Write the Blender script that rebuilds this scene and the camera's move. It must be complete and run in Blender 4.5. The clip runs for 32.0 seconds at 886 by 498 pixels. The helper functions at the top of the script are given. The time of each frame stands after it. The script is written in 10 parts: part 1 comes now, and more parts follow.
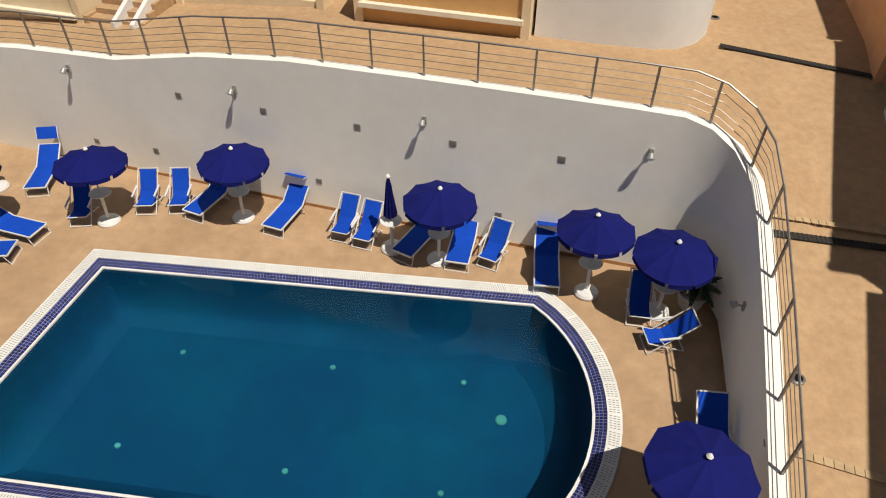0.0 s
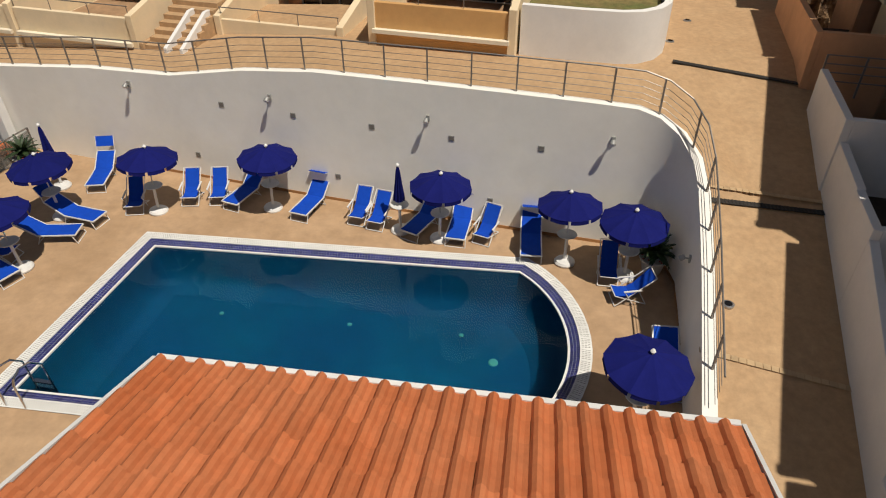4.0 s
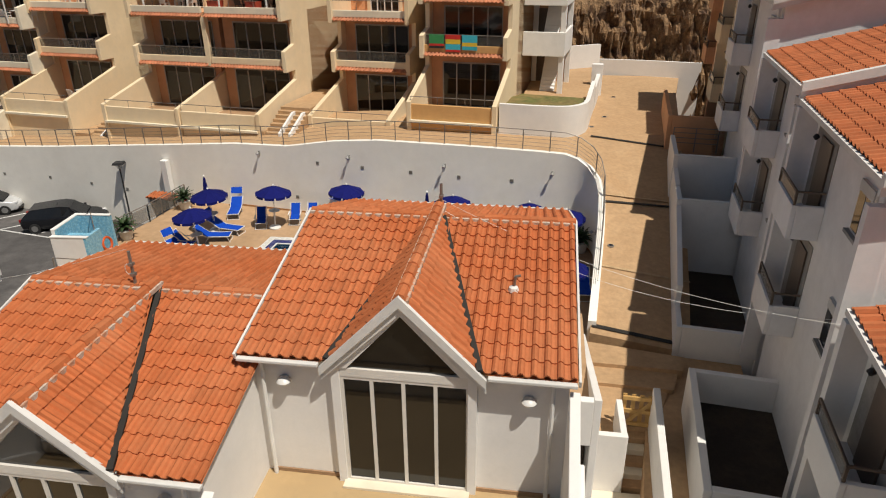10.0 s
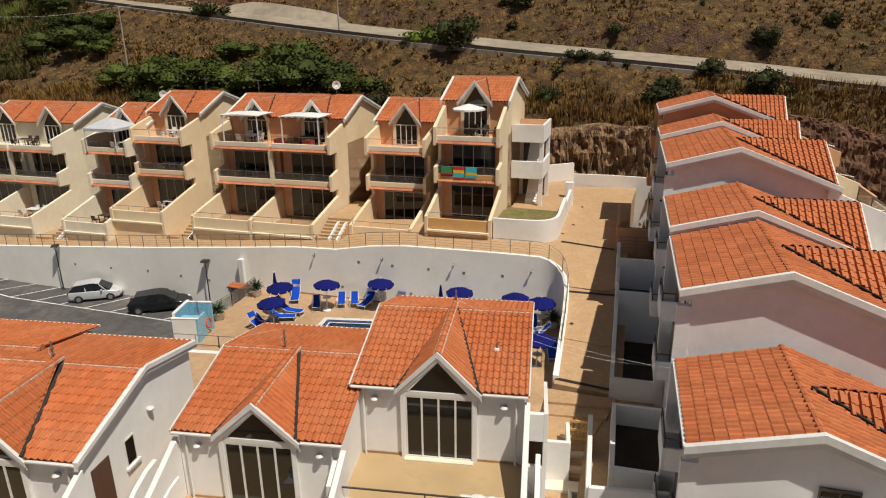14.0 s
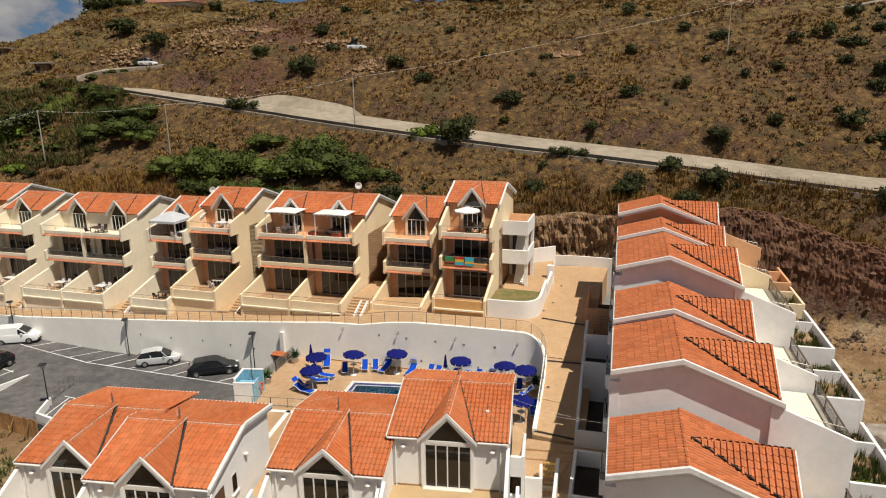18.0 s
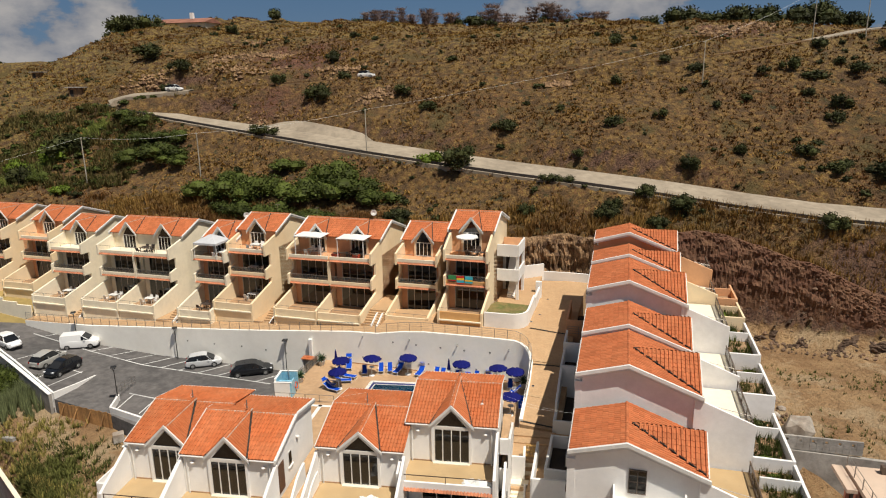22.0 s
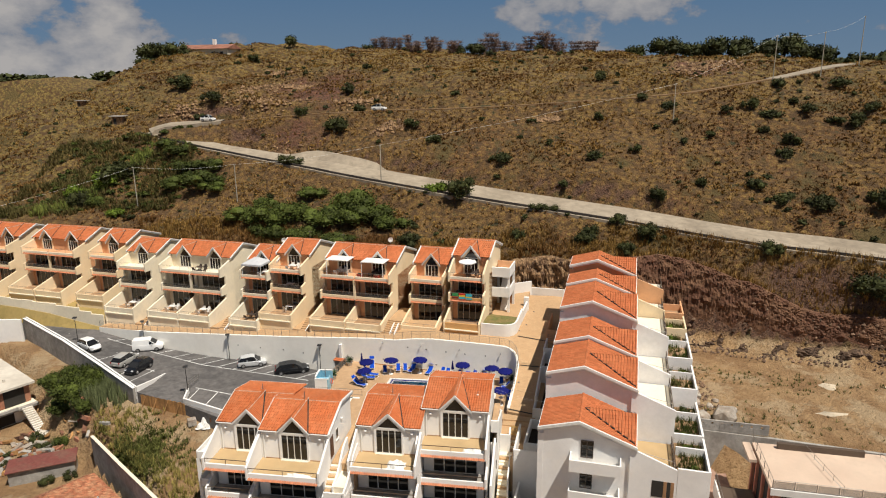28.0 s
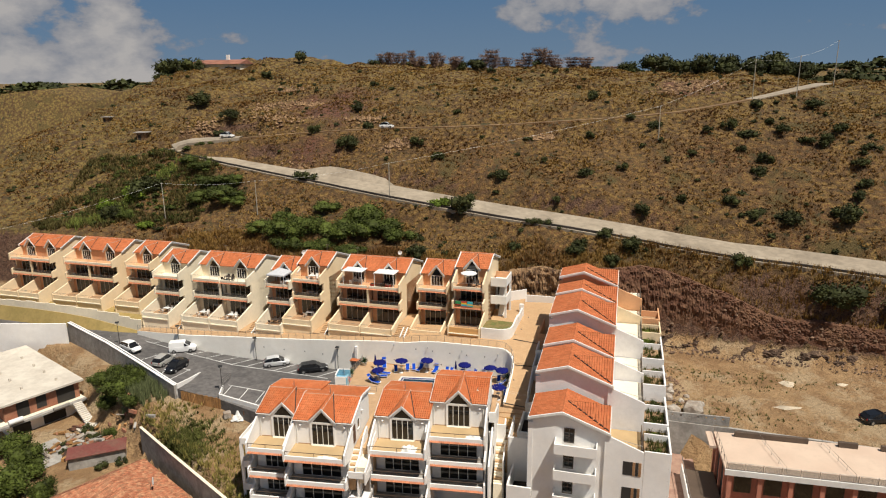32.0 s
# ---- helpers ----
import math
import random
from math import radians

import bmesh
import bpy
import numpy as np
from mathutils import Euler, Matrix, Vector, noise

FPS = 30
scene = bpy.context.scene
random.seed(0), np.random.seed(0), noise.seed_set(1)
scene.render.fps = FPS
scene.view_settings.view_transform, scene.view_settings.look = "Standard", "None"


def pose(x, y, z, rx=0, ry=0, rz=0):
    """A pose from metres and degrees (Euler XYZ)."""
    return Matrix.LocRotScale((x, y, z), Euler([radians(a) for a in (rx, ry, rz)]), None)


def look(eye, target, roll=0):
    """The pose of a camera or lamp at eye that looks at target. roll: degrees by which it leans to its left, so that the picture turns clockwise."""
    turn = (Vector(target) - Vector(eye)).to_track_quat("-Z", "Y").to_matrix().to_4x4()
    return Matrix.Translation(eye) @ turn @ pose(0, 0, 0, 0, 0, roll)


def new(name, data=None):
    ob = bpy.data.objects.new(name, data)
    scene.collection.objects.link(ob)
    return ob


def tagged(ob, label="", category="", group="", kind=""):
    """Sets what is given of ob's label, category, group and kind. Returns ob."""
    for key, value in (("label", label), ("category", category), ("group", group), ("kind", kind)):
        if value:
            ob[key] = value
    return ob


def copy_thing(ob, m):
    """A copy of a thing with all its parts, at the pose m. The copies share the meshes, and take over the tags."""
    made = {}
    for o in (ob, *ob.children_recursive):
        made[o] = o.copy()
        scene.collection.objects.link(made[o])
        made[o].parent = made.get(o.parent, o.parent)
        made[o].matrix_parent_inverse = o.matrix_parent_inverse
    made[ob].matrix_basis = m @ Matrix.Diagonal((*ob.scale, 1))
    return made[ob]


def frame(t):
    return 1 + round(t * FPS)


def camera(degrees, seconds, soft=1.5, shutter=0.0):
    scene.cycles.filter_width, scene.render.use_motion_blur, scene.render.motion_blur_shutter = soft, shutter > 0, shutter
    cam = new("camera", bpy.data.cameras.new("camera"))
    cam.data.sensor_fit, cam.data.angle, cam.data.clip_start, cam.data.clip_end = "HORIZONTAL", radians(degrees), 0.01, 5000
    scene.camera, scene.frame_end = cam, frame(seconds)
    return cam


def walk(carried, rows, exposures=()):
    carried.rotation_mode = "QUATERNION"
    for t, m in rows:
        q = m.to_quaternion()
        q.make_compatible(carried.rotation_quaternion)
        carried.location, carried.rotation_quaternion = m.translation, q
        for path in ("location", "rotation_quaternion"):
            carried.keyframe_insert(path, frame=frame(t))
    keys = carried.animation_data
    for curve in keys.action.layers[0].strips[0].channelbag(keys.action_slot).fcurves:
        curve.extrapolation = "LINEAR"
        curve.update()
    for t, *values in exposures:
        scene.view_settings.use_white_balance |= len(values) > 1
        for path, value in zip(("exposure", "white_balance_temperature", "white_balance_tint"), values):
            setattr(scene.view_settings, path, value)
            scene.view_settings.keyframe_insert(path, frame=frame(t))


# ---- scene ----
cam = camera(67.6, 32.0, 1.1)
METRES, EYE, TILT, LEAN, TURN = 82.0, 11.75, -41.5, 0.0, 0.0
ROWS = [
    (0.0, 0.0, 0.0, 0.0, 0.0, 0.0, -0.0),
    (0.5, 0.0001, -0.0017, -0.0017, 0.03, 0.1, 0.01),
    (1.0, 0.0002, -0.0046, -0.0041, 0.05, 0.29, 0.01),
    (1.5, 0.0004, -0.0085, -0.0073, 0.04, 0.75, -0.02),
    (2.0, 0.0003, -0.0129, -0.0108, 0.11, 1.46, 0.0),
    (2.5, 0.0002, -0.0181, -0.0149, 0.06, 2.21, 0.01),
    (3.0, 0.0004, -0.0235, -0.0188, 0.12, 3.13, 0.08),
    (3.5, 0.0003, -0.0296, -0.0236, 0.09, 4.04, 0.11),
    (5.5, -0.001, -0.0624, -0.0461, 0.05, 7.69, 0.52),
    (6.0, -0.0015, -0.0721, -0.0536, -0.07, 8.9, 0.55),
    (6.5, -0.0025, -0.0821, -0.0619, -0.15, 10.08, 0.62),
    (7.0, -0.0031, -0.0935, -0.0704, -0.18, 11.18, 0.67),
    (7.5, -0.0039, -0.1054, -0.0798, -0.28, 12.24, 0.74),
    (8.0, -0.0046, -0.1178, -0.0894, -0.41, 13.35, 0.83),
    (8.5, -0.0056, -0.1312, -0.0991, -0.47, 14.13, 0.83),
    (9.0, -0.0063, -0.1454, -0.1082, -0.21, 14.9, 0.66),
    (9.5, -0.0073, -0.1605, -0.1165, -0.09, 15.61, 0.6),
    (10.0, -0.0081, -0.176, -0.1244, -0.01, 16.42, 0.52),
    (10.5, -0.0088, -0.1919, -0.1319, 0.05, 17.2, 0.54),
    (11.0, -0.0098, -0.208, -0.1384, 0.07, 18.0, 0.56),
    (11.5, -0.0109, -0.2253, -0.145, 0.05, 18.86, 0.53),
    (12.0, -0.0112, -0.2426, -0.1498, 0.22, 19.58, 0.66),
    (12.5, -0.0123, -0.2603, -0.1548, 0.17, 20.46, 0.58),
    (13.0, -0.0132, -0.2778, -0.1584, 0.2, 21.29, 0.65),
    (13.5, -0.0139, -0.2975, -0.1615, 0.19, 22.05, 0.65),
    (14.0, -0.0146, -0.3163, -0.1637, 0.22, 22.87, 0.64),
    (14.5, -0.0155, -0.3355, -0.1656, 0.22, 23.65, 0.65),
    (15.0, -0.0161, -0.3544, -0.1683, 0.27, 24.42, 0.71),
    (15.5, -0.0167, -0.3727, -0.1713, 0.24, 25.17, 0.69),
    (17.5, -0.0193, -0.4424, -0.1875, 0.16, 26.94, 0.77),
    (18.0, -0.0197, -0.4598, -0.1916, 0.18, 26.99, 0.78),
    (18.5, -0.02, -0.477, -0.1958, 0.19, 27.04, 0.77),
    (19.0, -0.0206, -0.494, -0.2005, 0.2, 27.06, 0.76),
    (19.5, -0.021, -0.5113, -0.2045, 0.21, 27.01, 0.78),
    (20.0, -0.0213, -0.5271, -0.2091, 0.22, 27.01, 0.76),
    (20.5, -0.0218, -0.5442, -0.2139, 0.22, 26.98, 0.78),
    (21.0, -0.0222, -0.5612, -0.2186, 0.23, 26.95, 0.73),
    (21.5, -0.0228, -0.5777, -0.224, 0.24, 26.97, 0.73),
    (22.0, -0.0235, -0.5943, -0.2292, 0.24, 26.96, 0.74),
    (22.5, -0.0237, -0.6108, -0.2345, 0.25, 26.93, 0.72),
    (23.0, -0.0243, -0.6274, -0.2398, 0.25, 26.94, 0.73),
    (23.5, -0.0247, -0.6441, -0.2451, 0.29, 26.93, 0.7),
    (24.0, -0.0252, -0.6607, -0.2505, 0.33, 26.93, 0.66),
    (24.5, -0.0257, -0.6775, -0.2557, 0.34, 26.93, 0.66),
    (25.0, -0.026, -0.6945, -0.2606, 0.34, 26.92, 0.65),
    (25.5, -0.0261, -0.7114, -0.2658, 0.35, 26.94, 0.65),
    (27.5, -0.0283, -0.7793, -0.2849, 0.32, 26.95, 0.58),
    (28.0, -0.0289, -0.7961, -0.2897, 0.31, 26.95, 0.56),
    (28.5, -0.0296, -0.8128, -0.2947, 0.33, 26.95, 0.55),
    (29.0, -0.0303, -0.8294, -0.2996, 0.34, 26.95, 0.54),
    (29.5, -0.031, -0.846, -0.3048, 0.37, 26.96, 0.53),
    (30.0, -0.0316, -0.8627, -0.31, 0.37, 26.96, 0.52),
    (30.5, -0.0322, -0.8795, -0.3151, 0.39, 26.95, 0.52),
    (31.0, -0.0328, -0.8962, -0.3202, 0.39, 26.95, 0.52),
    (31.5, -0.0334, -0.913, -0.3254, 0.4, 26.94, 0.52),
    (32.0, -0.034, -0.93, -0.3304, 0.41, 26.93, 0.52),
]
EXPOSURES = [(0.0, -0.12), (3.0, -0.22), (7.0, -0.18), (9.0, -0.04), (12.0, -0.22), (15.0, 0.04), (22.0, 0.18), (32.0, 0.27)]
walk(cam, [(t, pose(0, 0, EYE, TILT, LEAN, TURN) @ pose(METRES * x, METRES * y, METRES * z, 90 + pitch, roll, yaw)) for t, x, y, z, yaw, pitch, roll in ROWS], EXPOSURES)

# ---- light ----
SUN_EL, SUN_ROT = radians(64.0), radians(137.5)
world = bpy.data.worlds.new("sky")
scene.world = world
world.use_nodes = True
wn, wl = world.node_tree.nodes, world.node_tree.links
sky = wn.new("ShaderNodeTexSky")
sky.sky_type, sky.sun_disc, sky.sun_elevation, sky.sun_rotation = "NISHITA", False, SUN_EL, SUN_ROT
sky.air_density, sky.dust_density, sky.ozone_density = 1.0, 0.3, 1.0
wn["Background"].inputs["Strength"].default_value = 0.037
sky.altitude = 1800
# broken cumulus low over the horizon
tex = wn.new("ShaderNodeTexCoord")
part_xyz = wn.new("ShaderNodeSeparateXYZ")
wl.new(tex.outputs["Generated"], part_xyz.inputs[0])
stretch = wn.new("ShaderNodeMapping")
stretch.inputs["Scale"].default_value, stretch.inputs["Location"].default_value = (1.0, 1.0, 1.7), (0.35, 0.2, 0.1)
wl.new(tex.outputs["Generated"], stretch.inputs["Vector"])
puffs = wn.new("ShaderNodeTexNoise")
puffs.inputs["Scale"].default_value, puffs.inputs["Detail"].default_value, puffs.inputs["Roughness"].default_value = 9.0, 10.0, 0.58
wl.new(stretch.outputs[0], puffs.inputs["Vector"])


def world_math(op, a, b):
    k = wn.new("ShaderNodeMath")
    k.operation = op
    for i, v in enumerate((a, b)):
        if isinstance(v, float):
            k.inputs[i].default_value = v
        else:
            wl.new(v, k.inputs[i])
    return k.outputs[0]


def world_range(v, a, b, c=0.0, d=1.0):
    r = wn.new("ShaderNodeMapRange")
    for k, x in zip(("From Min", "From Max", "To Min", "To Max"), (a, b, c, d)):
        r.inputs[k].default_value = x
    wl.new(v, r.inputs["Value"])
    return r.outputs["Result"]


def world_mix(f, a, b):
    x = wn.new("ShaderNodeMix")
    x.data_type = "RGBA"
    wl.new(f, x.inputs["Factor"])
    for k, c in (("A", a), ("B", b)):
        if isinstance(c, tuple):
            x.inputs[k].default_value = (*c, 1)
        else:
            wl.new(c, x.inputs[k])
    return x.outputs["Result"]


# two banks of cumulus stand over the hill; three added unseen ones whiten the skylight
bank = None
for centre, near_r, far_r in (((-0.50, 0.865, 0.05), 0.10, 0.27), ((0.225, 0.972, 0.075), 0.02, 0.17), ((0.6, -0.5, 0.6), 0.1, 0.5), ((-0.7, 0.1, 0.65), 0.1, 0.45), ((-0.1, -0.8, 0.3), 0.1, 0.6)):
    away = wn.new("ShaderNodeVectorMath")
    away.operation = "DISTANCE"
    wl.new(tex.outputs["Generated"], away.inputs[0])
    away.inputs[1].default_value = centre
    one = world_range(away.outputs["Value"], near_r, far_r, 0.29, 0.0)
    bank = one if bank is None else world_math("MAXIMUM", bank, one)
heap = world_math("ADD", puffs.outputs["Fac"], bank)
cover = world_range(heap, 0.66, 0.72)
tone = world_mix(world_range(heap, 0.68, 0.86), (4.6, 5.0, 5.9), (9.2, 8.8, 8.6))
blue = world_mix(world_range(part_xyz.outputs["Z"], 0.0, 0.12), (3.3, 4.9, 6.8), (1.95, 3.75, 6.4))
# grey added to the unseen upper sky so that its fill is less blue
grey_share = wn.new("ShaderNodeValue")
grey_share.outputs[0].default_value = 0.4
clear = world_mix(world_range(part_xyz.outputs["Z"], 0.25, 0.6), blue, world_mix(grey_share.outputs[0], sky.outputs[0], (4.0, 4.4, 5.0)))
wl.new(world_mix(cover, clear, tone), wn["Background"].inputs["Color"])
sun = new("sun", bpy.data.lights.new("sun", "SUN"))
sun.data.energy, sun.data.angle, sun.data.color = 4.75, radians(0.53), (1.0, 0.93, 0.82)
sun.matrix_world = look((33, -36, 100), (0, 0, 0))

# ---- materials ----
def mat(name, color, rough=0.8, var=0.12, scale=3.0, fine=40.0, bump=0.15, bump_scale=60.0, metal=0.0, second=None, second_scale=0.4, obj_var=0.0, island_var=0.0, spec=0.5, lo=0.42, hi=0.62, dist=0.02, alpha=1.0):
    """A procedural surface: base colour, broad stains towards a second colour, fine grain, relief, and variation from piece to piece."""
    m = bpy.data.materials.new(name)
    m.use_nodes = True
    n, l = m.node_tree.nodes, m.node_tree.links
    b = n["Principled BSDF"]
    geo = n.new("ShaderNodeNewGeometry")
    second = second or tuple(c * (1 - 2.2 * var) for c in color)
    def noise_tex(s, detail=4.0, rgh=0.6):
        t = n.new("ShaderNodeTexNoise")
        t.inputs["Scale"].default_value, t.inputs["Detail"].default_value, t.inputs["Roughness"].default_value = s, detail, rgh
        l.new(geo.outputs["Position"], t.inputs["Vector"])
        return t
    broad = noise_tex(second_scale, 5.0, 0.65)
    ramp = n.new("ShaderNodeMapRange")
    ramp.inputs["From Min"].default_value, ramp.inputs["From Max"].default_value = lo, hi
    l.new(broad.outputs["Fac"], ramp.inputs["Value"])
    mix = n.new("ShaderNodeMix")
    mix.data_type = "RGBA"
    l.new(ramp.outputs["Result"], mix.inputs["Factor"])
    mix.inputs["A"].default_value, mix.inputs["B"].default_value = (*color, 1), (*second, 1)
    grain = noise_tex(scale, 6.0, 0.7)
    gr = n.new("ShaderNodeMapRange")
    gr.inputs["From Min"].default_value, gr.inputs["From Max"].default_value = 0.25, 0.75
    gr.inputs["To Min"].default_value, gr.inputs["To Max"].default_value = 1 - var * 1.6, 1 + var * 1.2
    l.new(grain.outputs["Fac"], gr.inputs["Value"])
    last = gr.outputs["Result"]
    for out, amount in ((n.new("ShaderNodeObjectInfo").outputs["Random"], obj_var), (geo.outputs["Random Per Island"], island_var)):
        if amount:
            r = n.new("ShaderNodeMapRange")
            r.inputs["To Min"].default_value, r.inputs["To Max"].default_value = 1 - amount, 1 + amount
            l.new(out, r.inputs["Value"])
            k = n.new("ShaderNodeMath")
            k.operation = "MULTIPLY"
            l.new(last, k.inputs[0]), l.new(r.outputs["Result"], k.inputs[1])
            last = k.outputs[0]
    mul = n.new("ShaderNodeVectorMath")
    mul.operation = "SCALE"
    l.new(mix.outputs["Result"], mul.inputs[0]), l.new(last, mul.inputs["Scale"])
    l.new(mul.outputs[0], b.inputs["Base Color"])
    b.inputs["Roughness"].default_value, b.inputs["Metallic"].default_value, b.inputs["Specular IOR Level"].default_value = rough, metal, spec
    b.inputs["Alpha"].default_value = alpha
    if bump:
        bt = noise_tex(bump_scale, 4.0, 0.6)
        bp = n.new("ShaderNodeBump")
        bp.inputs["Strength"].default_value, bp.inputs["Distance"].default_value = bump, dist
        l.new(bt.outputs["Fac"], bp.inputs["Height"]), l.new(bp.outputs["Normal"], b.inputs["Normal"])
    return m


WHITE = mat("white_stucco", (0.80, 0.785, 0.76), 0.85, 0.05, 2.0, second=(0.74, 0.72, 0.69), second_scale=0.25, bump=0.25)
WALLGREY = mat("pool_wall_stucco", (0.90, 0.87, 0.80), 0.85, 0.025, 1.5, second=(0.86, 0.825, 0.755), second_scale=0.3, bump=0.3)
CREAM = mat("cream_stucco", (0.80, 0.655, 0.445), 0.85, 0.06, 2.0, second=(0.75, 0.595, 0.385), second_scale=0.25, bump=0.25)
PALE = mat("pale_cream_stucco", (0.80, 0.72, 0.56), 0.85, 0.05, 2.0, second_scale=0.3, bump=0.25)
ORANGE = mat("ochre_stucco", (0.62, 0.36, 0.14), 0.85, 0.06, 2.0, second=(0.58, 0.32, 0.12), second_scale=0.3, bump=0.25)
PEACH = mat("peach_stucco", (0.66, 0.36, 0.19), 0.85, 0.06, 2.0, second_scale=0.3, bump=0.25)
LILAC = mat("faded_white_stucco", (0.79, 0.775, 0.765), 0.85, 0.05, 2.0, second=(0.72, 0.70, 0.685), second_scale=0.2, bump=0.25)
TILE = mat("terracotta_tile", (0.45, 0.130, 0.046), 0.8, 0.09, 9.0, spec=0.2, second=(0.47, 0.160, 0.066), second_scale=0.5, obj_var=0.10, island_var=0.12, bump=0.3, bump_scale=90)
TILEFAR = mat("terracotta_roof_tile", (0.485, 0.160, 0.064), 0.8, 0.09, 5.0, spec=0.25, second=(0.45, 0.138, 0.053), second_scale=0.5, island_var=0.14, bump=0.3, bump_scale=60)
MORTAR = mat("lime_mortar", (0.55, 0.46, 0.38), 0.9, 0.25, 9.0, second=(0.50, 0.25, 0.14), second_scale=3.0, bump=0.6, bump_scale=25)
DECK = mat("stamped_sand_concrete", (0.46, 0.30, 0.172), 0.75, 0.12, 2.2, second=(0.40, 0.255, 0.14), second_scale=0.6, bump=0.35, bump_scale=8)
STREET = mat("stamped_ochre_paving", (0.44, 0.28, 0.148), 0.8, 0.13, 5.0, second=(0.475, 0.31, 0.168), second_scale=1.1, bump=0.4, bump_scale=9)
ASPHALT = mat("asphalt", (0.085, 0.08, 0.078), 0.9, 0.25, 1.2, second=(0.13, 0.12, 0.115), second_scale=0.15, bump=0.3, bump_scale=60)
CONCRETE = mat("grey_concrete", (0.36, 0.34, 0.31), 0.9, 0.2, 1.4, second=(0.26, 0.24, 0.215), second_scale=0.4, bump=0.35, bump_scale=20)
ROADTOP = mat("pale_road_concrete", (0.33, 0.275, 0.205), 0.9, 0.2, 0.8, second=(0.25, 0.205, 0.15), second_scale=0.12, bump=0.2)
PAINT = mat("white_road_paint", (0.72, 0.72, 0.70), 0.8, 0.15, 4.0, bump=0.1)
GLASS = mat("dark_window_glass", (0.010, 0.009, 0.008), 0.05, 0.1, 1.0, bump=0, spec=0.6)
FRAMEW = mat("white_painted_frame", (0.72, 0.69, 0.64), 0.5, 0.04, 6.0, bump=0)
FRAMED = mat("dark_brown_frame", (0.10, 0.07, 0.05), 0.5, 0.1, 6.0, bump=0)
RAIL = mat("galvanised_rail", (0.30, 0.27, 0.24), 0.45, 0.1, 8.0, metal=0.6, bump=0)
BARGE = mat("white_painted_bargeboard", (0.72, 0.71, 0.68), 0.7, 0.06, 3.0, bump=0.15)
# near-black: stands for deep shade in openings, also colours valleys and drains
DARK = mat("dark_recess", (0.03, 0.026, 0.022), 0.9, 0.1, 2.0, bump=0)
SOIL = mat("dark_brown_soil", (0.085, 0.055, 0.036), 0.95, 0.2, 2.0, second=(0.12, 0.08, 0.05), second_scale=0.5, bump=0.5, bump_scale=20)
EARTH = mat("red_brown_earth", (0.105, 0.045, 0.024), 0.95, 0.35, 2.4, second=(0.160, 0.082, 0.043), second_scale=0.45, bump=0.9, bump_scale=3.0, dist=0.15)
SAND = mat("bare_sandy_soil", (0.36, 0.235, 0.13), 0.95, 0.22, 0.8, second=(0.27, 0.165, 0.09), second_scale=0.15, bump=0.5, bump_scale=4.0, dist=0.08)
ROCK = mat("ochre_rock", (0.30, 0.185, 0.095), 0.95, 0.4, 3.0, second=(0.11, 0.060, 0.033), second_scale=0.9, lo=0.48, hi=0.6, bump=1.0, bump_scale=6.0, dist=0.18)
STONE = mat("grey_boulder", (0.40, 0.36, 0.31), 0.95, 0.25, 1.8, second=(0.28, 0.22, 0.17), second_scale=0.6, bump=0.7, bump_scale=8.0, obj_var=0.15, dist=0.05)
BLUE = mat("blue_sling_fabric", (0.004, 0.062, 0.47), 0.85, 0.08, 6.0, spec=0.2, bump=0.1, bump_scale=300)
NAVY = mat("navy_umbrella_fabric", (0.008, 0.011, 0.122), 0.9, 0.08, 6.0, spec=0.12, bump=0.15, bump_scale=200, obj_var=0.08)
ALU = mat("white_aluminium", (0.70, 0.69, 0.66), 0.35, 0.05, 8.0, bump=0)
PLASTIC = mat("white_plastic", (0.74, 0.73, 0.70), 0.4, 0.04, 8.0, bump=0)


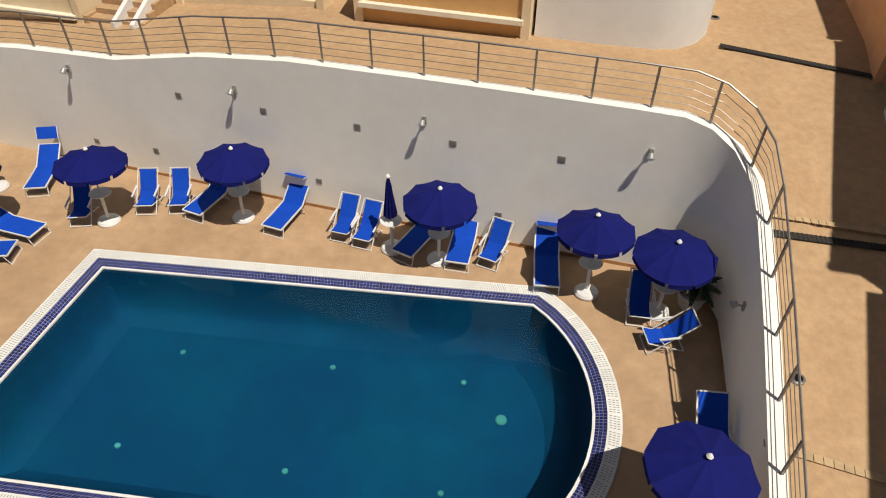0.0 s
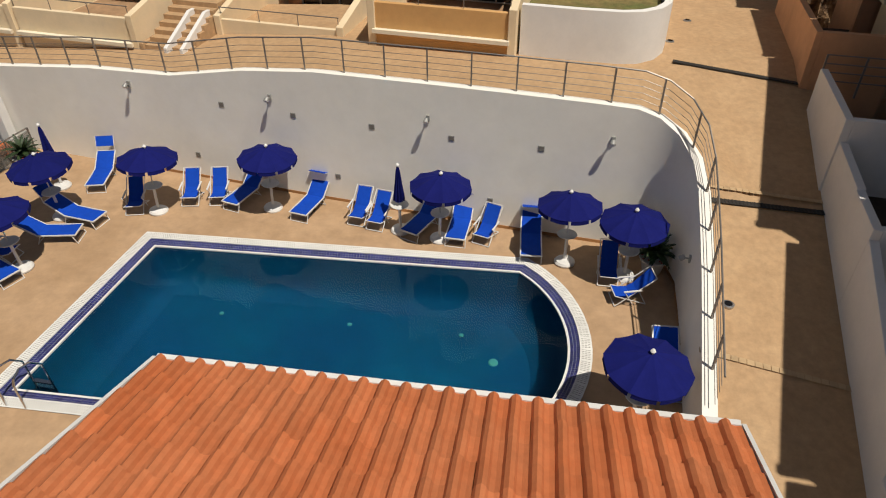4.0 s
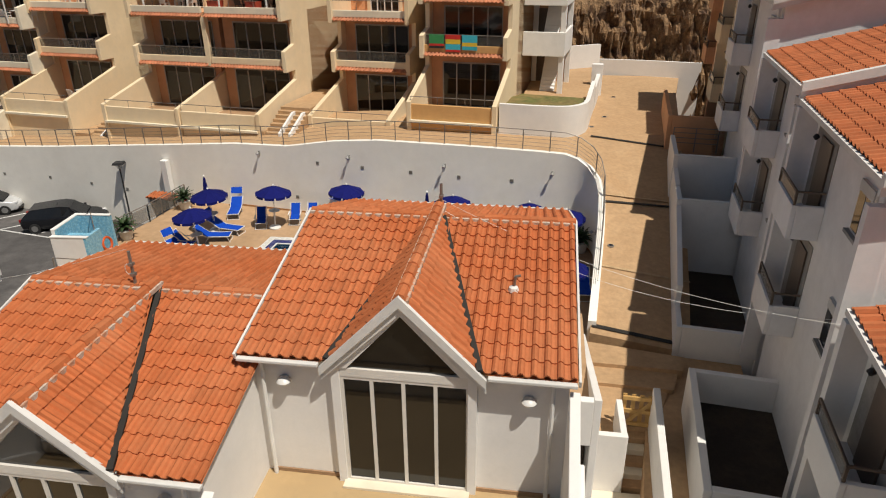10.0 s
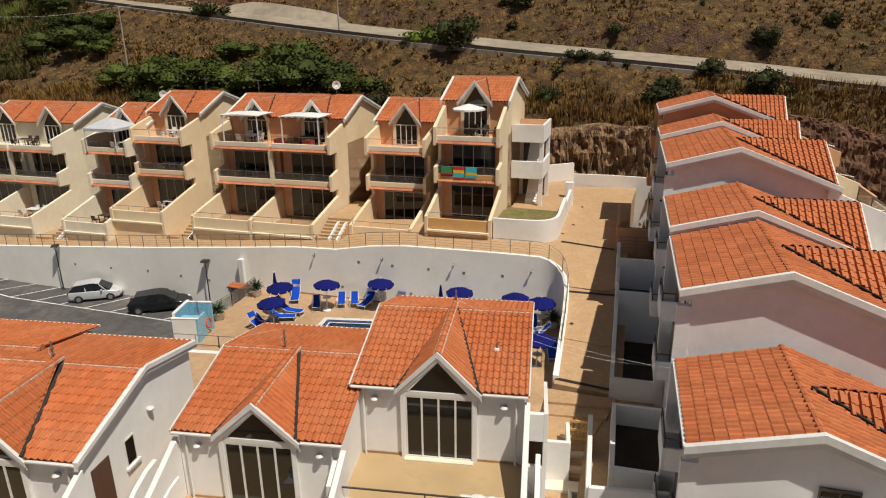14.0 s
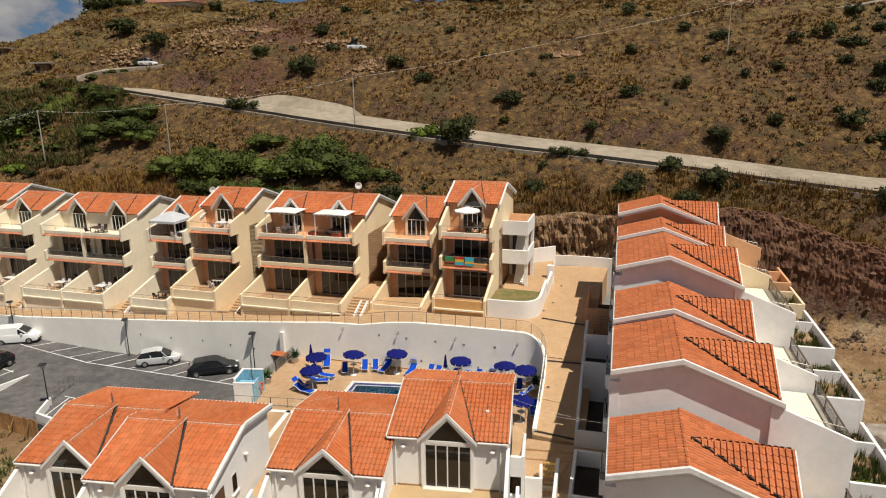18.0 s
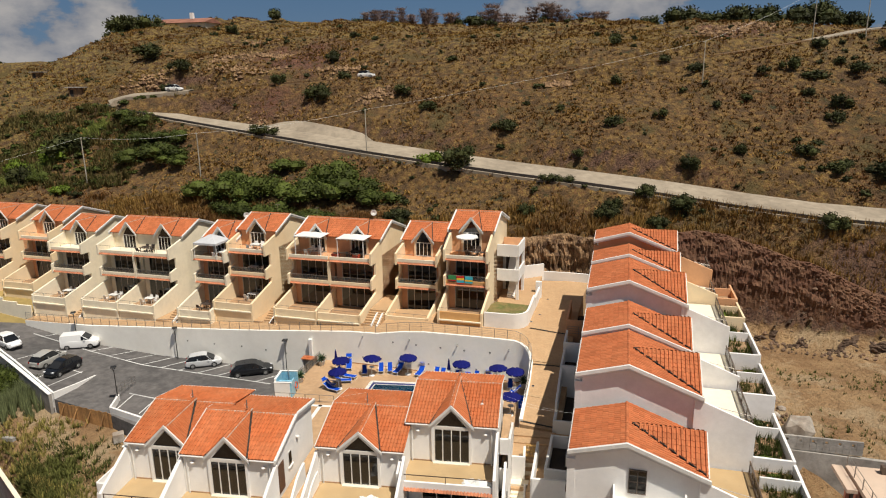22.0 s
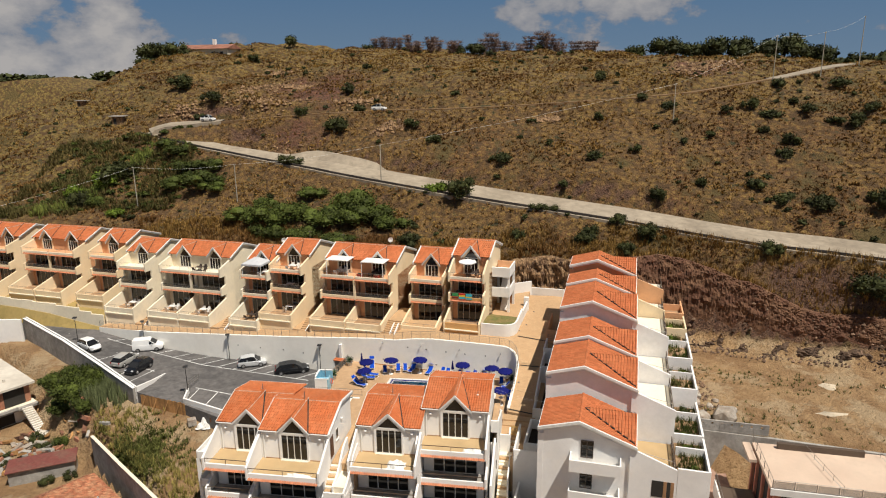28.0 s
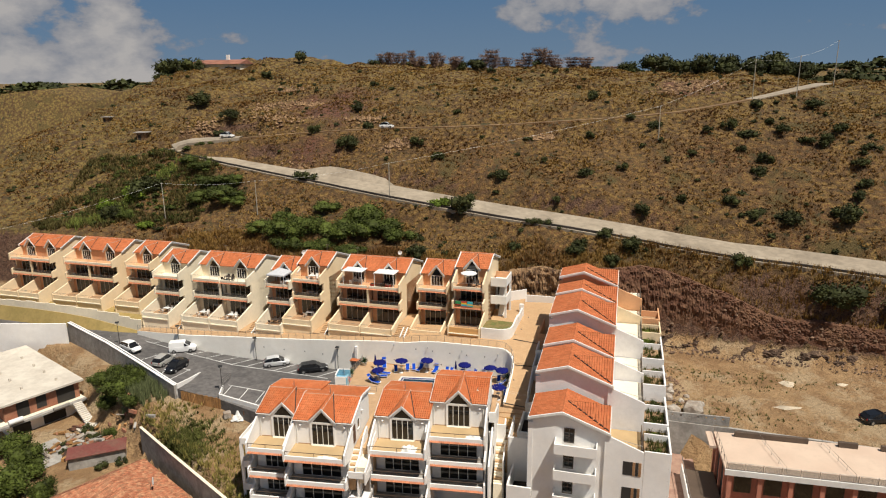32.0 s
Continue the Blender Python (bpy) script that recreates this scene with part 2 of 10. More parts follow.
# ---- mesh helpers ----
class Geo:
    """Collects vertices and faces of one part."""
    def __init__(self):
        self.v, self.f = [], []

    def add(self, vs, fs):
        k = len(self.v)
        self.v += [tuple(p) for p in vs]
        self.f += [tuple(k + i for i in f) for f in fs]
        return self

    def box(self, x0, x1, y0, y1, z0, z1, m=None):
        vs = [Vector((x, y, z)) for z in (z0, z1) for x, y in ((x0, y0), (x1, y0), (x1, y1), (x0, y1))]
        if m:
            vs = [m @ p for p in vs]
        return self.add(vs, [(3, 2, 1, 0), (4, 5, 6, 7), (0, 1, 5, 4), (1, 2, 6, 5), (2, 3, 7, 6), (3, 0, 4, 7)])

    def prism(self, poly, z0, z1):
        """An upright prism; z0 and z1 are numbers or functions of x, y. The outline runs anticlockwise."""
        n = len(poly)
        a = [(x, y, z0(x, y) if callable(z0) else z0) for x, y in poly]
        b = [(x, y, z1(x, y) if callable(z1) else z1) for x, y in poly]
        return self.add(a + b, [tuple(range(n - 1, -1, -1)), tuple(range(n, 2 * n))] + [(i, (i + 1) % n, n + (i + 1) % n, n + i) for i in range(n)])

    def side(self, prof, x0, x1):
        """A plate from x0 to x1 whose outline in y, z is prof, anticlockwise as seen from +x."""
        n = len(prof)
        return self.add([(x0, y, z) for y, z in prof] + [(x1, y, z) for y, z in prof], [tuple(range(n - 1, -1, -1)), tuple(range(n, 2 * n))] + [(i, (i + 1) % n, n + (i + 1) % n, n + i) for i in range(n)])

    def front(self, prof, y0, y1):
        """A plate from y0 to y1 whose outline in x, z is prof, anticlockwise as seen from -y."""
        n = len(prof)
        return self.add([(x, y0, z) for x, z in prof] + [(x, y1, z) for x, z in prof], [tuple(range(n)), tuple(range(2 * n - 1, n - 1, -1))] + [(i, n + i, n + (i + 1) % n, (i + 1) % n) for i in range(n)])

    def rod(self, p, q, r, r2=None, n=6, caps=True):
        p, q = Vector(p), Vector(q)
        r2 = r if r2 is None else r2
        d = (q - p).normalized()
        a = d.orthogonal().normalized()
        b = d.cross(a)
        ring = [(math.cos(2 * math.pi * i / n), math.sin(2 * math.pi * i / n)) for i in range(n)]
        vs = [p + r * (c * a + s * b) for c, s in ring] + [q + r2 * (c * a + s * b) for c, s in ring]
        fs = [(i, (i + 1) % n, n + (i + 1) % n, n + i) for i in range(n)]
        if caps:
            fs += [tuple(range(n - 1, -1, -1)), tuple(range(n, 2 * n))]
        return self.add(vs, fs)

    def lathe(self, prof, n=16, at=(0, 0, 0)):
        """A turned body: prof is a list of radius and height, from the bottom up."""
        x, y, z = at
        vs = [(x + r * math.cos(2 * math.pi * i / n), y + r * math.sin(2 * math.pi * i / n), z + h) for r, h in prof for i in range(n)]
        fs = [(k * n + i, k * n + (i + 1) % n, (k + 1) * n + (i + 1) % n, (k + 1) * n + i) for k in range(len(prof) - 1) for i in range(n)]
        fs += [tuple(range(n - 1, -1, -1)), tuple(range((len(prof) - 1) * n, len(prof) * n))]
        return self.add(vs, fs)

    def beam(self, p, q, w, h, up=(0, 0, 1)):
        """A bar of width w and height h whose top middle line runs from p to q."""
        p, q = Vector(p), Vector(q)
        d = (q - p).normalized()
        s = d.cross(Vector(up)).normalized()
        u = s.cross(d)
        vs = [e + s * (w / 2 * a) + u * (-h * b) for e in (p, q) for a, b in ((-1, 1), (1, 1), (1, 0), (-1, 0))]
        return self.add(vs, [(0, 1, 2, 3), (7, 6, 5, 4), (0, 4, 5, 1), (1, 5, 6, 2), (2, 6, 7, 3), (3, 7, 4, 0)])

    def mesh(self, name, material, smooth=False):
        me = bpy.data.meshes.new(name)
        me.from_pydata(self.v, [], self.f)
        me.materials.append(material)
        if smooth:
            me.polygons.foreach_set("use_smooth", [True] * len(me.polygons))
            me.set_sharp_from_angle(angle=radians(40))
        me.update()
        return me


def part(name, g, material, parent=None, label="", smooth=False, bevel=0.0, m=None):
    """Links what a Geo (or a mesh) holds as one object, under a thing or a part."""
    ob = new(name, g.mesh(name, material, smooth) if isinstance(g, Geo) else g)
    if parent:
        ob.parent = parent
    if m is not None:
        ob.matrix_basis = m
    if bevel:
        b = ob.modifiers.new("bevel", "BEVEL")
        b.width, b.segments, b.limit_method = bevel, 2, "ANGLE"
    return tagged(ob, label)


def thing(name, m=None, label="", category="", group="", kind=""):
    ob = new(name)
    ob.empty_display_size = 0.2
    if m is not None:
        ob.matrix_basis = m
    return tagged(ob, label, category, group, kind)


def solo(name, g, material, label="", category="", group="", kind="", smooth=False, bevel=0.0, m=None):
    return tagged(part(name, g, material, None, label, smooth, bevel, m), label, category, group, kind)


def inside(u, v, poly):
    c = False
    for i in range(len(poly)):
        (a, b), (p, q) = poly[i - 1], poly[i]
        if (b > v) != (q > v) and u < (p - a) * (v - b) / (q - b) + a:
            c = not c
    return c


PROFILE = [(0.0, 0.012), (0.22, 0.0), (0.42, 0.012), (0.52, 0.055), (0.70, 0.082), (0.88, 0.055), (1.0, 0.012)]
ROUGH_PROFILE = [(0.0, 0.005), (0.42, 0.005), (0.56, 0.07), (0.86, 0.07), (1.0, 0.005)]


STEEP_PROFILE = [(0.0, 0.0), (0.40, 0.0), (0.55, 0.085), (0.86, 0.085), (1.0, 0.0)]


def tile_geo(pitch, row, prof=PROFILE):
    """One interlocking roof tile; x across, y up the slope, the lower edge lifted over the next tile."""
    g = Geo()
    n = len(prof)
    k = pitch / 0.235
    low = [(u * pitch, 0, h * k + 0.034) for u, h in prof]
    top = [(u * pitch, row * 1.04, h * k) for u, h in prof]
    lip = [(u * pitch, 0, h * k) for u, h in prof]
    return g.add(low + top + lip, [(i, i + 1, n + i + 1, n + i) for i in range(n - 1)] + [(2 * n + i, 2 * n + i + 1, i + 1, i) for i in range(n - 1)])


def slope_frame(o, across, up):
    """The pose of a roof slope: x along the eave, y up the slope."""
    x = Vector(across).normalized()
    y = Vector(up)
    y = (y - x * y.dot(x)).normalized()
    m = Matrix((x, y, x.cross(y))).transposed().to_4x4()
    m.translation = Vector(o)
    return m


def clip_side(pts, a, b):
    """The piece of a polygon left of the line from a to b, seen in x, y."""
    side = lambda p: (b[0] - a[0]) * (p[1] - a[1]) - (b[1] - a[1]) * (p[0] - a[0])
    out = []
    for p, q in zip(pts, pts[1:] + pts[:1]):
        d, e = side(p), side(q)
        if d >= 0:
            out.append(p)
        if (d < 0) != (e < 0):
            f = d / (d - e)
            out.append(tuple(x + (y - x) * f for x, y in zip(p, q)))
    return out


def add_clipped(g, base, mj, place, lines):
    """Adds a tile cut off along lines given in the slope's own x, y."""
    for f in base.f:
        pts = [tuple(place @ Vector(base.v[i])) for i in f]
        for a, b in lines:
            pts = clip_side(pts, a, b) if len(pts) > 2 else []
        if len(pts) > 2:
            g.add([mj @ Vector(p) for p in pts], [tuple(range(len(pts)))])


def tiled(parent, m, poly, pitch, row, material=TILEFAR, prof=ROUGH_PROFILE, singles=0, name="tile_field", valleys=()):
    """Covers the outline poly, in the slope's own x, y, with tiles: the first of them as parts of their own, the rest as one part."""
    us, vs = [p[0] for p in poly], [p[1] for p in poly]
    wide, tall = max(us) - min(us), max(vs) - min(vs)
    pitch, row = wide / max(1, round(wide / pitch)), tall / max(1, round(tall / row))
    g, made = Geo(), 0
    base = tile_geo(pitch, row, prof)
    shared = base.mesh("tile", material) if singles else None
    v = min(vs)
    while v < max(vs) - row * 0.3:
        u = min(us)
        while u < max(us) - pitch * 0.3:
            lines, near = [], False
            for mid, left, right, top in valleys:
                line = left if u + pitch / 2 < mid else right
                corners = [(u, v), (u + pitch, v), (u + pitch, v + row * 1.05), (u, v + row * 1.05)]
                sides = [(line[1][0] - line[0][0]) * (y - line[0][1]) - (line[1][1] - line[0][1]) * (x - line[0][0]) >= 0 for x, y in corners]
                if v < top and not all(sides):
                    near = True
                    lines.append(line if any(sides) else None)
            if near:
                if None not in lines:
                    place = Matrix.Translation((u, v, random.uniform(0, 0.006)))
                    add_clipped(g, base, m, place, lines)
            elif valleys or inside(u + pitch / 2, v + row / 2, poly):
                jig = Matrix.Translation((u + random.uniform(-0.004, 0.004), v + random.uniform(-0.006, 0.006), random.uniform(0, 0.006)))
                if made < singles:
                    part("tile", shared, material, parent, m=m @ jig @ Matrix.Rotation(random.uniform(-0.008, 0.008), 4, "Z"))
                    made += 1
                else:
                    mj = m @ jig
                    g.add([mj @ Vector(p) for p in base.v], base.f)
            u += pitch
        v += row
    if g.v:
        tagged(part(name, g, material, parent), kind="stuff")

# ---- ground ----
HILL_W = [-400, 20, 30, 36, 46, 52, 66, 84, 96, 109, 130, 160, 182, 260, 600, 3000]
HILL_H = [-8, 2, 6.5, 9, 12.5, 14.9, 21.5, 30, 34.3, 38.3, 42.8, 47.5, 50.0, 38, 35, 46]
FOOT_X = [-160, -90, 1.5, 9, 15, 20, 24, 30, 36, 42, 50, 60, 70, 100, 400]
FOOT_Y = [79, 58.5, 30.5, 33, 33, 28, 27.0, 27, 25.6, 23.2, 20.2, 16.9, 12.6, 4, -60]
FACE_X = [-100, 18, 24, 30, 36, 42, 50, 60, 100]
FACE_DEPTH = [4.0, 3.0, 5.0, 6.0, 5.2, 4.2, 3.4, 3.2, 3.2]
FACE_TOP = [1.0, 1.0, 1.0, 0.92, 0.86, 0.80, 0.62, 0.60, 0.70]
ROAD_LOW = [(110, 3), (88, 15), (76, 21.6), (67.2, 26.2), (62.5, 28.2), (55.2, 31.4), (46.8, 34.6), (38.4, 38.7), (29.7, 43.3), (20.1, 47.8), (9.8, 52.3), (-0.8, 57.2), (-12.9, 63.0), (-25.7, 69.4), (-39.3, 75.8), (-52.0, 82.0), (-61.5, 87.0), (-70.5, 92.0)]
ROAD_UP = [(-70.5, 92.0), (-69.4, 93.2), (-67.0, 93.9), (-62, 93.4), (-53.5, 92.6), (-42, 91.6), (-27.8, 90.0), (-14.1, 87.8), (-0.7, 85.4), (12.6, 83.6), (25.7, 82.4), (38.5, 81.2), (51.3, 81.0), (62.6, 83.0), (69.7, 84.6), (76, 86.6), (84, 90.5), (95, 100)]


def line_near(px, py, pts, zs):
    """Distance from each place to a line of points, and the height of the line there."""
    best, high = np.full(np.shape(px), 1e9), np.zeros(np.shape(px))
    for (a, b), (c, d), z0, z1 in zip(pts, pts[1:], zs, zs[1:]):
        f = np.clip(((px - a) * (c - a) + (py - b) * (d - b)) / ((c - a) ** 2 + (d - b) ** 2), 0, 1)
        r = np.hypot(px - a - f * (c - a), py - b - f * (d - b))
        high = np.where(r < best, z0 + f * (z1 - z0), high)
        best = np.minimum(best, r)
    return best, high


def smooth01(a):
    a = np.clip(a, 0, 1)
    return a * a * (3 - 2 * a)


def hill(x, y):
    w = y + 0.25 * x
    h = np.interp(w, HILL_W, HILL_H)
    cap = np.interp(x, [-190, -140, -106, -97, -88, -78, -50, 0, 50, 80, 110, 400], [4, 14, 33, 42, 49.5, 50.3, 48.6, 44.8, 43.2, 41.5, 38.5, 8])
    cap = np.where(w > 200, np.maximum(cap, 36), np.maximum(cap, 8))
    far = 11 * smooth01((x - 150) / 200) * smooth01((y - 250) / 250)
    return -np.logaddexp(-h / 2.0, -cap / 2.0) * 2.0 + far


def waves(x, y):
    return 0.9 * np.sin(x * 0.11 + 1.7 * np.sin(y * 0.07)) * np.sin(y * 0.13 + 0.6) + 0.45 * np.sin(x * 0.31 + y * 0.23) * np.sin(y * 0.37 - x * 0.19) + 0.2 * np.sin(x * 0.9 + 2 * np.sin(y * 0.5)) * np.sin(y * 0.8)


ROAD_LOW_Z = [float(hill(x, y)) for x, y in ROAD_LOW]
ROAD_UP_Z = [float(hill(x, y)) for x, y in ROAD_UP]


def ground_z(x, y):
    x, y = np.asarray(x, float), np.asarray(y, float)
    far = smooth01((np.hypot(x, y - 40) - 60) / 200)
    h = hill(x, y) + waves(x, y) * (1 + 2.5 * far)
    for pts, zs in ((ROAD_LOW, ROAD_LOW_Z), (ROAD_UP, ROAD_UP_Z)):
        r, z = line_near(x, y, pts, zs)
        deep, wide = (0.55, 4.0) if pts is ROAD_LOW else (np.where(x < -50, 0.6, 0.14), np.where(x < -50, 4.6, 2.6))
        k = smooth01((r - wide) / 3.4)
        h = h * k + (z - deep) * (1 - k)
    foot = np.interp(x, FOOT_X, FOOT_Y)
    east = smooth01((x - 17) / 9)
    low = -6.6 * (1 - east) - 1.4 * east + 0.25 * waves(x * 1.6, y * 1.6) * east
    low = low - 5.5 * smooth01((1.4 - 0.304 * (x - 25.5) - y) / 0.8) * east
    yard = smooth01(((x + 44.6) * 0.693 + (y - 6.5) * 0.723) / 1.6) * smooth01((-22 - x) / 3)
    beside = smooth01(((x + 58.7) * 0.636 + (y - 26.7) * 0.772 + 6.5) / 3.0) * smooth01((-22 - x) / 3)
    k = smooth01((x + 50) / 4)
    yard = beside * (1 - k) + yard * k
    low = low * (1 - yard) + (-4.55 + 1.3 * smooth01((y - 3) / 10) + 0.15 * waves(x * 2, y * 2)) * yard
    low = low - 2.4 * smooth01((-30 - x) / 6) * (1 - yard) * (1 - east)
    # a steep cut face, then a gentler bank up to the hillside
    deep, top = np.interp(x, FACE_X, FACE_DEPTH), np.interp(x, FACE_X, FACE_TOP)
    c = (y - foot) / deep
    bench = 0.12 * np.sin(np.clip(c, 0, 1) * 2 * math.pi) * smooth01((x - 22) / 6) * smooth01((48 - x) / 6)
    return low + (h - low) * np.clip(top * (smooth01(c) - bench) + (1 - top) * smooth01((y - foot - deep) / 4.6), 0, 1)


def spread(lo, hi, step, far):
    core = np.arange(lo, hi + step / 2, step)
    out, d, a, b = [], step, lo, hi
    left, right = [], []
    while a > -far or b < far:
        d *= 1.22
        a, b = a - d, b + d
        left.append(a), right.append(b)
    return np.concatenate((left[::-1], core, right))


gx, gy = spread(-130, 130, 1.6, 2600), spread(-30, 200, 1.6, 2600)
GX, GY = np.meshgrid(gx, gy)
GZ = ground_z(GX, GY)
ground_mesh = bpy.data.meshes.new("ground")
nx, ny = len(gx), len(gy)
idx = np.arange(nx * ny).reshape(ny, nx)
ground_mesh.from_pydata(np.stack((GX, GY, GZ), -1).reshape(-1, 3).tolist(), [], np.stack((idx[:-1, :-1], idx[:-1, 1:], idx[1:, 1:], idx[1:, :-1]), -1).reshape(-1, 4).tolist())
ground_mesh.polygons.foreach_set("use_smooth", [True] * len(ground_mesh.polygons))


def hill_material():
    """Dry grass, red earth and ochre rock on the steep cuts, sandy soil on the flat."""
    m = bpy.data.materials.new("dry_hillside")
    m.use_nodes = True
    n, l = m.node_tree.nodes, m.node_tree.links
    geo = n.new("ShaderNodeNewGeometry")
    def tex(s, d=6.0):
        t = n.new("ShaderNodeTexNoise")
        t.inputs["Scale"].default_value, t.inputs["Detail"].default_value, t.inputs["Roughness"].default_value = s, d, 0.68
        l.new(geo.outputs["Position"], t.inputs["Vector"])
        return t.outputs["Fac"]
    def rng(v, a, b, c=0.0, d=1.0):
        r = n.new("ShaderNodeMapRange")
        for k, x in zip(("From Min", "From Max", "To Min", "To Max"), (a, b, c, d)):
            r.inputs[k].default_value = x
        l.new(v, r.inputs["Value"])
        return r.outputs["Result"]
    def mix(f, a, b):
        x = n.new("ShaderNodeMix")
        x.data_type = "RGBA"
        l.new(f, x.inputs["Factor"])
        for k, c in (("A", a), ("B", b)):
            if isinstance(c, tuple):
                x.inputs[k].default_value = (*c, 1)
            else:
                l.new(c, x.inputs[k])
        return x.outputs["Result"]
    def tussock(scale, dist):
        v = n.new("ShaderNodeTexVoronoi")
        v.inputs["Scale"].default_value = scale
        warp = n.new("ShaderNodeVectorMath")
        warp.operation = "MULTIPLY_ADD"
        w = n.new("ShaderNodeTexNoise")
        w.inputs["Scale"].default_value = scale * 1.7
        l.new(geo.outputs["Position"], w.inputs["Vector"])
        warp.inputs[1].default_value = (dist, dist, dist)
        l.new(w.outputs["Color"], warp.inputs[0]), l.new(geo.outputs["Position"], warp.inputs[2])
        l.new(warp.outputs[0], v.inputs["Vector"])
        return v
    clump = tussock(0.85, 0.9)
    pos = n.new("ShaderNodeSeparateXYZ")
    l.new(geo.outputs["Position"], pos.inputs[0])
    def blend(v, noise_v, amount):
        k = n.new("ShaderNodeMath")
        k.operation = "MULTIPLY_ADD"
        k.inputs[1].default_value = amount
        l.new(noise_v, k.inputs[0]), l.new(v, k.inputs[2])
        return k.outputs[0]
    straw = mix(rng(tex(0.22), 0.36, 0.64), (0.200, 0.110, 0.030), (0.140, 0.060, 0.020))
    straw = mix(rng(tex(0.06), 0.50, 0.60), straw, (0.150, 0.062, 0.024))
    # yellow-green turf on the upper slopes and towards the valley
    high = rng(blend(pos.outputs["Z"], tex(0.07), 26.0), 40.0, 54.0)
    straw = mix(high, straw, (0.215, 0.150, 0.036))
    straw = mix(rng(blend(pos.outputs["X"], tex(0.05), 60.0), -34.0, -60.0), straw, (0.165, 0.125, 0.032))
    straw = mix(rng(tex(2.6), 0.44, 0.60), straw, (0.265, 0.166, 0.045))
    # brown gaps between tussocks, darkened with the shade that lies there
    grass = mix(rng(clump.outputs["Distance"], 0.22, 0.75), straw, (0.085, 0.045, 0.015))
    grass = mix(rng(tex(0.11), 0.55, 0.64), grass, (0.096, 0.066, 0.018))
    # fine dark spots painted as small shadows among the grass
    grass = mix(rng(tex(3.5), 0.56, 0.66), grass, (0.048, 0.028, 0.011))
    grass = mix(rng(tex(0.5), 0.58, 0.66), grass, (0.036, 0.035, 0.010))
    # bare red-brown rock where the slope has slipped
    for centre, radius in (((-32.0, 106.0, 36.0), 22.0), ((58.0, 96.0, 37.0), 13.0), ((-34.0, 84.0, 25.0), 11.0)):
        away = n.new("ShaderNodeVectorMath")
        away.operation = "DISTANCE"
        l.new(geo.outputs["Position"], away.inputs[0])
        away.inputs[1].default_value = centre
        slip = rng(blend(away.outputs["Value"], tex(0.16), radius * 1.6), radius * 1.45, radius * 1.05)
        grass = mix(slip, grass, mix(rng(tex(0.9), 0.40, 0.62), (0.150, 0.062, 0.036), (0.070, 0.036, 0.018)))
    rock = mix(rng(tex(1.1), 0.35, 0.65), (0.090, 0.040, 0.024), (0.17, 0.095, 0.055))
    rock = mix(rng(tex(4.0), 0.5, 0.62), rock, (0.040, 0.022, 0.014))
    soil = mix(rng(tex(0.25), 0.4, 0.6), (0.40, 0.255, 0.125), (0.27, 0.155, 0.070))
    soil = mix(rng(tex(0.11), 0.52, 0.60), soil, (0.43, 0.31, 0.18))
    soil = mix(rng(tex(2.5), 0.57, 0.72), soil, (0.17, 0.12, 0.055))
    sep = n.new("ShaderNodeSeparateXYZ")
    l.new(geo.outputs["Normal"], sep.inputs[0])
    jitter = n.new("ShaderNodeMath")
    jitter.operation = "MULTIPLY_ADD"
    jitter.inputs[1].default_value = 0.18
    l.new(tex(0.6), jitter.inputs[0]), l.new(sep.outputs["Z"], jitter.inputs[2])
    c = mix(rng(jitter.outputs[0], 0.80, 0.70), grass, rock)
    c = mix(rng(blend(pos.outputs["Z"], tex(0.8), 1.6), 1.5, 0.6), c, soil)
    b = n["Principled BSDF"]
    l.new(c, b.inputs["Base Color"])
    b.inputs["Roughness"].default_value = 0.95
    bp = n.new("ShaderNodeBump")
    bp.inputs["Strength"].default_value, bp.inputs["Distance"].default_value = 1.0, 0.9
    l.new(tex(1.6), bp.inputs["Height"]), l.new(bp.outputs["Normal"], b.inputs["Normal"])
    return m


ground_mesh.materials.append(hill_material())
tagged(new("ground", ground_mesh), "dry hillside with yellow grass, red earth cuts and bare soil", "hillside", kind="structure")


def strip(pts, half, lift, zs=None, bank=0.0):
    """A road ribbon along pts, with its own thickness, following the line's heights and banked towards the valley."""
    g = Geo()
    fine = []
    wide = half if callable(half) else lambda x: half
    for (a, b), (c, d), z0, z1 in zip(pts, pts[1:], zs, zs[1:]):
        k = max(1, int(math.hypot(c - a, d - b) / 2))
        fine += [(a + (c - a) * i / k, b + (d - b) * i / k, z0 + (z1 - z0) * i / k) for i in range(k)]
    fine.append((*pts[-1], zs[-1]))
    rows = []
    for i, p in enumerate(fine):
        q, r = Vector(fine[max(0, i - 2)]), Vector(fine[min(len(fine) - 1, i + 2)])
        s = (r - q).to_2d().normalized()
        rows.append([(p[0] + s.y * o, p[1] - s.x * o, p[2] + z + bank * o) for o, z in ((-wide(p[0]), lift - 1.2), (-wide(p[0]), lift), (wide(p[0]), lift), (wide(p[0]), lift - 1.2))])
    for a, b in zip(rows, rows[1:]):
        g.add(a + b, [(0, 4, 5, 1), (1, 5, 6, 2), (2, 6, 7, 3)])
    return g, rows


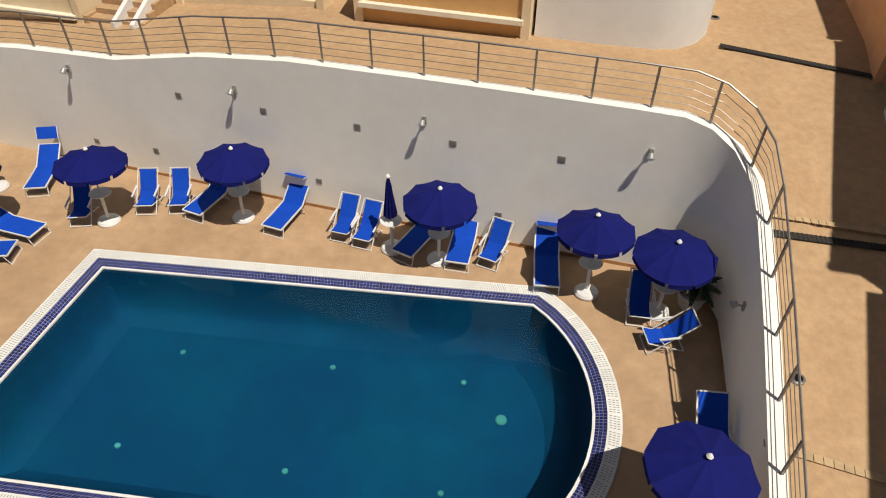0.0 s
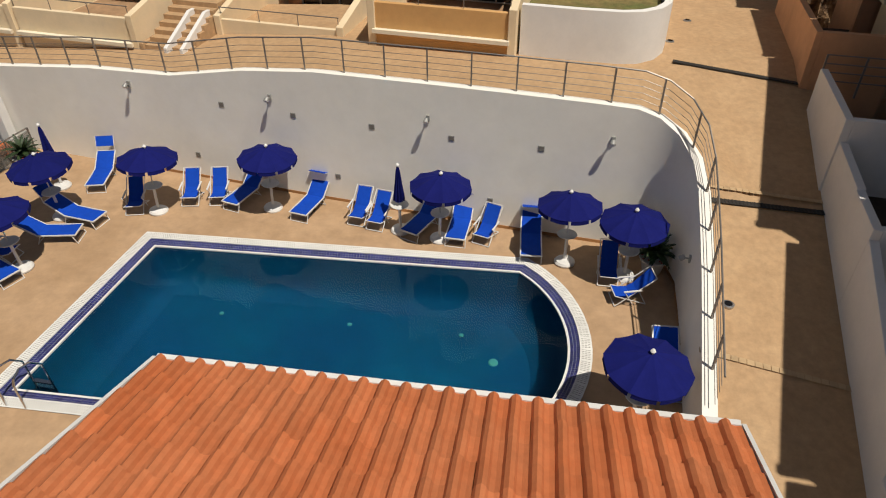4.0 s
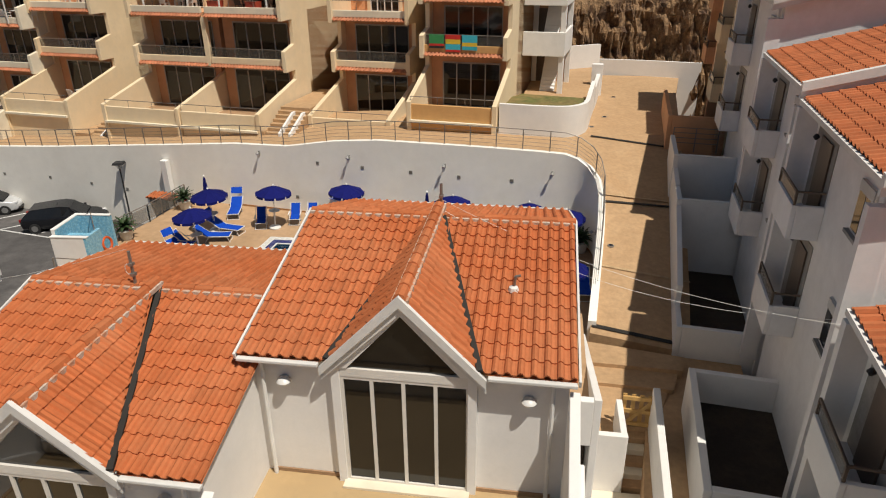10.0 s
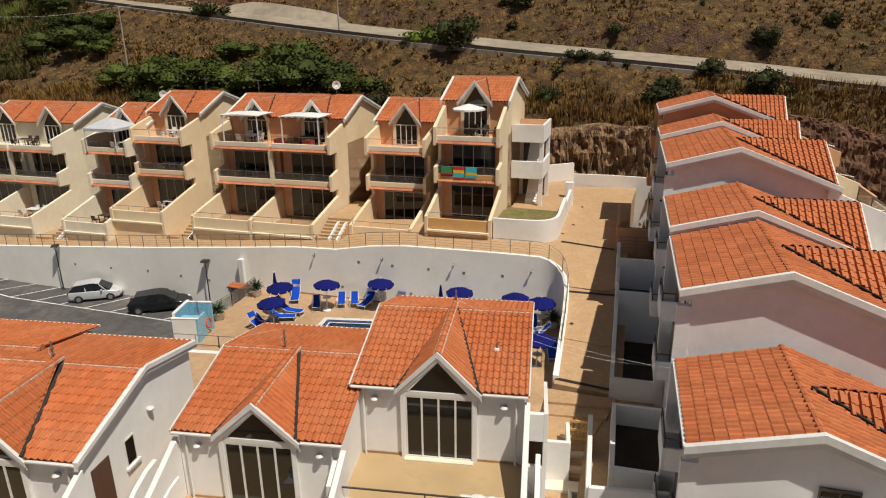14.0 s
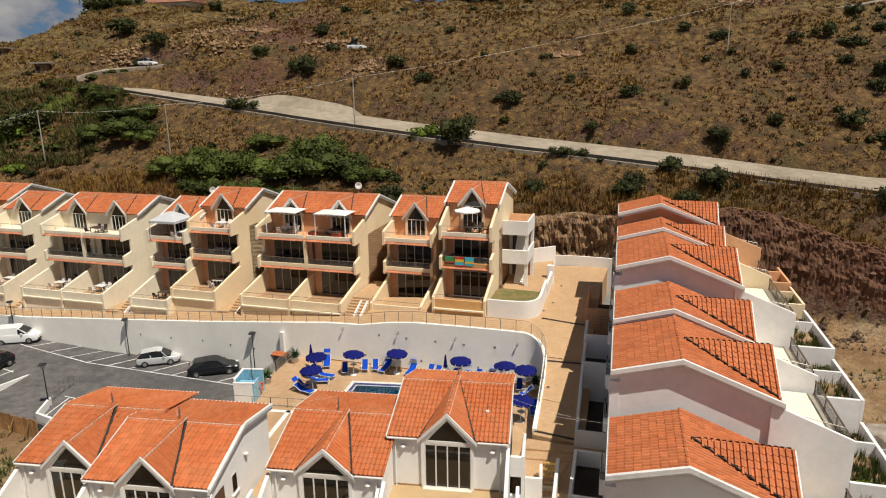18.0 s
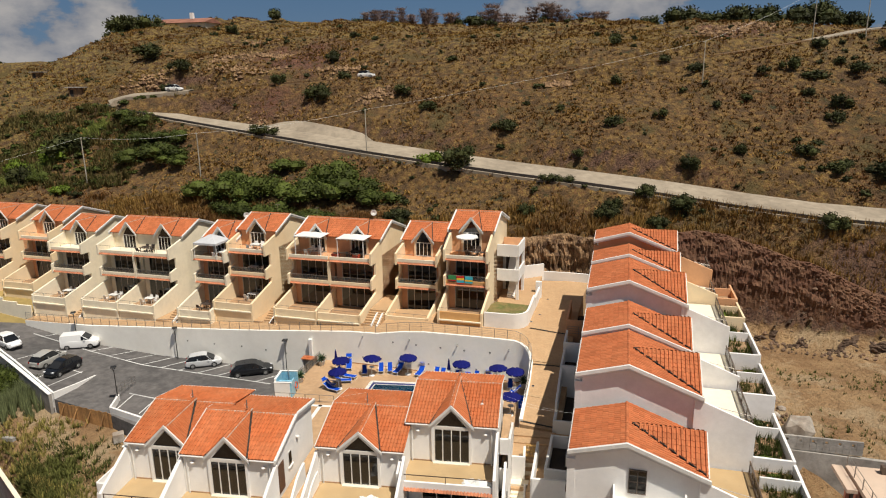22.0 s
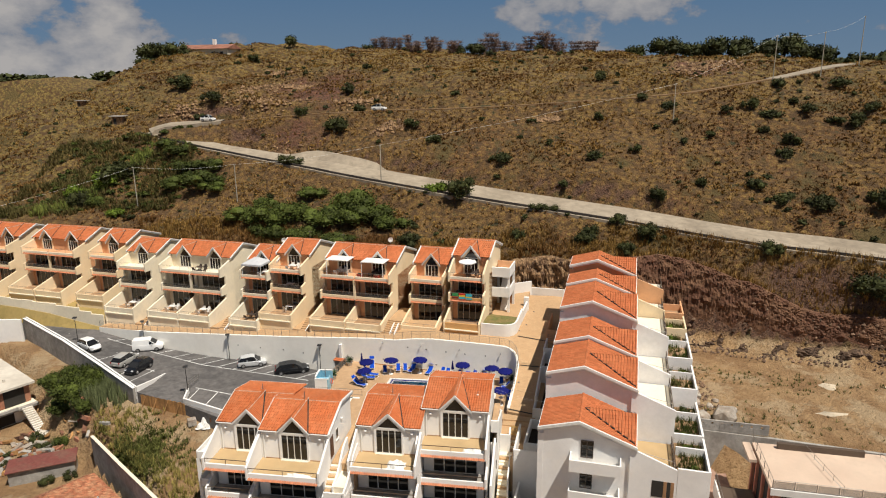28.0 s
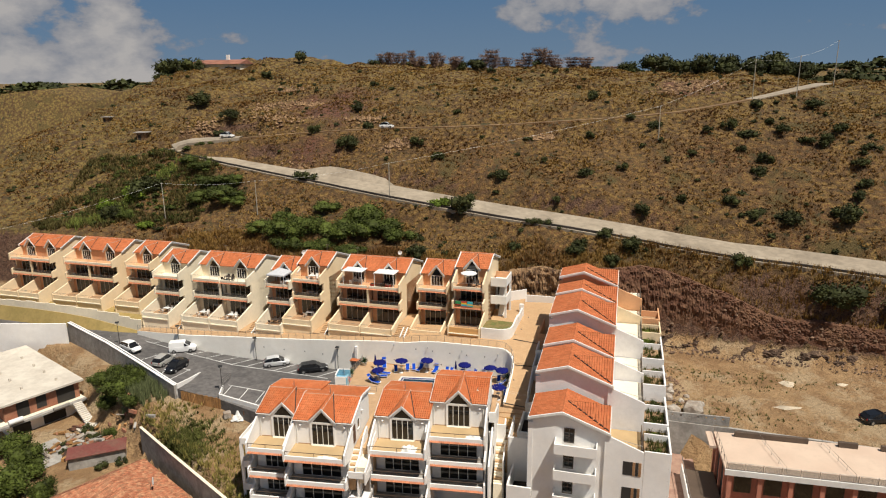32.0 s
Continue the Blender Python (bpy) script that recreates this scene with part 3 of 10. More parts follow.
road_geo, road_rows = strip(ROAD_LOW, lambda x: float(np.interp(x, [-50, -22], [2.3, 3.7])), 0.10, ROAD_LOW_Z, 0.11)
solo("road", road_geo, ROADTOP, "pale worn concrete road climbing across the hillside", "road", kind="structure", smooth=True)
TRACK = mat("worn_earth_track", (0.235, 0.145, 0.07), 0.95, 0.3, 1.0, second=(0.15, 0.085, 0.04), second_scale=0.25, bump=0.5, bump_scale=4.0)
bend_geo, _ = strip(ROAD_UP[:5], lambda x: float(np.interp(x, [-64, -54], [3.3, 1.2])), 0.34, ROAD_UP_Z[:5], -0.10)
solo("road_bend", bend_geo, ROADTOP, "wide pale concrete bend where the hillside road turns back", "road", kind="structure", smooth=True)
last_geo, _ = strip(ROAD_UP[14:], 2.0, 0.11, ROAD_UP_Z[14:])
solo("road_crest", last_geo, ROADTOP, "pale road passing over the crest", "road", kind="structure", smooth=True)
up_geo, _ = strip(ROAD_UP, 1.0, 0.08, ROAD_UP_Z)
solo("road_upper", up_geo, TRACK, "narrow pale track winding along the upper hillside", "road", kind="structure", smooth=True)

# pool deck, street and upper lane
WALL = [(-56, 32.0, 0.2), (-45.8, 27.9, 0.9), (-33, 24.3, 1.75), (-24.4, 21.7, 2.4), (-17.2, 19.4, 3.1), (-12, 17.75, 3.62), (-8.9, 16.8, 3.72), (-6.3, 15.98, 4.2), (-3.9, 15.2, 4.45), (-0.4, 14.13, 4.5), (1.8, 13.45, 4.52), (4.1, 12.8, 4.5), (5.2, 12.5, 4.46), (5.75, 12.28, 4.3), (6.2, 11.9, 4.0), (6.46, 11.3, 3.6), (6.5, 10.6, 3.1), (6.25, 9.4, 2.75), (5.95, 8.1, 2.42), (5.62, 6.8, 2.1), (5.1, 4.8, 1.62), (4.6, 2.9, 1.2)]
LANE_X = [-56, -45.8, -33, -24.4, -17.2, -12, -8.9, -3.9, 1.8, 6]
LANE_Z = [0.05, 0.75, 1.6, 2.25, 2.95, 3.45, 3.65, 4.1, 4.2, 4.2]


def street_z(x, y):
    a = np.interp(x, LANE_X, LANE_Z) + 0.012 * max(0.0, min(y, 34.0) - 17)
    b = 4.2 - 0.232 * (16.6 - y) if y < 16.6 else a
    k = min(1.0, max(0.0, (x - 5.0) / 3.0, (12.6 - y) / 1.8))
    return a * (1 - k) + min(a, b) * k


def street_grid(polys, step, zf, depth):
    """A paved sheet over the cells of a grid inside an outline, with a skirt downwards."""
    g = Geo()
    for poly in polys:
        n = len(poly)
        g.prism(poly, lambda x, y: zf(x, y) - depth, zf)
    return g


def band(left, right, zf, depth):
    """A paved ribbon between two lines with equally many points."""
    g = Geo()
    for (a, b), (c, d) in zip(zip(left, left[1:]), zip(right, right[1:])):
        at = lambda f, t: ((a[0] + (b[0] - a[0]) * f) * (1 - t) + (c[0] + (d[0] - c[0]) * f) * t, (a[1] + (b[1] - a[1]) * f) * (1 - t) + (c[1] + (d[1] - c[1]) * f) * t)
        for k in range(4):
            for j in range(6):
                quad = [at(k / 4, j / 6), at(k / 4, (j + 1) / 6), at((k + 1) / 4, (j + 1) / 6), at((k + 1) / 4, j / 6)]
                g.add([(x, y, zf(x, y)) for x, y in quad] + [(x, y, zf(x, y) - depth) for x, y in quad], [(0, 1, 2, 3), (4, 7, 6, 5), (0, 4, 5, 1), (1, 5, 6, 2), (2, 6, 7, 3), (3, 7, 4, 0)])
    return g


inner = [(x, y) for x, y, z in WALL]
outer = [(p[0], p[1]) for p in inner[:13]]
lane_left = [(x, y + 0.05) for x, y in inner[:13]]
lane_right = [(x + 2.2, y + 7.0) for x, y in inner[:13]]
lane = band(lane_right, lane_left, street_z, 3.0)
solo("lane_paving", lane, STREET, "ochre stamped paving of the lane above the pool wall", "paving", kind="structure")
east_left = [(4.6, 2.5), (5.3, 5.0), (5.75, 6.8), (6.2, 8.6), (6.74, 10.4), (6.62, 11.9), (5.6, 12.95), (5.2, 16.0), (6.0, 20.0), (8.0, 26.0), (9.0, 33.0)]
east_right = [(7.9, 1.5), (8.7, 4.2), (9.2, 6.0), (9.7, 7.8), (10.1, 9.6), (10.5, 11.2), (11.2, 13.5), (12.2, 17.0), (13.2, 20.5), (15.0, 26.5), (17.0, 32.0)]
street = band(list(reversed(east_left)), list(reversed(east_right)), street_z, 3.0)
solo("street_paving", street, STREET, "sloping ochre stamped concrete lane between white walls", "paving", kind="structure")

wall_geo = Geo()
for i, (x, y, z) in enumerate(WALL):
    d = (Vector(WALL[min(i + 1, len(WALL) - 1)][:2]) - Vector(WALL[max(i - 1, 0)][:2])).normalized()
    nrm = Vector((-d.y, d.x)) * 0.3
    base = -2.6 if x < -13 else -0.3
    wall_geo.v += [(x, y, base), (x, y, z), (x + nrm.x, y + nrm.y, z), (x + nrm.x, y + nrm.y, base)]
for i in range(len(WALL) - 1):
    a = 4 * i
    wall_geo.f += [(a, a + 4, a + 5, a + 1), (a + 1, a + 5, a + 6, a + 2), (a + 2, a + 6, a + 7, a + 3), (a + 3, a + 7, a + 4, a)]
last_w = 4 * len(WALL) - 4
wall_geo.f += [(0, 1, 2, 3), (last_w + 3, last_w + 2, last_w + 1, last_w)]
solo("wall_pool", wall_geo, WALLGREY, "tall off-white rendered retaining wall curving round the pool", "retaining wall", kind="structure", smooth=True)

deck_outline = [(-15.5, 18.95), (-16.4, 15.4), (-17.6, 12.2), (-18.6, 9.6), (-18.2, 7.0), (-18.2, -2.0), (2.5, -3.0), (4.75, 2.9), (5.25, 4.8), (5.77, 6.8), (6.1, 8.1), (6.4, 9.4), (6.65, 10.6), (6.6, 11.3), (6.35, 12.0), (5.9, 12.4), (5.2, 12.65), (-3.9, 15.35)]


def offset(poly, d):
    out = []
    n = len(poly)
    for i in range(n):
        a, b, c = Vector(poly[i - 1]), Vector(poly[i]), Vector(poly[(i + 1) % n])
        u, v = (b - a).normalized(), (c - b).normalized()
        n1, n2 = Vector((-u.y, u.x)), Vector((-v.y, v.x))
        k = (n1 + n2) / max(0.3, 1 + n1.dot(n2))
        out.append((b.x + k.x * d, b.y + k.y * d))
    return out


# water's edge: three straight sides and a round end
ROUND = [(-0.72 + 3.9 * math.cos(a), 8.68 + 3.9 * math.sin(a)) for a in (radians(-56 + 96 * k / 18) for k in range(1, 18))]
POOL = offset([(-8.87, 12.6), (-10.2, 6.88), (1.30, 5.34)] + ROUND + [(2.2, 11.25)], -0.6)


def with_hole(outer_poly, hole, z, g, down=0.0):
    """A flat sheet with a hole: both outlines run anticlockwise."""
    j = min(range(len(hole)), key=lambda i: (Vector(hole[i]) - Vector(outer_poly[0])).length)
    inner_loop = [hole[(j - i) % len(hole)] for i in range(len(hole) + 1)]
    loop = list(outer_poly) + [outer_poly[0]] + inner_loop
    g.add([(x, y, z) for x, y in loop], [tuple(range(len(loop)))])


def ring(a, b, z, g, drop=0.0):
    """A flat ring between two outlines with equally many points, with an inner edge going down."""
    n = len(a)
    g.add([(*p, z) for p in a] + [(*p, z) for p in b] + [(*p, z - drop) for p in b], [(i, (i + 1) % n, n + (i + 1) % n, n + i) for i in range(n)] + ([(n + i, n + (i + 1) % n, 2 * n + (i + 1) % n, 2 * n + i) for i in range(n)] if drop else []))


deck = Geo()
deck_ccw = list(reversed(deck_outline)) if sum((b[0] - a[0]) * (b[1] + a[1]) for a, b in zip(deck_outline, deck_outline[1:] + deck_outline[:1])) > 0 else deck_outline
with_hole(deck_ccw, POOL, 0.0, deck)
n_d = len(deck_ccw)
deck.add([(*p, 0.0) for p in deck_ccw] + [(*p, -3.0) for p in deck_ccw], [(i, n_d + i, n_d + (i + 1) % n_d, (i + 1) % n_d) for i in range(n_d)])
solo("pool_deck", deck, DECK, "sand-coloured stamped concrete deck round the pool", "deck", kind="structure")



def park_z(x, y):
    return np.interp(x, [-66, -56, -48, -36, -19], [-0.6, -0.5, -1.3, -2.0, -2.0])


park = Geo()
PARK_X = np.unique(np.concatenate((np.arange(-90, -15.3, 1.0), [-58.7, -42.6, -41.0, -28.5, -15.3])))
north = np.interp(PARK_X, [-90, -72, -66, -56, -45.8, -33, -24.4, -18.6, -15.3], [43.0, 37.7, 35.9, 32.8, 28.2, 24.6, 21.9, 19.9, 19.1])
south = np.interp(PARK_X, [-90, -71.5, -70.0, -58.7, -42.6, -35.0, -28.5, -19.5, -18.15, -18.0, -17.55, -16.35, -15.3], [35.8, 35.4, 36.0, 27.0, 13.6, 10.6, 6.5, 4.0, 7.0, 11.0, 12.2, 15.4, 19.0])
for x, lo, hi in zip(PARK_X, south, north):
    z = float(park_z(x, 0))
    park.v += [(x, lo, -7.5), (x, lo, z), (x, hi, z), (x, hi, -7.5)]
for k in range(len(PARK_X) - 1):
    a = 4 * k
    park.f += [(a, a + 4, a + 5, a + 1), (a + 1, a + 5, a + 6, a + 2), (a + 2, a + 6, a + 7, a + 3)]
solo("car_park", park, ASPHALT, "worn dark asphalt car park with white bay lines", "car park", kind="structure")

# ---- houses ----
SMOKED = mat("smoked_glass", (0.10, 0.095, 0.085), 0.15, 0.1, 2.0, bump=0, alpha=0.4)
FRAMEG = mat("grey_brown_frame", (0.44, 0.41, 0.37), 0.5, 0.1, 6.0, bump=0)
EDGE = mat("pinkish_edge_tile", (0.52, 0.20, 0.10), 0.8, 0.12, 6.0, island_var=0.12, bump=0.2)
FLOORTILE = mat("brown_floor_tile", (0.40, 0.25, 0.14), 0.6, 0.12, 4.0, second_scale=0.8, bump=0.1)


def sliding_door(parent, x0, x1, y, z0, z1, panes=4, dark=False):
    """A sliding glass door that faces -y, with a frame and its panes."""
    f = 0.07
    material = FRAMEG if dark else FRAMEW
    w = (x1 - x0) / panes
    door = part("sliding_door", Geo().box(x0, x1, y - 0.05, y + 0.05, z1 - f, z1), material, parent, "brown-framed glass sliding door" if dark else "white-framed glass sliding door")
    part("bottom_track", Geo().box(x0, x1, y - 0.05, y + 0.05, z0, z0 + 0.05), material, door)
    for i in range(panes + 1):
        c = x0 + w * i
        part("stile", Geo().box(max(x0, c - f / 2), min(x1, c + f / 2) if i else c + f, y - 0.05, y + 0.05, z0 + 0.05, z1 - f), material, door)
    for i in range(panes):
        part("pane", Geo().box(x0 + w * i + f / 2, x0 + w * (i + 1) - f / 2, y - 0.012, y + 0.012, z0 + 0.05, z1 - f), GLASS, door)
    return door


def roof_pair(parent, w0, w1, y_eave, z_eave, y_ridge, z_ridge, y_back, z_back, pitch, row, gables=(), half=1.3, z_apex=None, y_gable=-0.35, singles=0, prof=ROUGH_PROFILE, material=TILEFAR):
    """A roof with its ridge along the facade, and small gables that run forward from the ridge."""
    fall = (z_ridge - z_eave) / (y_ridge - y_eave)
    sl = math.hypot(1, fall)
    z_apex = z_apex or z_ridge
    m = slope_frame((w0, y_eave, z_eave + 0.01), (1, 0, 0), (0, 1, fall))
    # the gables cut triangles out of the front slope
    y_hit = min(y_ridge, y_eave + (z_apex - z_eave) / fall)
    cuts = [[(c - half - 0.15 - w0, -0.01), (c + half + 0.15 - w0, -0.01), (c - w0, (y_hit - y_eave) * sl)] for c in gables]
    poly = [(0, 0)]
    for cut in sorted(cuts):
        poly += [(cut[0][0], 0), cut[2], (cut[1][0], 0)]
    poly += [(w1 - w0, 0), (w1 - w0, (y_ridge - y_eave) * sl), (0, (y_ridge - y_eave) * sl)]
    n_p = len(poly)
    roof = part("roof", Geo().add([m @ Vector((u, v, -0.02)) for u, v in poly], [tuple(range(n_p))]).add([(w1, y_ridge, z_ridge), (w0, y_ridge, z_ridge), (w0, y_back, z_back), (w1, y_back, z_back)], [(0, 3, 2, 1)]), material, parent, "terracotta tiled roof")
    valleys = []
    for c in gables:
        a, b, t = c - half - 0.11 - w0, c + half + 0.11 - w0, (y_hit - y_eave) * sl
        valleys.append((c - w0, ((a, 0.0), (c - 0.1 - w0, t)), ((c + 0.1 - w0, t), (b, 0.0)), t))
    tiled(roof, m, poly, pitch, row, material, prof, singles, valleys=valleys)
    bfall = (z_ridge - z_back) / (y_back - y_ridge)
    bsl = math.hypot(1, bfall) * (y_back - y_ridge)
    tiled(roof, slope_frame((w1, y_back, z_back + 0.01), (-1, 0, 0), (0, -1, bfall)), [(0, 0), (w1 - w0, 0), (w1 - w0, bsl), (0, bsl)], pitch, row, material, prof)
    caps = Geo()
    n = int((w1 - w0) / 0.42)
    for i in range(n):
        a = w0 + (w1 - w0) * i / n
        b = w0 + (w1 - w0) * (i + 1.08) / n
        caps.rod((a, y_ridge, z_ridge + 0.005), (b, y_ridge, z_ridge + 0.02), 0.11, 0.125, 8)
    tagged(part("ridge_cap", caps, material, roof), kind="stuff")
    part("mortar", Geo().beam((w0, y_ridge - 0.14, z_ridge + 0.055), (w1, y_ridge - 0.14, z_ridge + 0.055), 0.09, 0.12).beam((w0, y_ridge + 0.13, z_ridge + 0.045), (w1, y_ridge + 0.13, z_ridge + 0.045), 0.06, 0.12), MORTAR, roof, "grey lime mortar along the ridge")
    for c in gables:
        gz = z_apex - z_eave
        dl = math.hypot(half, gz)
        gable = part("gable", Geo().add([(c - half, y_gable, z_eave), (c, y_gable, z_apex), (c, y_hit, z_apex), (c + half, y_gable, z_eave)], [(0, 2, 1), (1, 2, 3)]), material, roof, "small gable over the glass door")
        g = Geo()
        for s in (-1, 1):
            length = y_hit - y_gable
            gp, gr = length / max(1, round(length / pitch)), dl / max(1, round(dl / row))
            base = tile_geo(gp, gr, prof)
            mm = slope_frame((c + s * half, y_gable if s > 0 else y_hit, z_eave + 0.01), (0, 1 if s > 0 else -1, 0), (-s * half, 0, gz))
            v = 0.0
            while v < dl - 0.1:
                u = 0.0
                while u < length - 0.05:
                    line = ((-0.17, 0.0), (length - 0.17, dl)) if s > 0 else ((0.17, dl), (length + 0.17, 0.0))
                    add_clipped(g, base, mm, Matrix.Translation((u, v, 0.004)), [line])
                    u += gp
                v += gr
        if g.v:
            g_ob = part("gable_tiles", g, material, roof)
            tagged(g_ob, kind="stuff")
        cap = Geo()
        k = max(2, int((y_hit - y_gable) / 0.42))
        for i in range(k):
            a, b = y_gable + (y_hit - y_gable) * i / k, y_gable + (y_hit - y_gable) * (i + 1.08) / k
            cap.rod((c, b, z_apex), (c, a, z_apex + 0.02), 0.11, 0.125, 8)
        tagged(part("ridge_cap", cap, material, roof), kind="stuff")
        part("mortar", Geo().beam((c - 0.12, y_gable, z_apex + 0.0), (c - 0.12, y_hit, z_apex + 0.0), 0.05, 0.1).beam((c + 0.13, y_gable, z_apex + 0.0), (c + 0.13, y_hit, z_apex + 0.0), 0.06, 0.1), MORTAR, roof)
        valley = Geo()
        for s in (-1, 1):
            valley.beam((c + s * (half + 0.05), y_eave - 0.02, z_eave + 0.115), (c + s * 0.10, y_hit - 0.05, min(z_apex, z_ridge) + 0.10), 0.11, 0.05)
        part("valley_flashing", valley, DARK, roof, "dark open valley")
        for s in (-1, 1):
            barge = Geo()
            p, q = Vector((c + s * (half + 0.18), 0, z_eave - 0.12)), Vector((c, 0, z_apex + 0.10))
            for k, (dy, hh, up) in enumerate(((-0.10, 0.16, 0.03), (-0.04, 0.30, 0.0))):
                pts = [(p.x, p.z + up), (q.x, q.z + up), (q.x, q.z - hh * 1.25), (p.x, p.z - hh)]
                if s < 0:
                    pts = pts[::-1]
                barge.front(pts, y_gable + dy, y_gable + dy + 0.07)
            part("bargeboard", barge, BARGE, parent, "white stepped bargeboard of the gable")
    part("back_gutter", Geo().beam((w0, y_back + 0.04, z_back + 0.07), (w1, y_back + 0.04, z_back + 0.07), 0.07, 0.1), BARGE, parent, "thin white gutter along the rear eave")
    return roof


def end_barge(parent, x, prof, name="bargeboard"):
    """White boards along the sloping end of a roof; prof lists eave, ridge and back points in y, z."""
    g = Geo()
    for (y0, z0), (y1, z1) in zip(prof, prof[1:]):
        g.add([(x + a, y, z + b) for y, z in ((y0, z0), (y1, z1)) for a, b in ((-0.06, -0.28), (0.06, -0.28), (0.06, -0.10), (0.12, -0.10), (0.12, 0.07), (-0.06, 0.07))],
              [(0, 1, 7, 6), (1, 2, 8, 7), (2, 3, 9, 8), (3, 4, 10, 9), (4, 5, 11, 10), (5, 0, 6, 11), (5, 4, 3, 2, 1, 0), (6, 7, 8, 9, 10, 11)])
    return part(name, g, BARGE, parent, "white stepped bargeboard")


def tile_band(parent, x0, x1, y, z, material=EDGE):
    """A narrow sloping row of tiles along a balcony's front edge."""
    g = Geo()
    base = tile_geo(0.22, 0.30, ROUGH_PROFILE)
    n = int((x1 - x0) / 0.22)
    m = slope_frame((x0, y - 0.16, z - 0.24), (1, 0, 0), (0, 0.24, 0.2))
    for i in range(n):
        mj = m @ Matrix.Translation((i * (x1 - x0) / n, 0, 0))
        g.add([mj @ Vector(p) for p in base.v], base.f)
    ob = part("tile_edging", g, material, parent, "row of terracotta tiles below the balcony edge")
    return tagged(ob, kind="stuff")


def balcony_rail(parent, x0, x1, y, z, h=0.55):
    g = Geo()
    g.rod((x0, y, z + h), (x1, y, z + h), 0.022, n=6)
    n = max(1, int((x1 - x0) / 1.4))
    for i in range(n + 1):
        x = x0 + 0.04 + (x1 - x0 - 0.08) * i / n
        g.rod((x, y, z), (x, y, z + h), 0.016, n=5)
    return part("balcony_rail", g, RAIL, parent, "thin metal rail")


def terrace_house(name, m, units, w, z_apex, floors, base, wall_mat, in_mat, end_left=True, end_right=True, depth=2.8, ground_depth=6.6, label="", back=8.0, front_mat=None, panes=4, tile_size=(0.26, 0.44)):
    """A row of two or one dwellings with stepped terraces under one roof. Local x along the facade from the left end, y to the back."""
    h = thing(name, m, label, "house", "terraced houses above the pool")
    W = w * units
    zt, zm, zg = floors
    ze, yr = z_apex - 1.45, 3.4
    front_mat = front_mat or wall_mat
    part("wall", Geo().box(0.12, W - 0.12, 0.0, back - 0.3, zt, ze).box(0.0, W, 0.35, back, base, zt - 0.002), in_mat, h, "rendered wall behind the terraces")
    side_prof = [(0.25, base), (back, base), (back, ze - 0.25), (yr, z_apex - 0.12), (0.02, ze - 0.05), (0.02, zt + 0.1), (0.25, zt)]
    for x in (0.0, W - 0.14):
        part("side_wall", Geo().side(side_prof, x, x + 0.14), wall_mat, h)
    gables = [w * (i + 0.5) for i in range(units)]
    roof_pair(h, -0.15, W + 0.2, -0.35, ze, yr, z_apex + 0.05, back + 0.3, ze - 0.2, tile_size[0], tile_size[1], gables, 1.2, z_apex)
    end_barge(h, W + 0.2, [(-0.4, ze), (yr, z_apex + 0.08), (back + 0.3, ze - 0.2)])
    end_barge(h, -0.22, [(-0.4, ze), (yr, z_apex + 0.08), (back + 0.3, ze - 0.2)])
    for c in gables:
        tri_w = part("gable_window", Geo().front([(c - 0.9, ze - 0.25), (c + 0.9, ze - 0.25), (c, z_apex - 0.38)], -0.05, -0.02), GLASS, h, "dark triangular gable window")
        sliding_door(h, c - 0.95, c + 0.95, -0.06, zt + 0.05, ze - 0.25, panes)
        part("gable_front", Geo().front([(c - 1.15, zt), (c - 0.95, zt), (c - 0.95, ze - 0.25), (c - 0.9, ze - 0.25), (c, z_apex - 0.36), (c + 0.9, ze - 0.25), (c + 0.95, ze - 0.25), (c + 0.95, zt), (c + 1.15, zt), (c + 1.15, ze - 0.1), (c, z_apex), (c - 1.15, ze - 0.1)], -0.12, -0.004), wall_mat, h)
    for i in range(units):
        a, b = w * i, w * (i + 1)
        for z in (zt, zm):
            part("balcony", Geo().box(a + 0.13, b - 0.13, -depth, 0.34 if z < zt else -0.004, z - 0.24, z), in_mat, h, "balcony slab")
            part("parapet", Geo().box(a + 0.13, b - 0.13, -depth - 0.02, -depth + 0.14, z - 0.04, z + 0.34), PALE if z == zt else front_mat, h, "low rendered parapet", bevel=0.02)
            tile_band(h, a + 0.1, b - 0.1, -depth - 0.02, z - 0.02)
            balcony_rail(h, a + 0.13, b - 0.13, -depth + 0.06, z + 0.34)
            if z < zt:
                part("rail_glass", Geo().box(a + 0.2, b - 0.2, -depth + 0.055, -depth + 0.065, z + 0.36, z + 0.84), SMOKED, h, "smoked glass panel")
        zf = zg - 0.5
        part("recess_wall", Geo().box(a + 0.14, b - 0.14, -1.1, 0.33, zm + 0.002, zt - 0.25), in_mat, h)
        part("recess_wall", Geo().box(a + 0.14, b - 0.14, -1.5, 0.33, zf + 0.015, zm - 0.25), in_mat, h)
        sliding_door(h, a + 0.9, b - 0.6, -1.16, zm + 0.05, zm + 2.3, panes, dark=True)
        sliding_door(h, a + 0.9, b - 0.6, -1.56, zf + 0.05, zf + 2.6, panes, dark=True)
        part("terrace", Geo().box(a + 0.13, b - 0.13, -ground_depth, 0.34, base - 1.0, zf), front_mat, h, "ground terrace on a rendered plinth")
        part("terrace_floor", Geo().box(a + 0.2, b - 0.2, -ground_depth + 0.16, 0.28, zf, zf + 0.012), FLOORTILE, h, "brown terrace tiles")
        part("parapet", Geo().box(a + 0.13, b - 0.13, -ground_depth - 0.02, -ground_depth + 0.16, zg - 0.7, zg + 0.42), front_mat, h, "rendered terrace parapet", bevel=0.02)
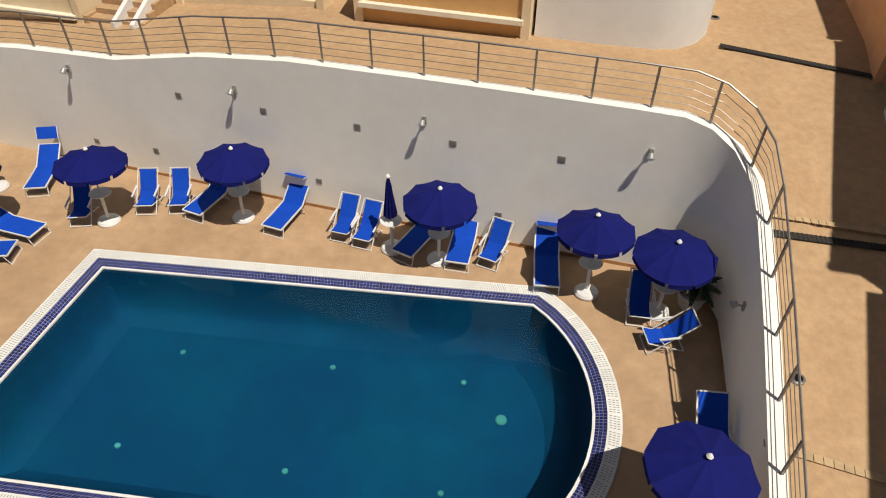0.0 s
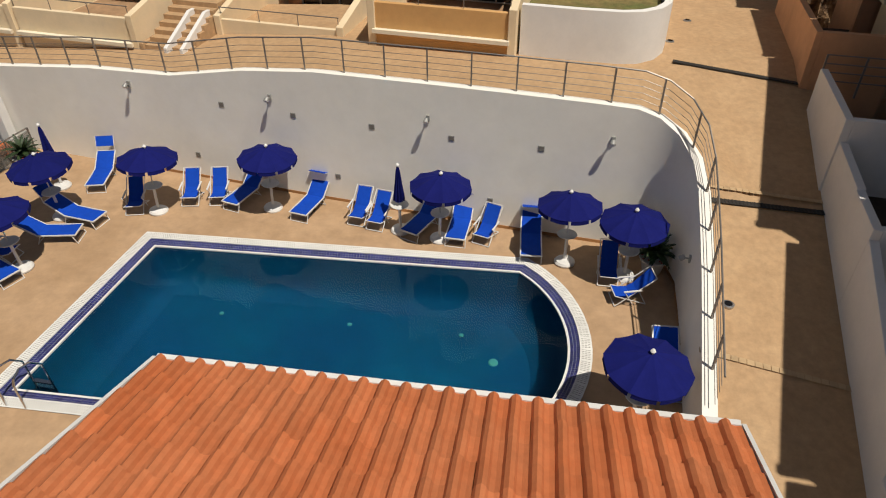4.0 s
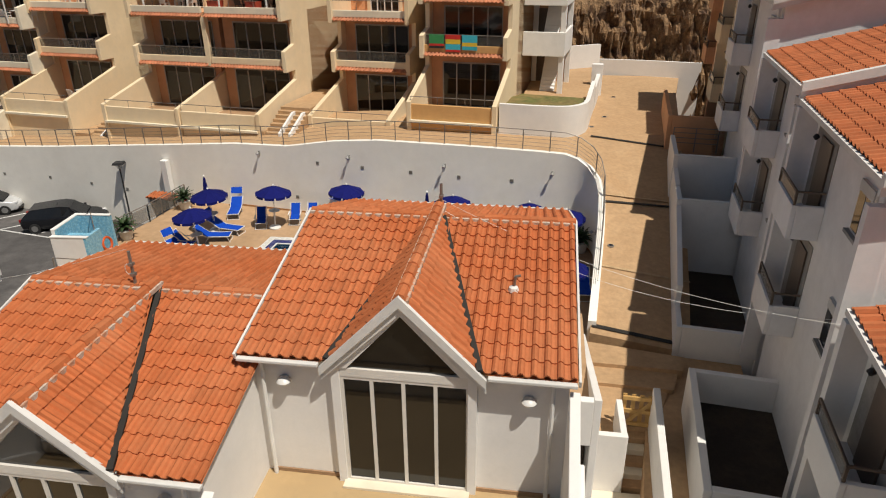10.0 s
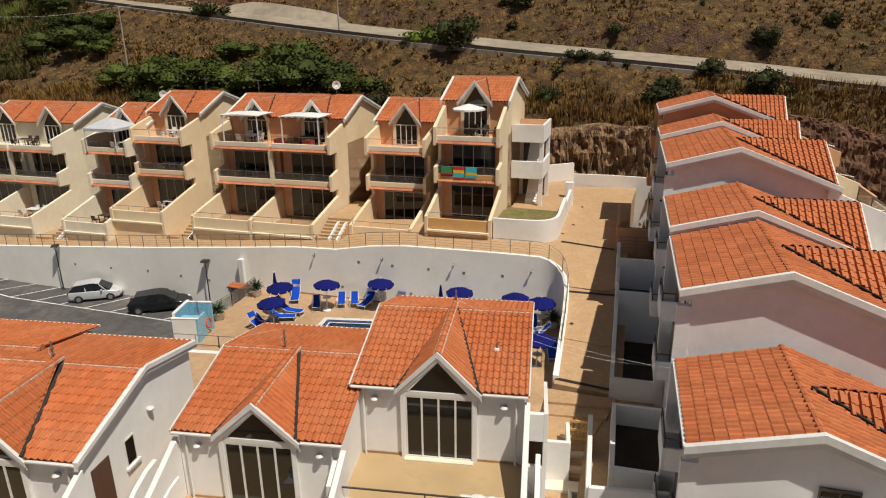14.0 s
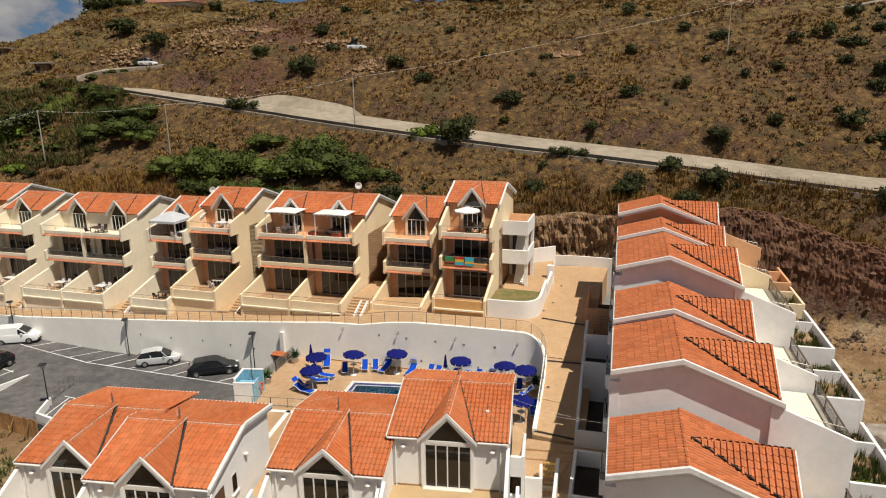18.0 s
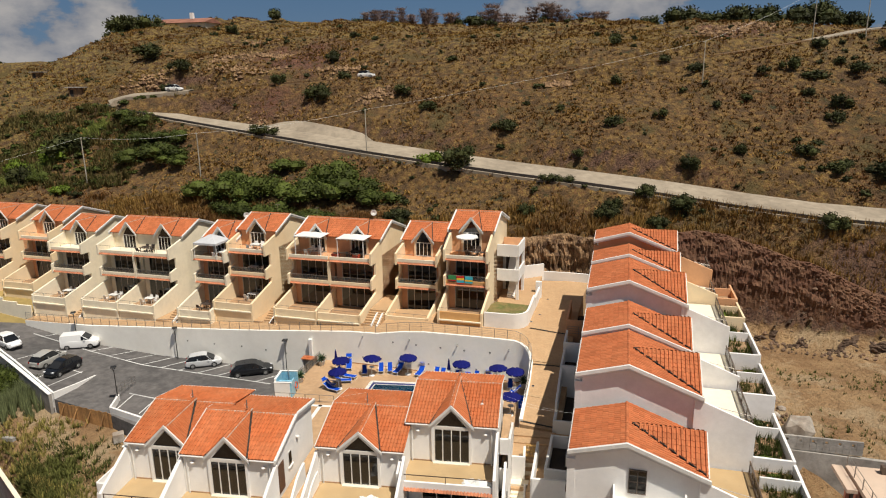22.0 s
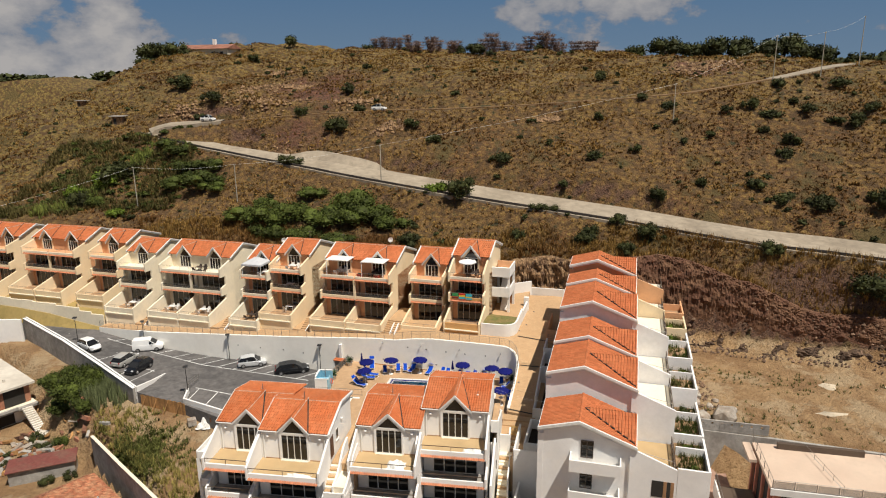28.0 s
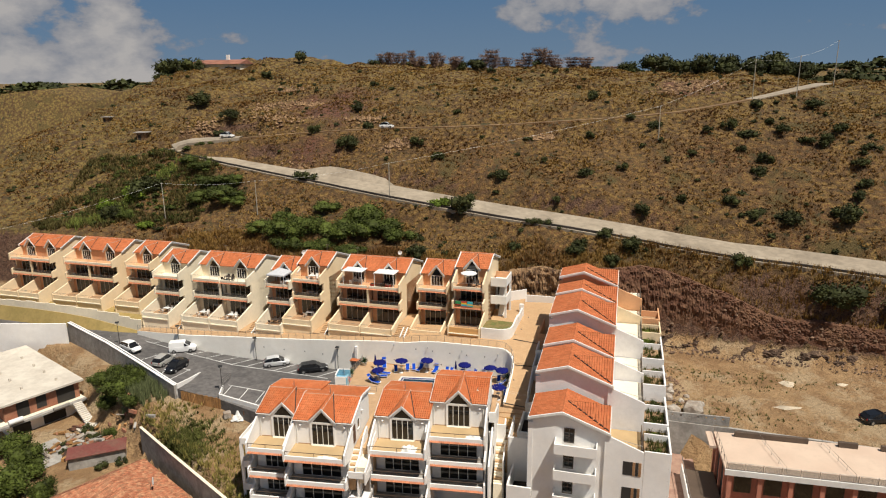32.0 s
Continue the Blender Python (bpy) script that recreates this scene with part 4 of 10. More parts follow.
        part("ledge", Geo().box(a + 0.13, b - 0.13, -ground_depth - 0.22, -ground_depth - 0.024, zg - 0.55, zg - 0.42), PALE, h, "projecting ledge")
        balcony_rail(h, a + 0.13, b - 0.13, -ground_depth + 0.07, zg + 0.42, 0.4)
    for i in range(units + 1):
        full = i in (0, units)
        x = w * i - (0.14 if i else 0.0)
        d = depth + 0.22
        if full:
            prof = [(0.3, base - 1.0), (0.3, ze - 0.3), (-0.35, ze - 0.35), (-d, zt + 1.0), (-d, zt - 0.38), (-1.75, zt - 0.38), (-1.75, zm + 1.15), (-d, zm + 0.85), (-d, zm - 0.38), (-1.9, zm - 0.38), (-1.9, zm - 0.95), (-ground_depth - 0.1, zg + 0.55), (-ground_depth - 0.1, base - 1.0)]
        else:
            prof = [(0.3, base - 1.0), (0.3, zm - 0.25), (-1.9, zm - 0.95), (-ground_depth - 0.1, zg + 0.55), (-ground_depth - 0.1, base - 1.0)]
            part("pier", Geo().box(x - 0.08, x + 0.22, -depth - 0.03, -depth + 0.3, zm - 0.2, zt - 0.25), wall_mat, h)
        part("party_wall", Geo().side(prof, x - 0.06, x + 0.2), wall_mat, h, "stepped rendered party wall", bevel=0.02)
    return h


def row_frame(x, y, rot):
    return pose(x, y, 0, 0, 0, rot)


# upper row: left end of the facade from each block's gable middles
NROT = -16.5
nx_, ny_ = math.cos(radians(NROT)), math.sin(radians(NROT))


def block(first, units, w, **k):
    """first: place of the first (western) gable apex."""
    x, y = first
    m = row_frame(x - nx_ * w / 2 + 0.3 * ny_, y - ny_ * w / 2 - 0.3 * nx_ + 0.35, NROT)
    BLOCKS.append((m, w * units, k))
    return terrace_house("terraced_house", m, units, w, **k)


BLOCKS = []


block((1.54, 22.9), 1, 4.9, z_apex=14.9, floors=(10.85, 8.0, 5.15), base=3.8, wall_mat=CREAM, in_mat=PEACH, front_mat=ORANGE, ground_depth=5.4, label="tall cream and ochre terraced house with a tiled roof")
block((-3.95, 26.3), 1, 5.0, z_apex=12.95, floors=(9.55, 6.65, 3.9), base=3.0, wall_mat=CREAM, in_mat=PEACH, label="cream terraced house with stepped terraces")
block((-16.7, 28.3), 2, 5.35, z_apex=13.25, floors=(9.75, 6.8, 4.2), base=3.0, wall_mat=CREAM, in_mat=PEACH, label="cream double house with white terrace awnings")
block((-24.7, 31.3), 1, 5.2, z_apex=13.3, floors=(9.8, 6.9, 4.1), base=2.4, wall_mat=CREAM, in_mat=PEACH, label="cream terraced house with stepped terraces")
block((-29.6, 32.0), 1, 4.6, z_apex=12.2, floors=(8.8, 5.9, 3.0), base=2.0, wall_mat=PALE, in_mat=PEACH, label="pale terraced house with a grey parasol on its terrace")
block((-43.0, 36.2), 2, 5.45, z_apex=12.1, floors=(8.6, 5.7, 2.9), base=1.2, wall_mat=PALE, in_mat=PALE, label="pale cream double house with stepped terraces")
block((-50.9, 38.9), 1, 5.4, z_apex=11.9, floors=(8.4, 5.5, 2.7), base=0.8, wall_mat=PALE, in_mat=PALE, label="pale cream terraced house with stepped terraces")
block((-58.3, 44.5), 1, 5.4, z_apex=12.2, floors=(8.7, 5.8, 3.0), base=0.5, wall_mat=CREAM, in_mat=PEACH, label="cream terraced house with stepped terraces")
block((-71.5, 47.9), 2, 5.6, z_apex=12.3, floors=(8.8, 5.9, 3.1), base=0.5, wall_mat=CREAM, in_mat=PEACH, label="cream double house with stepped terraces")
block((-84.2, 51.3), 2, 5.0, z_apex=12.3, floors=(8.8, 5.9, 3.1), base=0.5, wall_mat=CREAM, in_mat=PEACH, label="cream double house at the far end of the row")

# ---- lower row of white houses ----
TERRACE = mat("tan_terrace_tile", (0.46, 0.325, 0.17), 0.75, 0.1, 1.6, second=(0.41, 0.285, 0.145), second_scale=0.8, bump=0.2, bump_scale=10)


def white_house(m, w, z_eave, floors, label, singles=0, depth=3.0, base=-7.0, tile_size=(0.24, 0.39), wide_verge=False, verges=(-0.04,), rise=1.3, peak=1.62, ridge=4.55, back=8.2, z_back=None, wf=None):
    h = thing("terraced_house", m, label, "house", "white houses below the pool")
    zr = z_eave + rise
    wf = wf or w
    z_back = z_back or z_eave - 0.08
    c, half = w / 2, 1.42
    body = [(0.2, base), (back - 0.3, base), (back - 0.3, z_back - 0.12), (ridge, zr - 0.12), (0.2, z_eave - 0.12)]
    part("side_wall", Geo().side(body, 0.12, 0.32), WHITE, h)
    part("side_wall", Geo().side(body, w - 0.32, w - 0.12), WHITE, h)
    part("wall", Geo().box(0.32, w - 0.32, 0.2, 0.4, floors[0], z_eave - 0.12).box(0.32, w - 0.32, back - 0.5, back - 0.3, base, z_back - 0.12).box(0.32, w - 0.32, 0.66, 1.0, base, floors[0] - 0.3), WHITE, h, "white rendered wall")
    roof_pair(h, 0.0, w, 0.0, z_eave, ridge, zr, back, z_back, tile_size[0], tile_size[1], [c], half, z_eave + peak, y_gable=0.02, singles=singles, prof=PROFILE, material=TILE)
    verge = [(-0.05, z_eave), (ridge, zr + 0.03), (back + 0.05, z_back)]
    if wide_verge:
        end_barge(h, w + 0.02, verge)
    for x in verges:
        for (y0, z0), (y1, z1) in zip(verge, verge[1:]):
            part("verge", Geo().beam((x, y0, z0 + 0.045), (x, y1, z1 + 0.045), 0.045, 0.14), BARGE, h, "thin white verge")
    zt = floors[0]
    for a, b in ((0.0, c - half - 0.2), (c + half + 0.2, w)):
        part("gutter", Geo().box(a, b, -0.09, 0.04, z_eave - 0.10, z_eave - 0.02), BARGE, h, "white gutter", bevel=0.02)
    # the glazed front under the gable
    part("gable_front", Geo().front([(c - half, zt), (c - 1.25, zt), (c - 1.25, z_eave - 0.15), (c - 1.1, z_eave - 0.15), (c, z_eave + peak - 0.35), (c + 1.1, z_eave - 0.15), (c + 1.25, z_eave - 0.15), (c + 1.25, zt), (c + half, zt), (c + half, z_eave - 0.2), (c, z_eave + peak - 0.07), (c - half, z_eave - 0.2)], 0.05, 0.198), WHITE, h, "white gable front")
    part("lintel", Geo().box(c - 1.25, c + 1.25, 0.07, 0.18, z_eave - 0.35, z_eave - 0.16), FRAMEW, h)
    part("gable_window", Geo().front([(c - 1.1, z_eave - 0.15), (c + 1.1, z_eave - 0.15), (c, z_eave + peak - 0.37)], 0.12, 0.15), GLASS, h, "dark triangular gable window")
    sliding_door(h, c - 1.25, c + 1.25, 0.13, zt + 0.06, z_eave - 0.35, 4)
    part("threshold", Geo().box(c - 1.3, c + 1.3, -0.15, 0.19, zt + 0.004, zt + 0.06), PALE, h)
    for x in (0.85, w - 0.85):
        lamp = part("wall_lamp", Geo().lathe([(0.02, -0.09), (0.11, -0.07), (0.15, 0.0), (0.11, 0.06), (0.03, 0.09)], 12, (x, 0.1, z_eave - 0.6)), ALU, h, "round metal bulkhead lamp", smooth=True)
    for x in (0.42, w - 0.42):
        part("downpipe", Geo().rod((x, 0.1, z_eave - 0.12), (x, 0.1, zt), 0.045, n=8), BARGE, h, "white downpipe", smooth=True)
    part("skirting", Geo().box(0.33, c - half - 0.01, 0.16, 0.198, zt, zt + 0.09), FLOORTILE, h)
    part("skirting", Geo().box(c + half + 0.01, w - 0.33, 0.16, 0.198, zt, zt + 0.09), FLOORTILE, h)
    for z in floors:
        part("terrace" if z == zt else "balcony", Geo().box(0.13, wf - 0.13, -depth, 0.65, z - 0.22, z), TERRACE if z == zt else CONCRETE, h, "tan tiled terrace floor" if z == zt else "balcony slab")
        part("parapet", Geo().box(0.13, wf - 0.13, -depth - 0.02, -depth + 0.14, z - 0.26, z + 0.36), WHITE, h, "low white parapet", bevel=0.02)
        tile_band(h, 0.1, wf - 0.1, -depth - 0.02, z - 0.04)
        g = Geo().beam((0.1, -depth + 0.06, z + 0.86), (wf - 0.1, -depth + 0.06, z + 0.86), 0.05, 0.05)
        for k in range(3):
            x = 0.14 + (wf - 0.28) * k / 2
            g.box(x - 0.02, x + 0.02, -depth + 0.04, -depth + 0.08, z + 0.36, z + 0.82)
        part("balcony_rail", g, FRAMED, h, "dark metal rail")
    for z in floors[1:]:
        part("front_wall", Geo().box(0.33, wf - 0.33, -1.2, -0.02, z, z + 2.7), WHITE, h, "white wall behind the balcony")
        sliding_door(h, 1.3, wf - (1.0 if wf == w else 0.2), -1.26, z + 0.05, z + 2.3, 4)
    d = depth + 0.12
    prof = [(0.19, base), (0.19, z_eave - 0.35), (0.05, z_eave - 0.4), (-d, zt + 0.95), (-d, zt - 0.32)]
    for z in floors[1:]:
        prof += [(-1.7, z + 2.35), (-1.7, z + 1.2), (-d, z + 0.75), (-d, z - 0.32)]
    prof += [(-d, base)]
    for x in (-0.08, wf - 0.12):
        part("party_wall", Geo().side(prof, x, x + 0.2), WHITE, h, "white party wall with a sloping top", bevel=0.02)
    return h


SROT = -8.8
CM, BM, AM, AM2 = pose(-4.64, -6.81, 0, 0, 0, SROT), pose(-10.80, -8.30, 0, 0, 0, SROT), pose(-19.78, -9.27, 0, 0, 0, SROT), pose(-24.25, -7.55, 0, 0, 0, SROT)
white_house(CM, 6.5, 6.42, (3.4, 0.45, -2.5), "white terraced house with an orange tiled roof and glazed gable", singles=290, verges=(-0.04, 6.54), rise=1.08, peak=1.43, ridge=4.85, back=8.5, z_back=6.35)
white_house(BM, 6.2, 5.52, (2.65, -0.3, -3.25), "white terraced house with an orange tiled roof and glazed gable", singles=290, rise=1.08, peak=1.26, ridge=4.45, back=8.15, z_back=5.82)
white_house(AM, 6.75, 5.66, (2.7, -0.25, -3.2), "white terraced house beside the outside stairs", wide_verge=True, rise=1.18, peak=1.45, ridge=4.2, back=7.75, z_back=6.16)
white_house(AM2, 6.3, 5.62, (2.7, -0.25, -3.2), "white terraced house at the end of the row", rise=1.18, peak=1.42, ridge=4.3, back=7.75, z_back=6.1, wf=4.35)

# ---- stepped row beside the lane ----
RM = pose(9.40, -12.38, 0, 0, 0, -15.2)


STEPPED = [(-0.3, 5.35, 7.95, WHITE, "white", -7.0), (5.45, 12.3, 10.60, LILAC, "white", -4.0), (12.5, 18.6, 10.90, LILAC, "white", -3.0), (18.7, 26.6, 12.62, LILAC, "white", -1.0), (26.8, 31.5, 12.85, CREAM, "cream", 0.0), (31.6, 36.6, 13.95, PEACH, "peach", 1.0)]


def slope_house(s0, s1, zr, wall_mat, label, base, gable_wall):
    """A house whose ridge runs along the lane; the local x axis points away from the lane."""
    h = thing("stepped_house", RM, label, "house", "stepped houses along the lane")
    zw, ze = zr - 0.945, zr - 1.85
    part("wall", Geo().front([(-3.1, base), (4.5, base), (4.5, ze + 0.0), (0.0, zr - 0.2), (-3.1, zw - 0.0)], s0 + 0.25, s1 - 0.05), wall_mat, h, gable_wall)
    roof = part("roof", Geo().add([(-3.5, s0, zw), (-3.5, s1, zw), (0, s1, zr), (0, s0, zr), (4.9, s0, ze), (4.9, s1, ze)], [(0, 3, 2, 1), (3, 4, 5, 2)]), TILEFAR, h, "terracotta tiled roof")
    L = s1 - s0
    tiled(roof, slope_frame((-3.5, s1, zw + 0.01), (0, -1, 0), (3.5, 0, zr - zw)), [(0, 0), (L, 0), (L, math.hypot(3.5, zr - zw)), (0, math.hypot(3.5, zr - zw))], 0.27, 0.40)
    el = math.hypot(4.9, zr - ze)
    tiled(roof, slope_frame((4.9, s0, ze + 0.01), (0, 1, 0), (-4.9, 0, zr - ze)), [(0, 0), (L, 0), (L, el), (0, el)], 0.27, 0.40)
    # a cross gable towards the garden, its ridge just under the main one
    sc = (s0 + s1) / 2
    a, b = Vector((0.35, sc, zr - 0.06)), Vector((4.86, sc, zr - 0.12))
    for end in (s0 + 0.35, s1 - 0.3):
        c = Vector((4.88, end, ze + 0.06))
        near = end < sc
        part("cross_gable", Geo().add([a, c, b], [(0, 1, 2) if near else (0, 2, 1)]), TILEFAR, roof)
        fm = slope_frame(c - Vector((4.6, 0, 0)) if near else c, (1 if near else -1, 0, 0), (0, sc - end, a.z - c.z))
        inv = fm.inverted()
        pts = [tuple((inv @ p).to_2d()) for p in (a, c, b)]
        tiled(roof, fm @ Matrix.Translation((0, 0, 0.05)), pts, 0.29, 0.36, prof=STEEP_PROFILE)
        part("valley_flashing", Geo().beam(a + Vector((0, 0, 0.14)), c + Vector((0, 0, 0.17)), 0.09, 0.12), DARK, roof, "dark open valley")
    part("gable_end", Geo().side([(s0 + 0.35, ze), (s1 - 0.3, ze), (sc, zr - 0.16)], 4.72, 4.8), wall_mat, h, "rendered cross gable end")
    for y0, z0 in ((s0 + 0.2, ze - 0.02), (s1 - 0.15, ze - 0.02)):
        part("bargeboard", Geo().beam((4.9, y0, z0 + 0.08), (4.9, sc, zr - 0.02), 0.10, 0.26), BARGE, h, "white bargeboard of the cross gable")
    caps = Geo()
    n = int(L / 0.42)
    for i in range(n):
        caps.rod((0, s0 + L * (i + 1.06) / n, zr + 0.005), (0, s0 + L * i / n, zr + 0.02), 0.11, 0.125, 8)
    for i in range(10):
        caps.rod((0.35 + 4.5 * (i + 1.06) / 10, sc, zr - 0.1), (0.35 + 4.5 * i / 10, sc, zr - 0.07), 0.10, 0.115, 8)
    tagged(part("ridge_cap", caps, TILEFAR, roof), kind="stuff")
    for y in (s0 - 0.06,):
        for (x0, z0), (x1, z1) in (((-3.6, zw), (0, zr + 0.04)), ((0, zr + 0.04), (5.0, ze))):
            g = Geo().add([(x, y + p, z + q) for x, z in ((x0, z0), (x1, z1)) for p, q in ((-0.12, -0.10), (-0.12, 0.15), (0.06, 0.15), (0.06, -0.30), (-0.06, -0.30), (-0.06, -0.10))],
                  [(0, 1, 7, 6), (1, 2, 8, 7), (2, 3, 9, 8), (3, 4, 10, 9), (4, 5, 11, 10), (5, 0, 6, 11), (0, 5, 4, 3, 2, 1), (6, 7, 8, 9, 10, 11)])
            part("bargeboard", g, BARGE, h, "white stepped bargeboard of the gable end")
    part("gutter", Geo().box(-3.6, -3.46, s0, s1, zw - 0.12, zw + 0.02), BARGE, h)
    # garden side: roof terrace between sloping side walls, walled garden beyond
    zt = zr - 4.2
    part("terrace", Geo().box(4.5, 8.3, s0 + 0.25, s1 - 0.05, base, zt), wall_mat, h, "rendered storey under the terrace")
    part("terrace_floor", Geo().box(4.52, 8.28, s0 + 0.26, s1 - 0.06, zt, zt + 0.02), TERRACE if s0 < 0 else PALE, h, "tiled terrace on the garden side")
    part("side_wall", Geo().front([(4.4, base), (8.4, base), (8.4, zt + 0.75), (4.4, zt + 2.35)], s0 + 0.02, s0 + 0.22), wall_mat, h, "white wall with a sloping top", bevel=0.02)
    r = Geo().box(8.16, 8.24, s0 + 0.3, s1 - 0.1, zt + 0.85, zt + 0.92).box(8.16, 8.24, s0 + 0.3, s1 - 0.1, zt + 0.1, zt + 0.15)
    for k in range(4):
        y = s0 + 0.35 + (L - 0.55) * k / 3
        r.box(8.17, 8.23, y - 0.03, y + 0.03, zt, zt + 0.85)
    part("terrace_rail", r, FRAMED, h, "dark rail with glass")
    part("rail_glass", Geo().box(8.195, 8.205, s0 + 0.4, s1 - 0.2, zt + 0.18, zt + 0.82), SMOKED, h, "smoked glass panel")
    part("awning_pole", Geo().rod((4.6, s0 + 1.1, zt + 1.6), (8.2, s0 + 0.9, zt + 1.0), 0.025, n=6), RAIL, h)
    zg = GARDEN[s0] - 0.75
    part("garden_bed", Geo().box(8.4, 10.85, s0 + 0.02, s1 - 0.05, base - 2, zg), SAND, h, "garden bed")
    part("garden_wall", Geo().box(10.85, 11.05, s0, s1 - 0.02, base - 2, zg + 0.75).box(8.401, 10.849, s0, s0 + 0.2, base - 2, zg + 0.72), wall_mat, h, "white garden wall", bevel=0.02)
    part("divider", Geo().box(8.401, 10.849, s0 + 0.6 * L, s0 + 0.6 * L + 0.15, zg, zg + 0.85), wall_mat, h, "low wall across the garden bed", bevel=0.02)
    return h


GARDEN = dict(zip([row[0] for row in STEPPED], (4.75, 4.9, 6.2, 6.9, 7.3, 7.6)))
for s0, s1, zr, wall_mat, word, base in STEPPED:
    slope_house(s0, s1, zr, wall_mat, word + " stepped house with an orange tiled roof", base, word + " rendered gable wall")

# ---- pool ----
def water_material():
    m = bpy.data.materials.new("pool_water")
    m.use_nodes = True
    n, l = m.node_tree.nodes, m.node_tree.links
    b = n["Principled BSDF"]
    b.inputs["Base Color"].default_value = (0.35, 0.86, 0.97, 1)
    b.inputs["Roughness"].default_value, b.inputs["IOR"].default_value, b.inputs["Transmission Weight"].default_value = 0.02, 1.28, 1.0
    t, bp, geo = n.new("ShaderNodeTexNoise"), n.new("ShaderNodeBump"), n.new("ShaderNodeNewGeometry")
    t.inputs["Scale"].default_value, t.inputs["Detail"].default_value = 2.2, 3.0
    bp.inputs["Strength"].default_value, bp.inputs["Distance"].default_value = 0.10, 0.05
    l.new(geo.outputs["Position"], t.inputs["Vector"]), l.new(t.outputs["Fac"], bp.inputs["Height"]), l.new(bp.outputs["Normal"], b.inputs["Normal"])
    return m


WATER = water_material()
BASIN = mat("teal_pool_lining", (0.0004, 0.033, 0.080), 0.8, 0.08, 1.0, spec=0.1, second=(0.0004, 0.045, 0.090), second_scale=0.22, bump=0.1)
COPING = mat("white_pool_coping", (0.78, 0.77, 0.73), 0.7, 0.06, 3.0, second_scale=0.7, bump=0.15)
MOSAIC = mat("navy_mosaic", (0.028, 0.032, 0.16), 0.25, 0.12, 6.0, island_var=0.35, bump=0)
GROUT = mat("pale_grout", (0.26, 0.28, 0.36), 0.8, 0.08, 6.0, bump=0)

pool = thing("swimming_pool", None, "blue swimming pool with white coping and a navy mosaic edge", "swimming pool")
c0 = offset(POOL, 0.0)
c1, c2, c3 = offset(POOL, 0.30), offset(POOL, 0.54), offset(POOL, 0.60)
g = Geo()
ring(offset(POOL, -0.005), c1, 0.025, g, 0.05)
part("coping", g, COPING, pool, "white coping")
slots = Geo()
for row_d in (0.07, 0.15, 0.23):
    loop = offset(POOL, row_d)
    for i in range(len(loop)):
        a, b = Vector(loop[i]), Vector(loop[(i + 1) % len(loop)])
        d = (b - a).normalized()
        for k in range(int((b - a).length / 0.06)):
            p = a + d * (0.03 + 0.06 * k)
            q = Vector((-d.y, d.x)) * 0.028
            u = d * 0.009
            slots.add([(*(p - q - u), 0.0275), (*(p - q + u), 0.0275), (*(p + q + u), 0.0275), (*(p + q - u), 0.0275)], [(0, 1, 2, 3)])
tagged(part("overflow_grating", slots, CONCRETE, pool, "rows of narrow grey slots in the overflow grating"), kind="stuff")
g = Geo()
nn = len(c1)
g.add([(*p, -0.006) for p in c1] + [(*p, -0.07) for p in c2], [(i, (i + 1) % nn, nn + (i + 1) % nn, nn + i) for i in range(nn)])
part("mosaic_bed", g, GROUT, pool)
g = Geo()
for i in range(nn):
    a, b, c, d = Vector(c1[i]), Vector(c1[(i + 1) % nn]), Vector(c2[i]), Vector(c2[(i + 1) % nn])
    k = max(1, round((b - a).length / 0.085))
    for j in range(k):
        for r in range(3):
            quad = []
            for u, v in ((j + 0.06, r + 0.06), (j + 0.94, r + 0.06), (j + 0.94, r + 0.94), (j + 0.06, r + 0.94)):
                s, t = u / k, v / 3
                p = (a + (b - a) * s) * (1 - t) + (c + (d - c) * s) * t
                quad.append((p.x, p.y, -0.002 - 0.064 * t))
            g.add(quad, [(0, 1, 2, 3)])
tagged(part("mosaic_tiles", g, MOSAIC, pool, "glossy navy mosaic"), kind="stuff")
g = Geo()
ring(c2, c3, -0.055, g, 0.06)
part("inner_lip", g, COPING, pool, "thin white lip")
g = Geo()
for d, z in ((0.6, -0.1), (0.66, -0.7), (0.76, -1.2), (0.92, -1.55), (1.15, -1.78), (1.45, -1.95)):
    g.v += [(*p, z) for p in offset(POOL, d)]
g.f = [(k * nn + i, k * nn + (i + 1) % nn, k * nn + nn + (i + 1) % nn, k * nn + nn + i) for k in range(5) for i in range(nn)]
part("basin", g, BASIN, pool, "teal pool basin", smooth=True)
part("basin_floor", Geo().prism([p for p in offset(POOL, 1.25)], -2.2, -1.962), BASIN, pool, "teal pool floor")
water = part("water", Geo().add([(-3.2, 8.8, -0.12)] + [(*p, -0.12) for p in offset(POOL, 0.595)], [(0, 1 + i, 1 + (i + 1) % nn) for i in range(nn)]), WATER, pool, "clear water")
water.visible_shadow = False
LAMPW = mat("pale_pool_lamp", (0.05, 0.20, 0.165), 0.6, 0.03, 6.0, bump=0)
for x, y, r in ((-5.1, 12.55, 0.13), (-1.55, 12.02, 0.13), (-6.6, 10.85, 0.07), (-2.75, 10.4, 0.07), (0.5, 9.95, 0.07), (1.35, 8.9, 0.14), (-7.3, 8.2, 0.07), (-3.45, 7.6, 0.07), (-0.05, 7.1, 0.07)):
    wall_side = y > 12
    part("underwater_lamp", Geo().lathe([(r, 0), (r, 0.04), (r * 0.8, 0.06)], 12), LAMPW, pool, "pale round underwater lamp", m=pose(x, y, -0.75 if wall_side else -1.98, 90 if wall_side else 0, 0, -7))

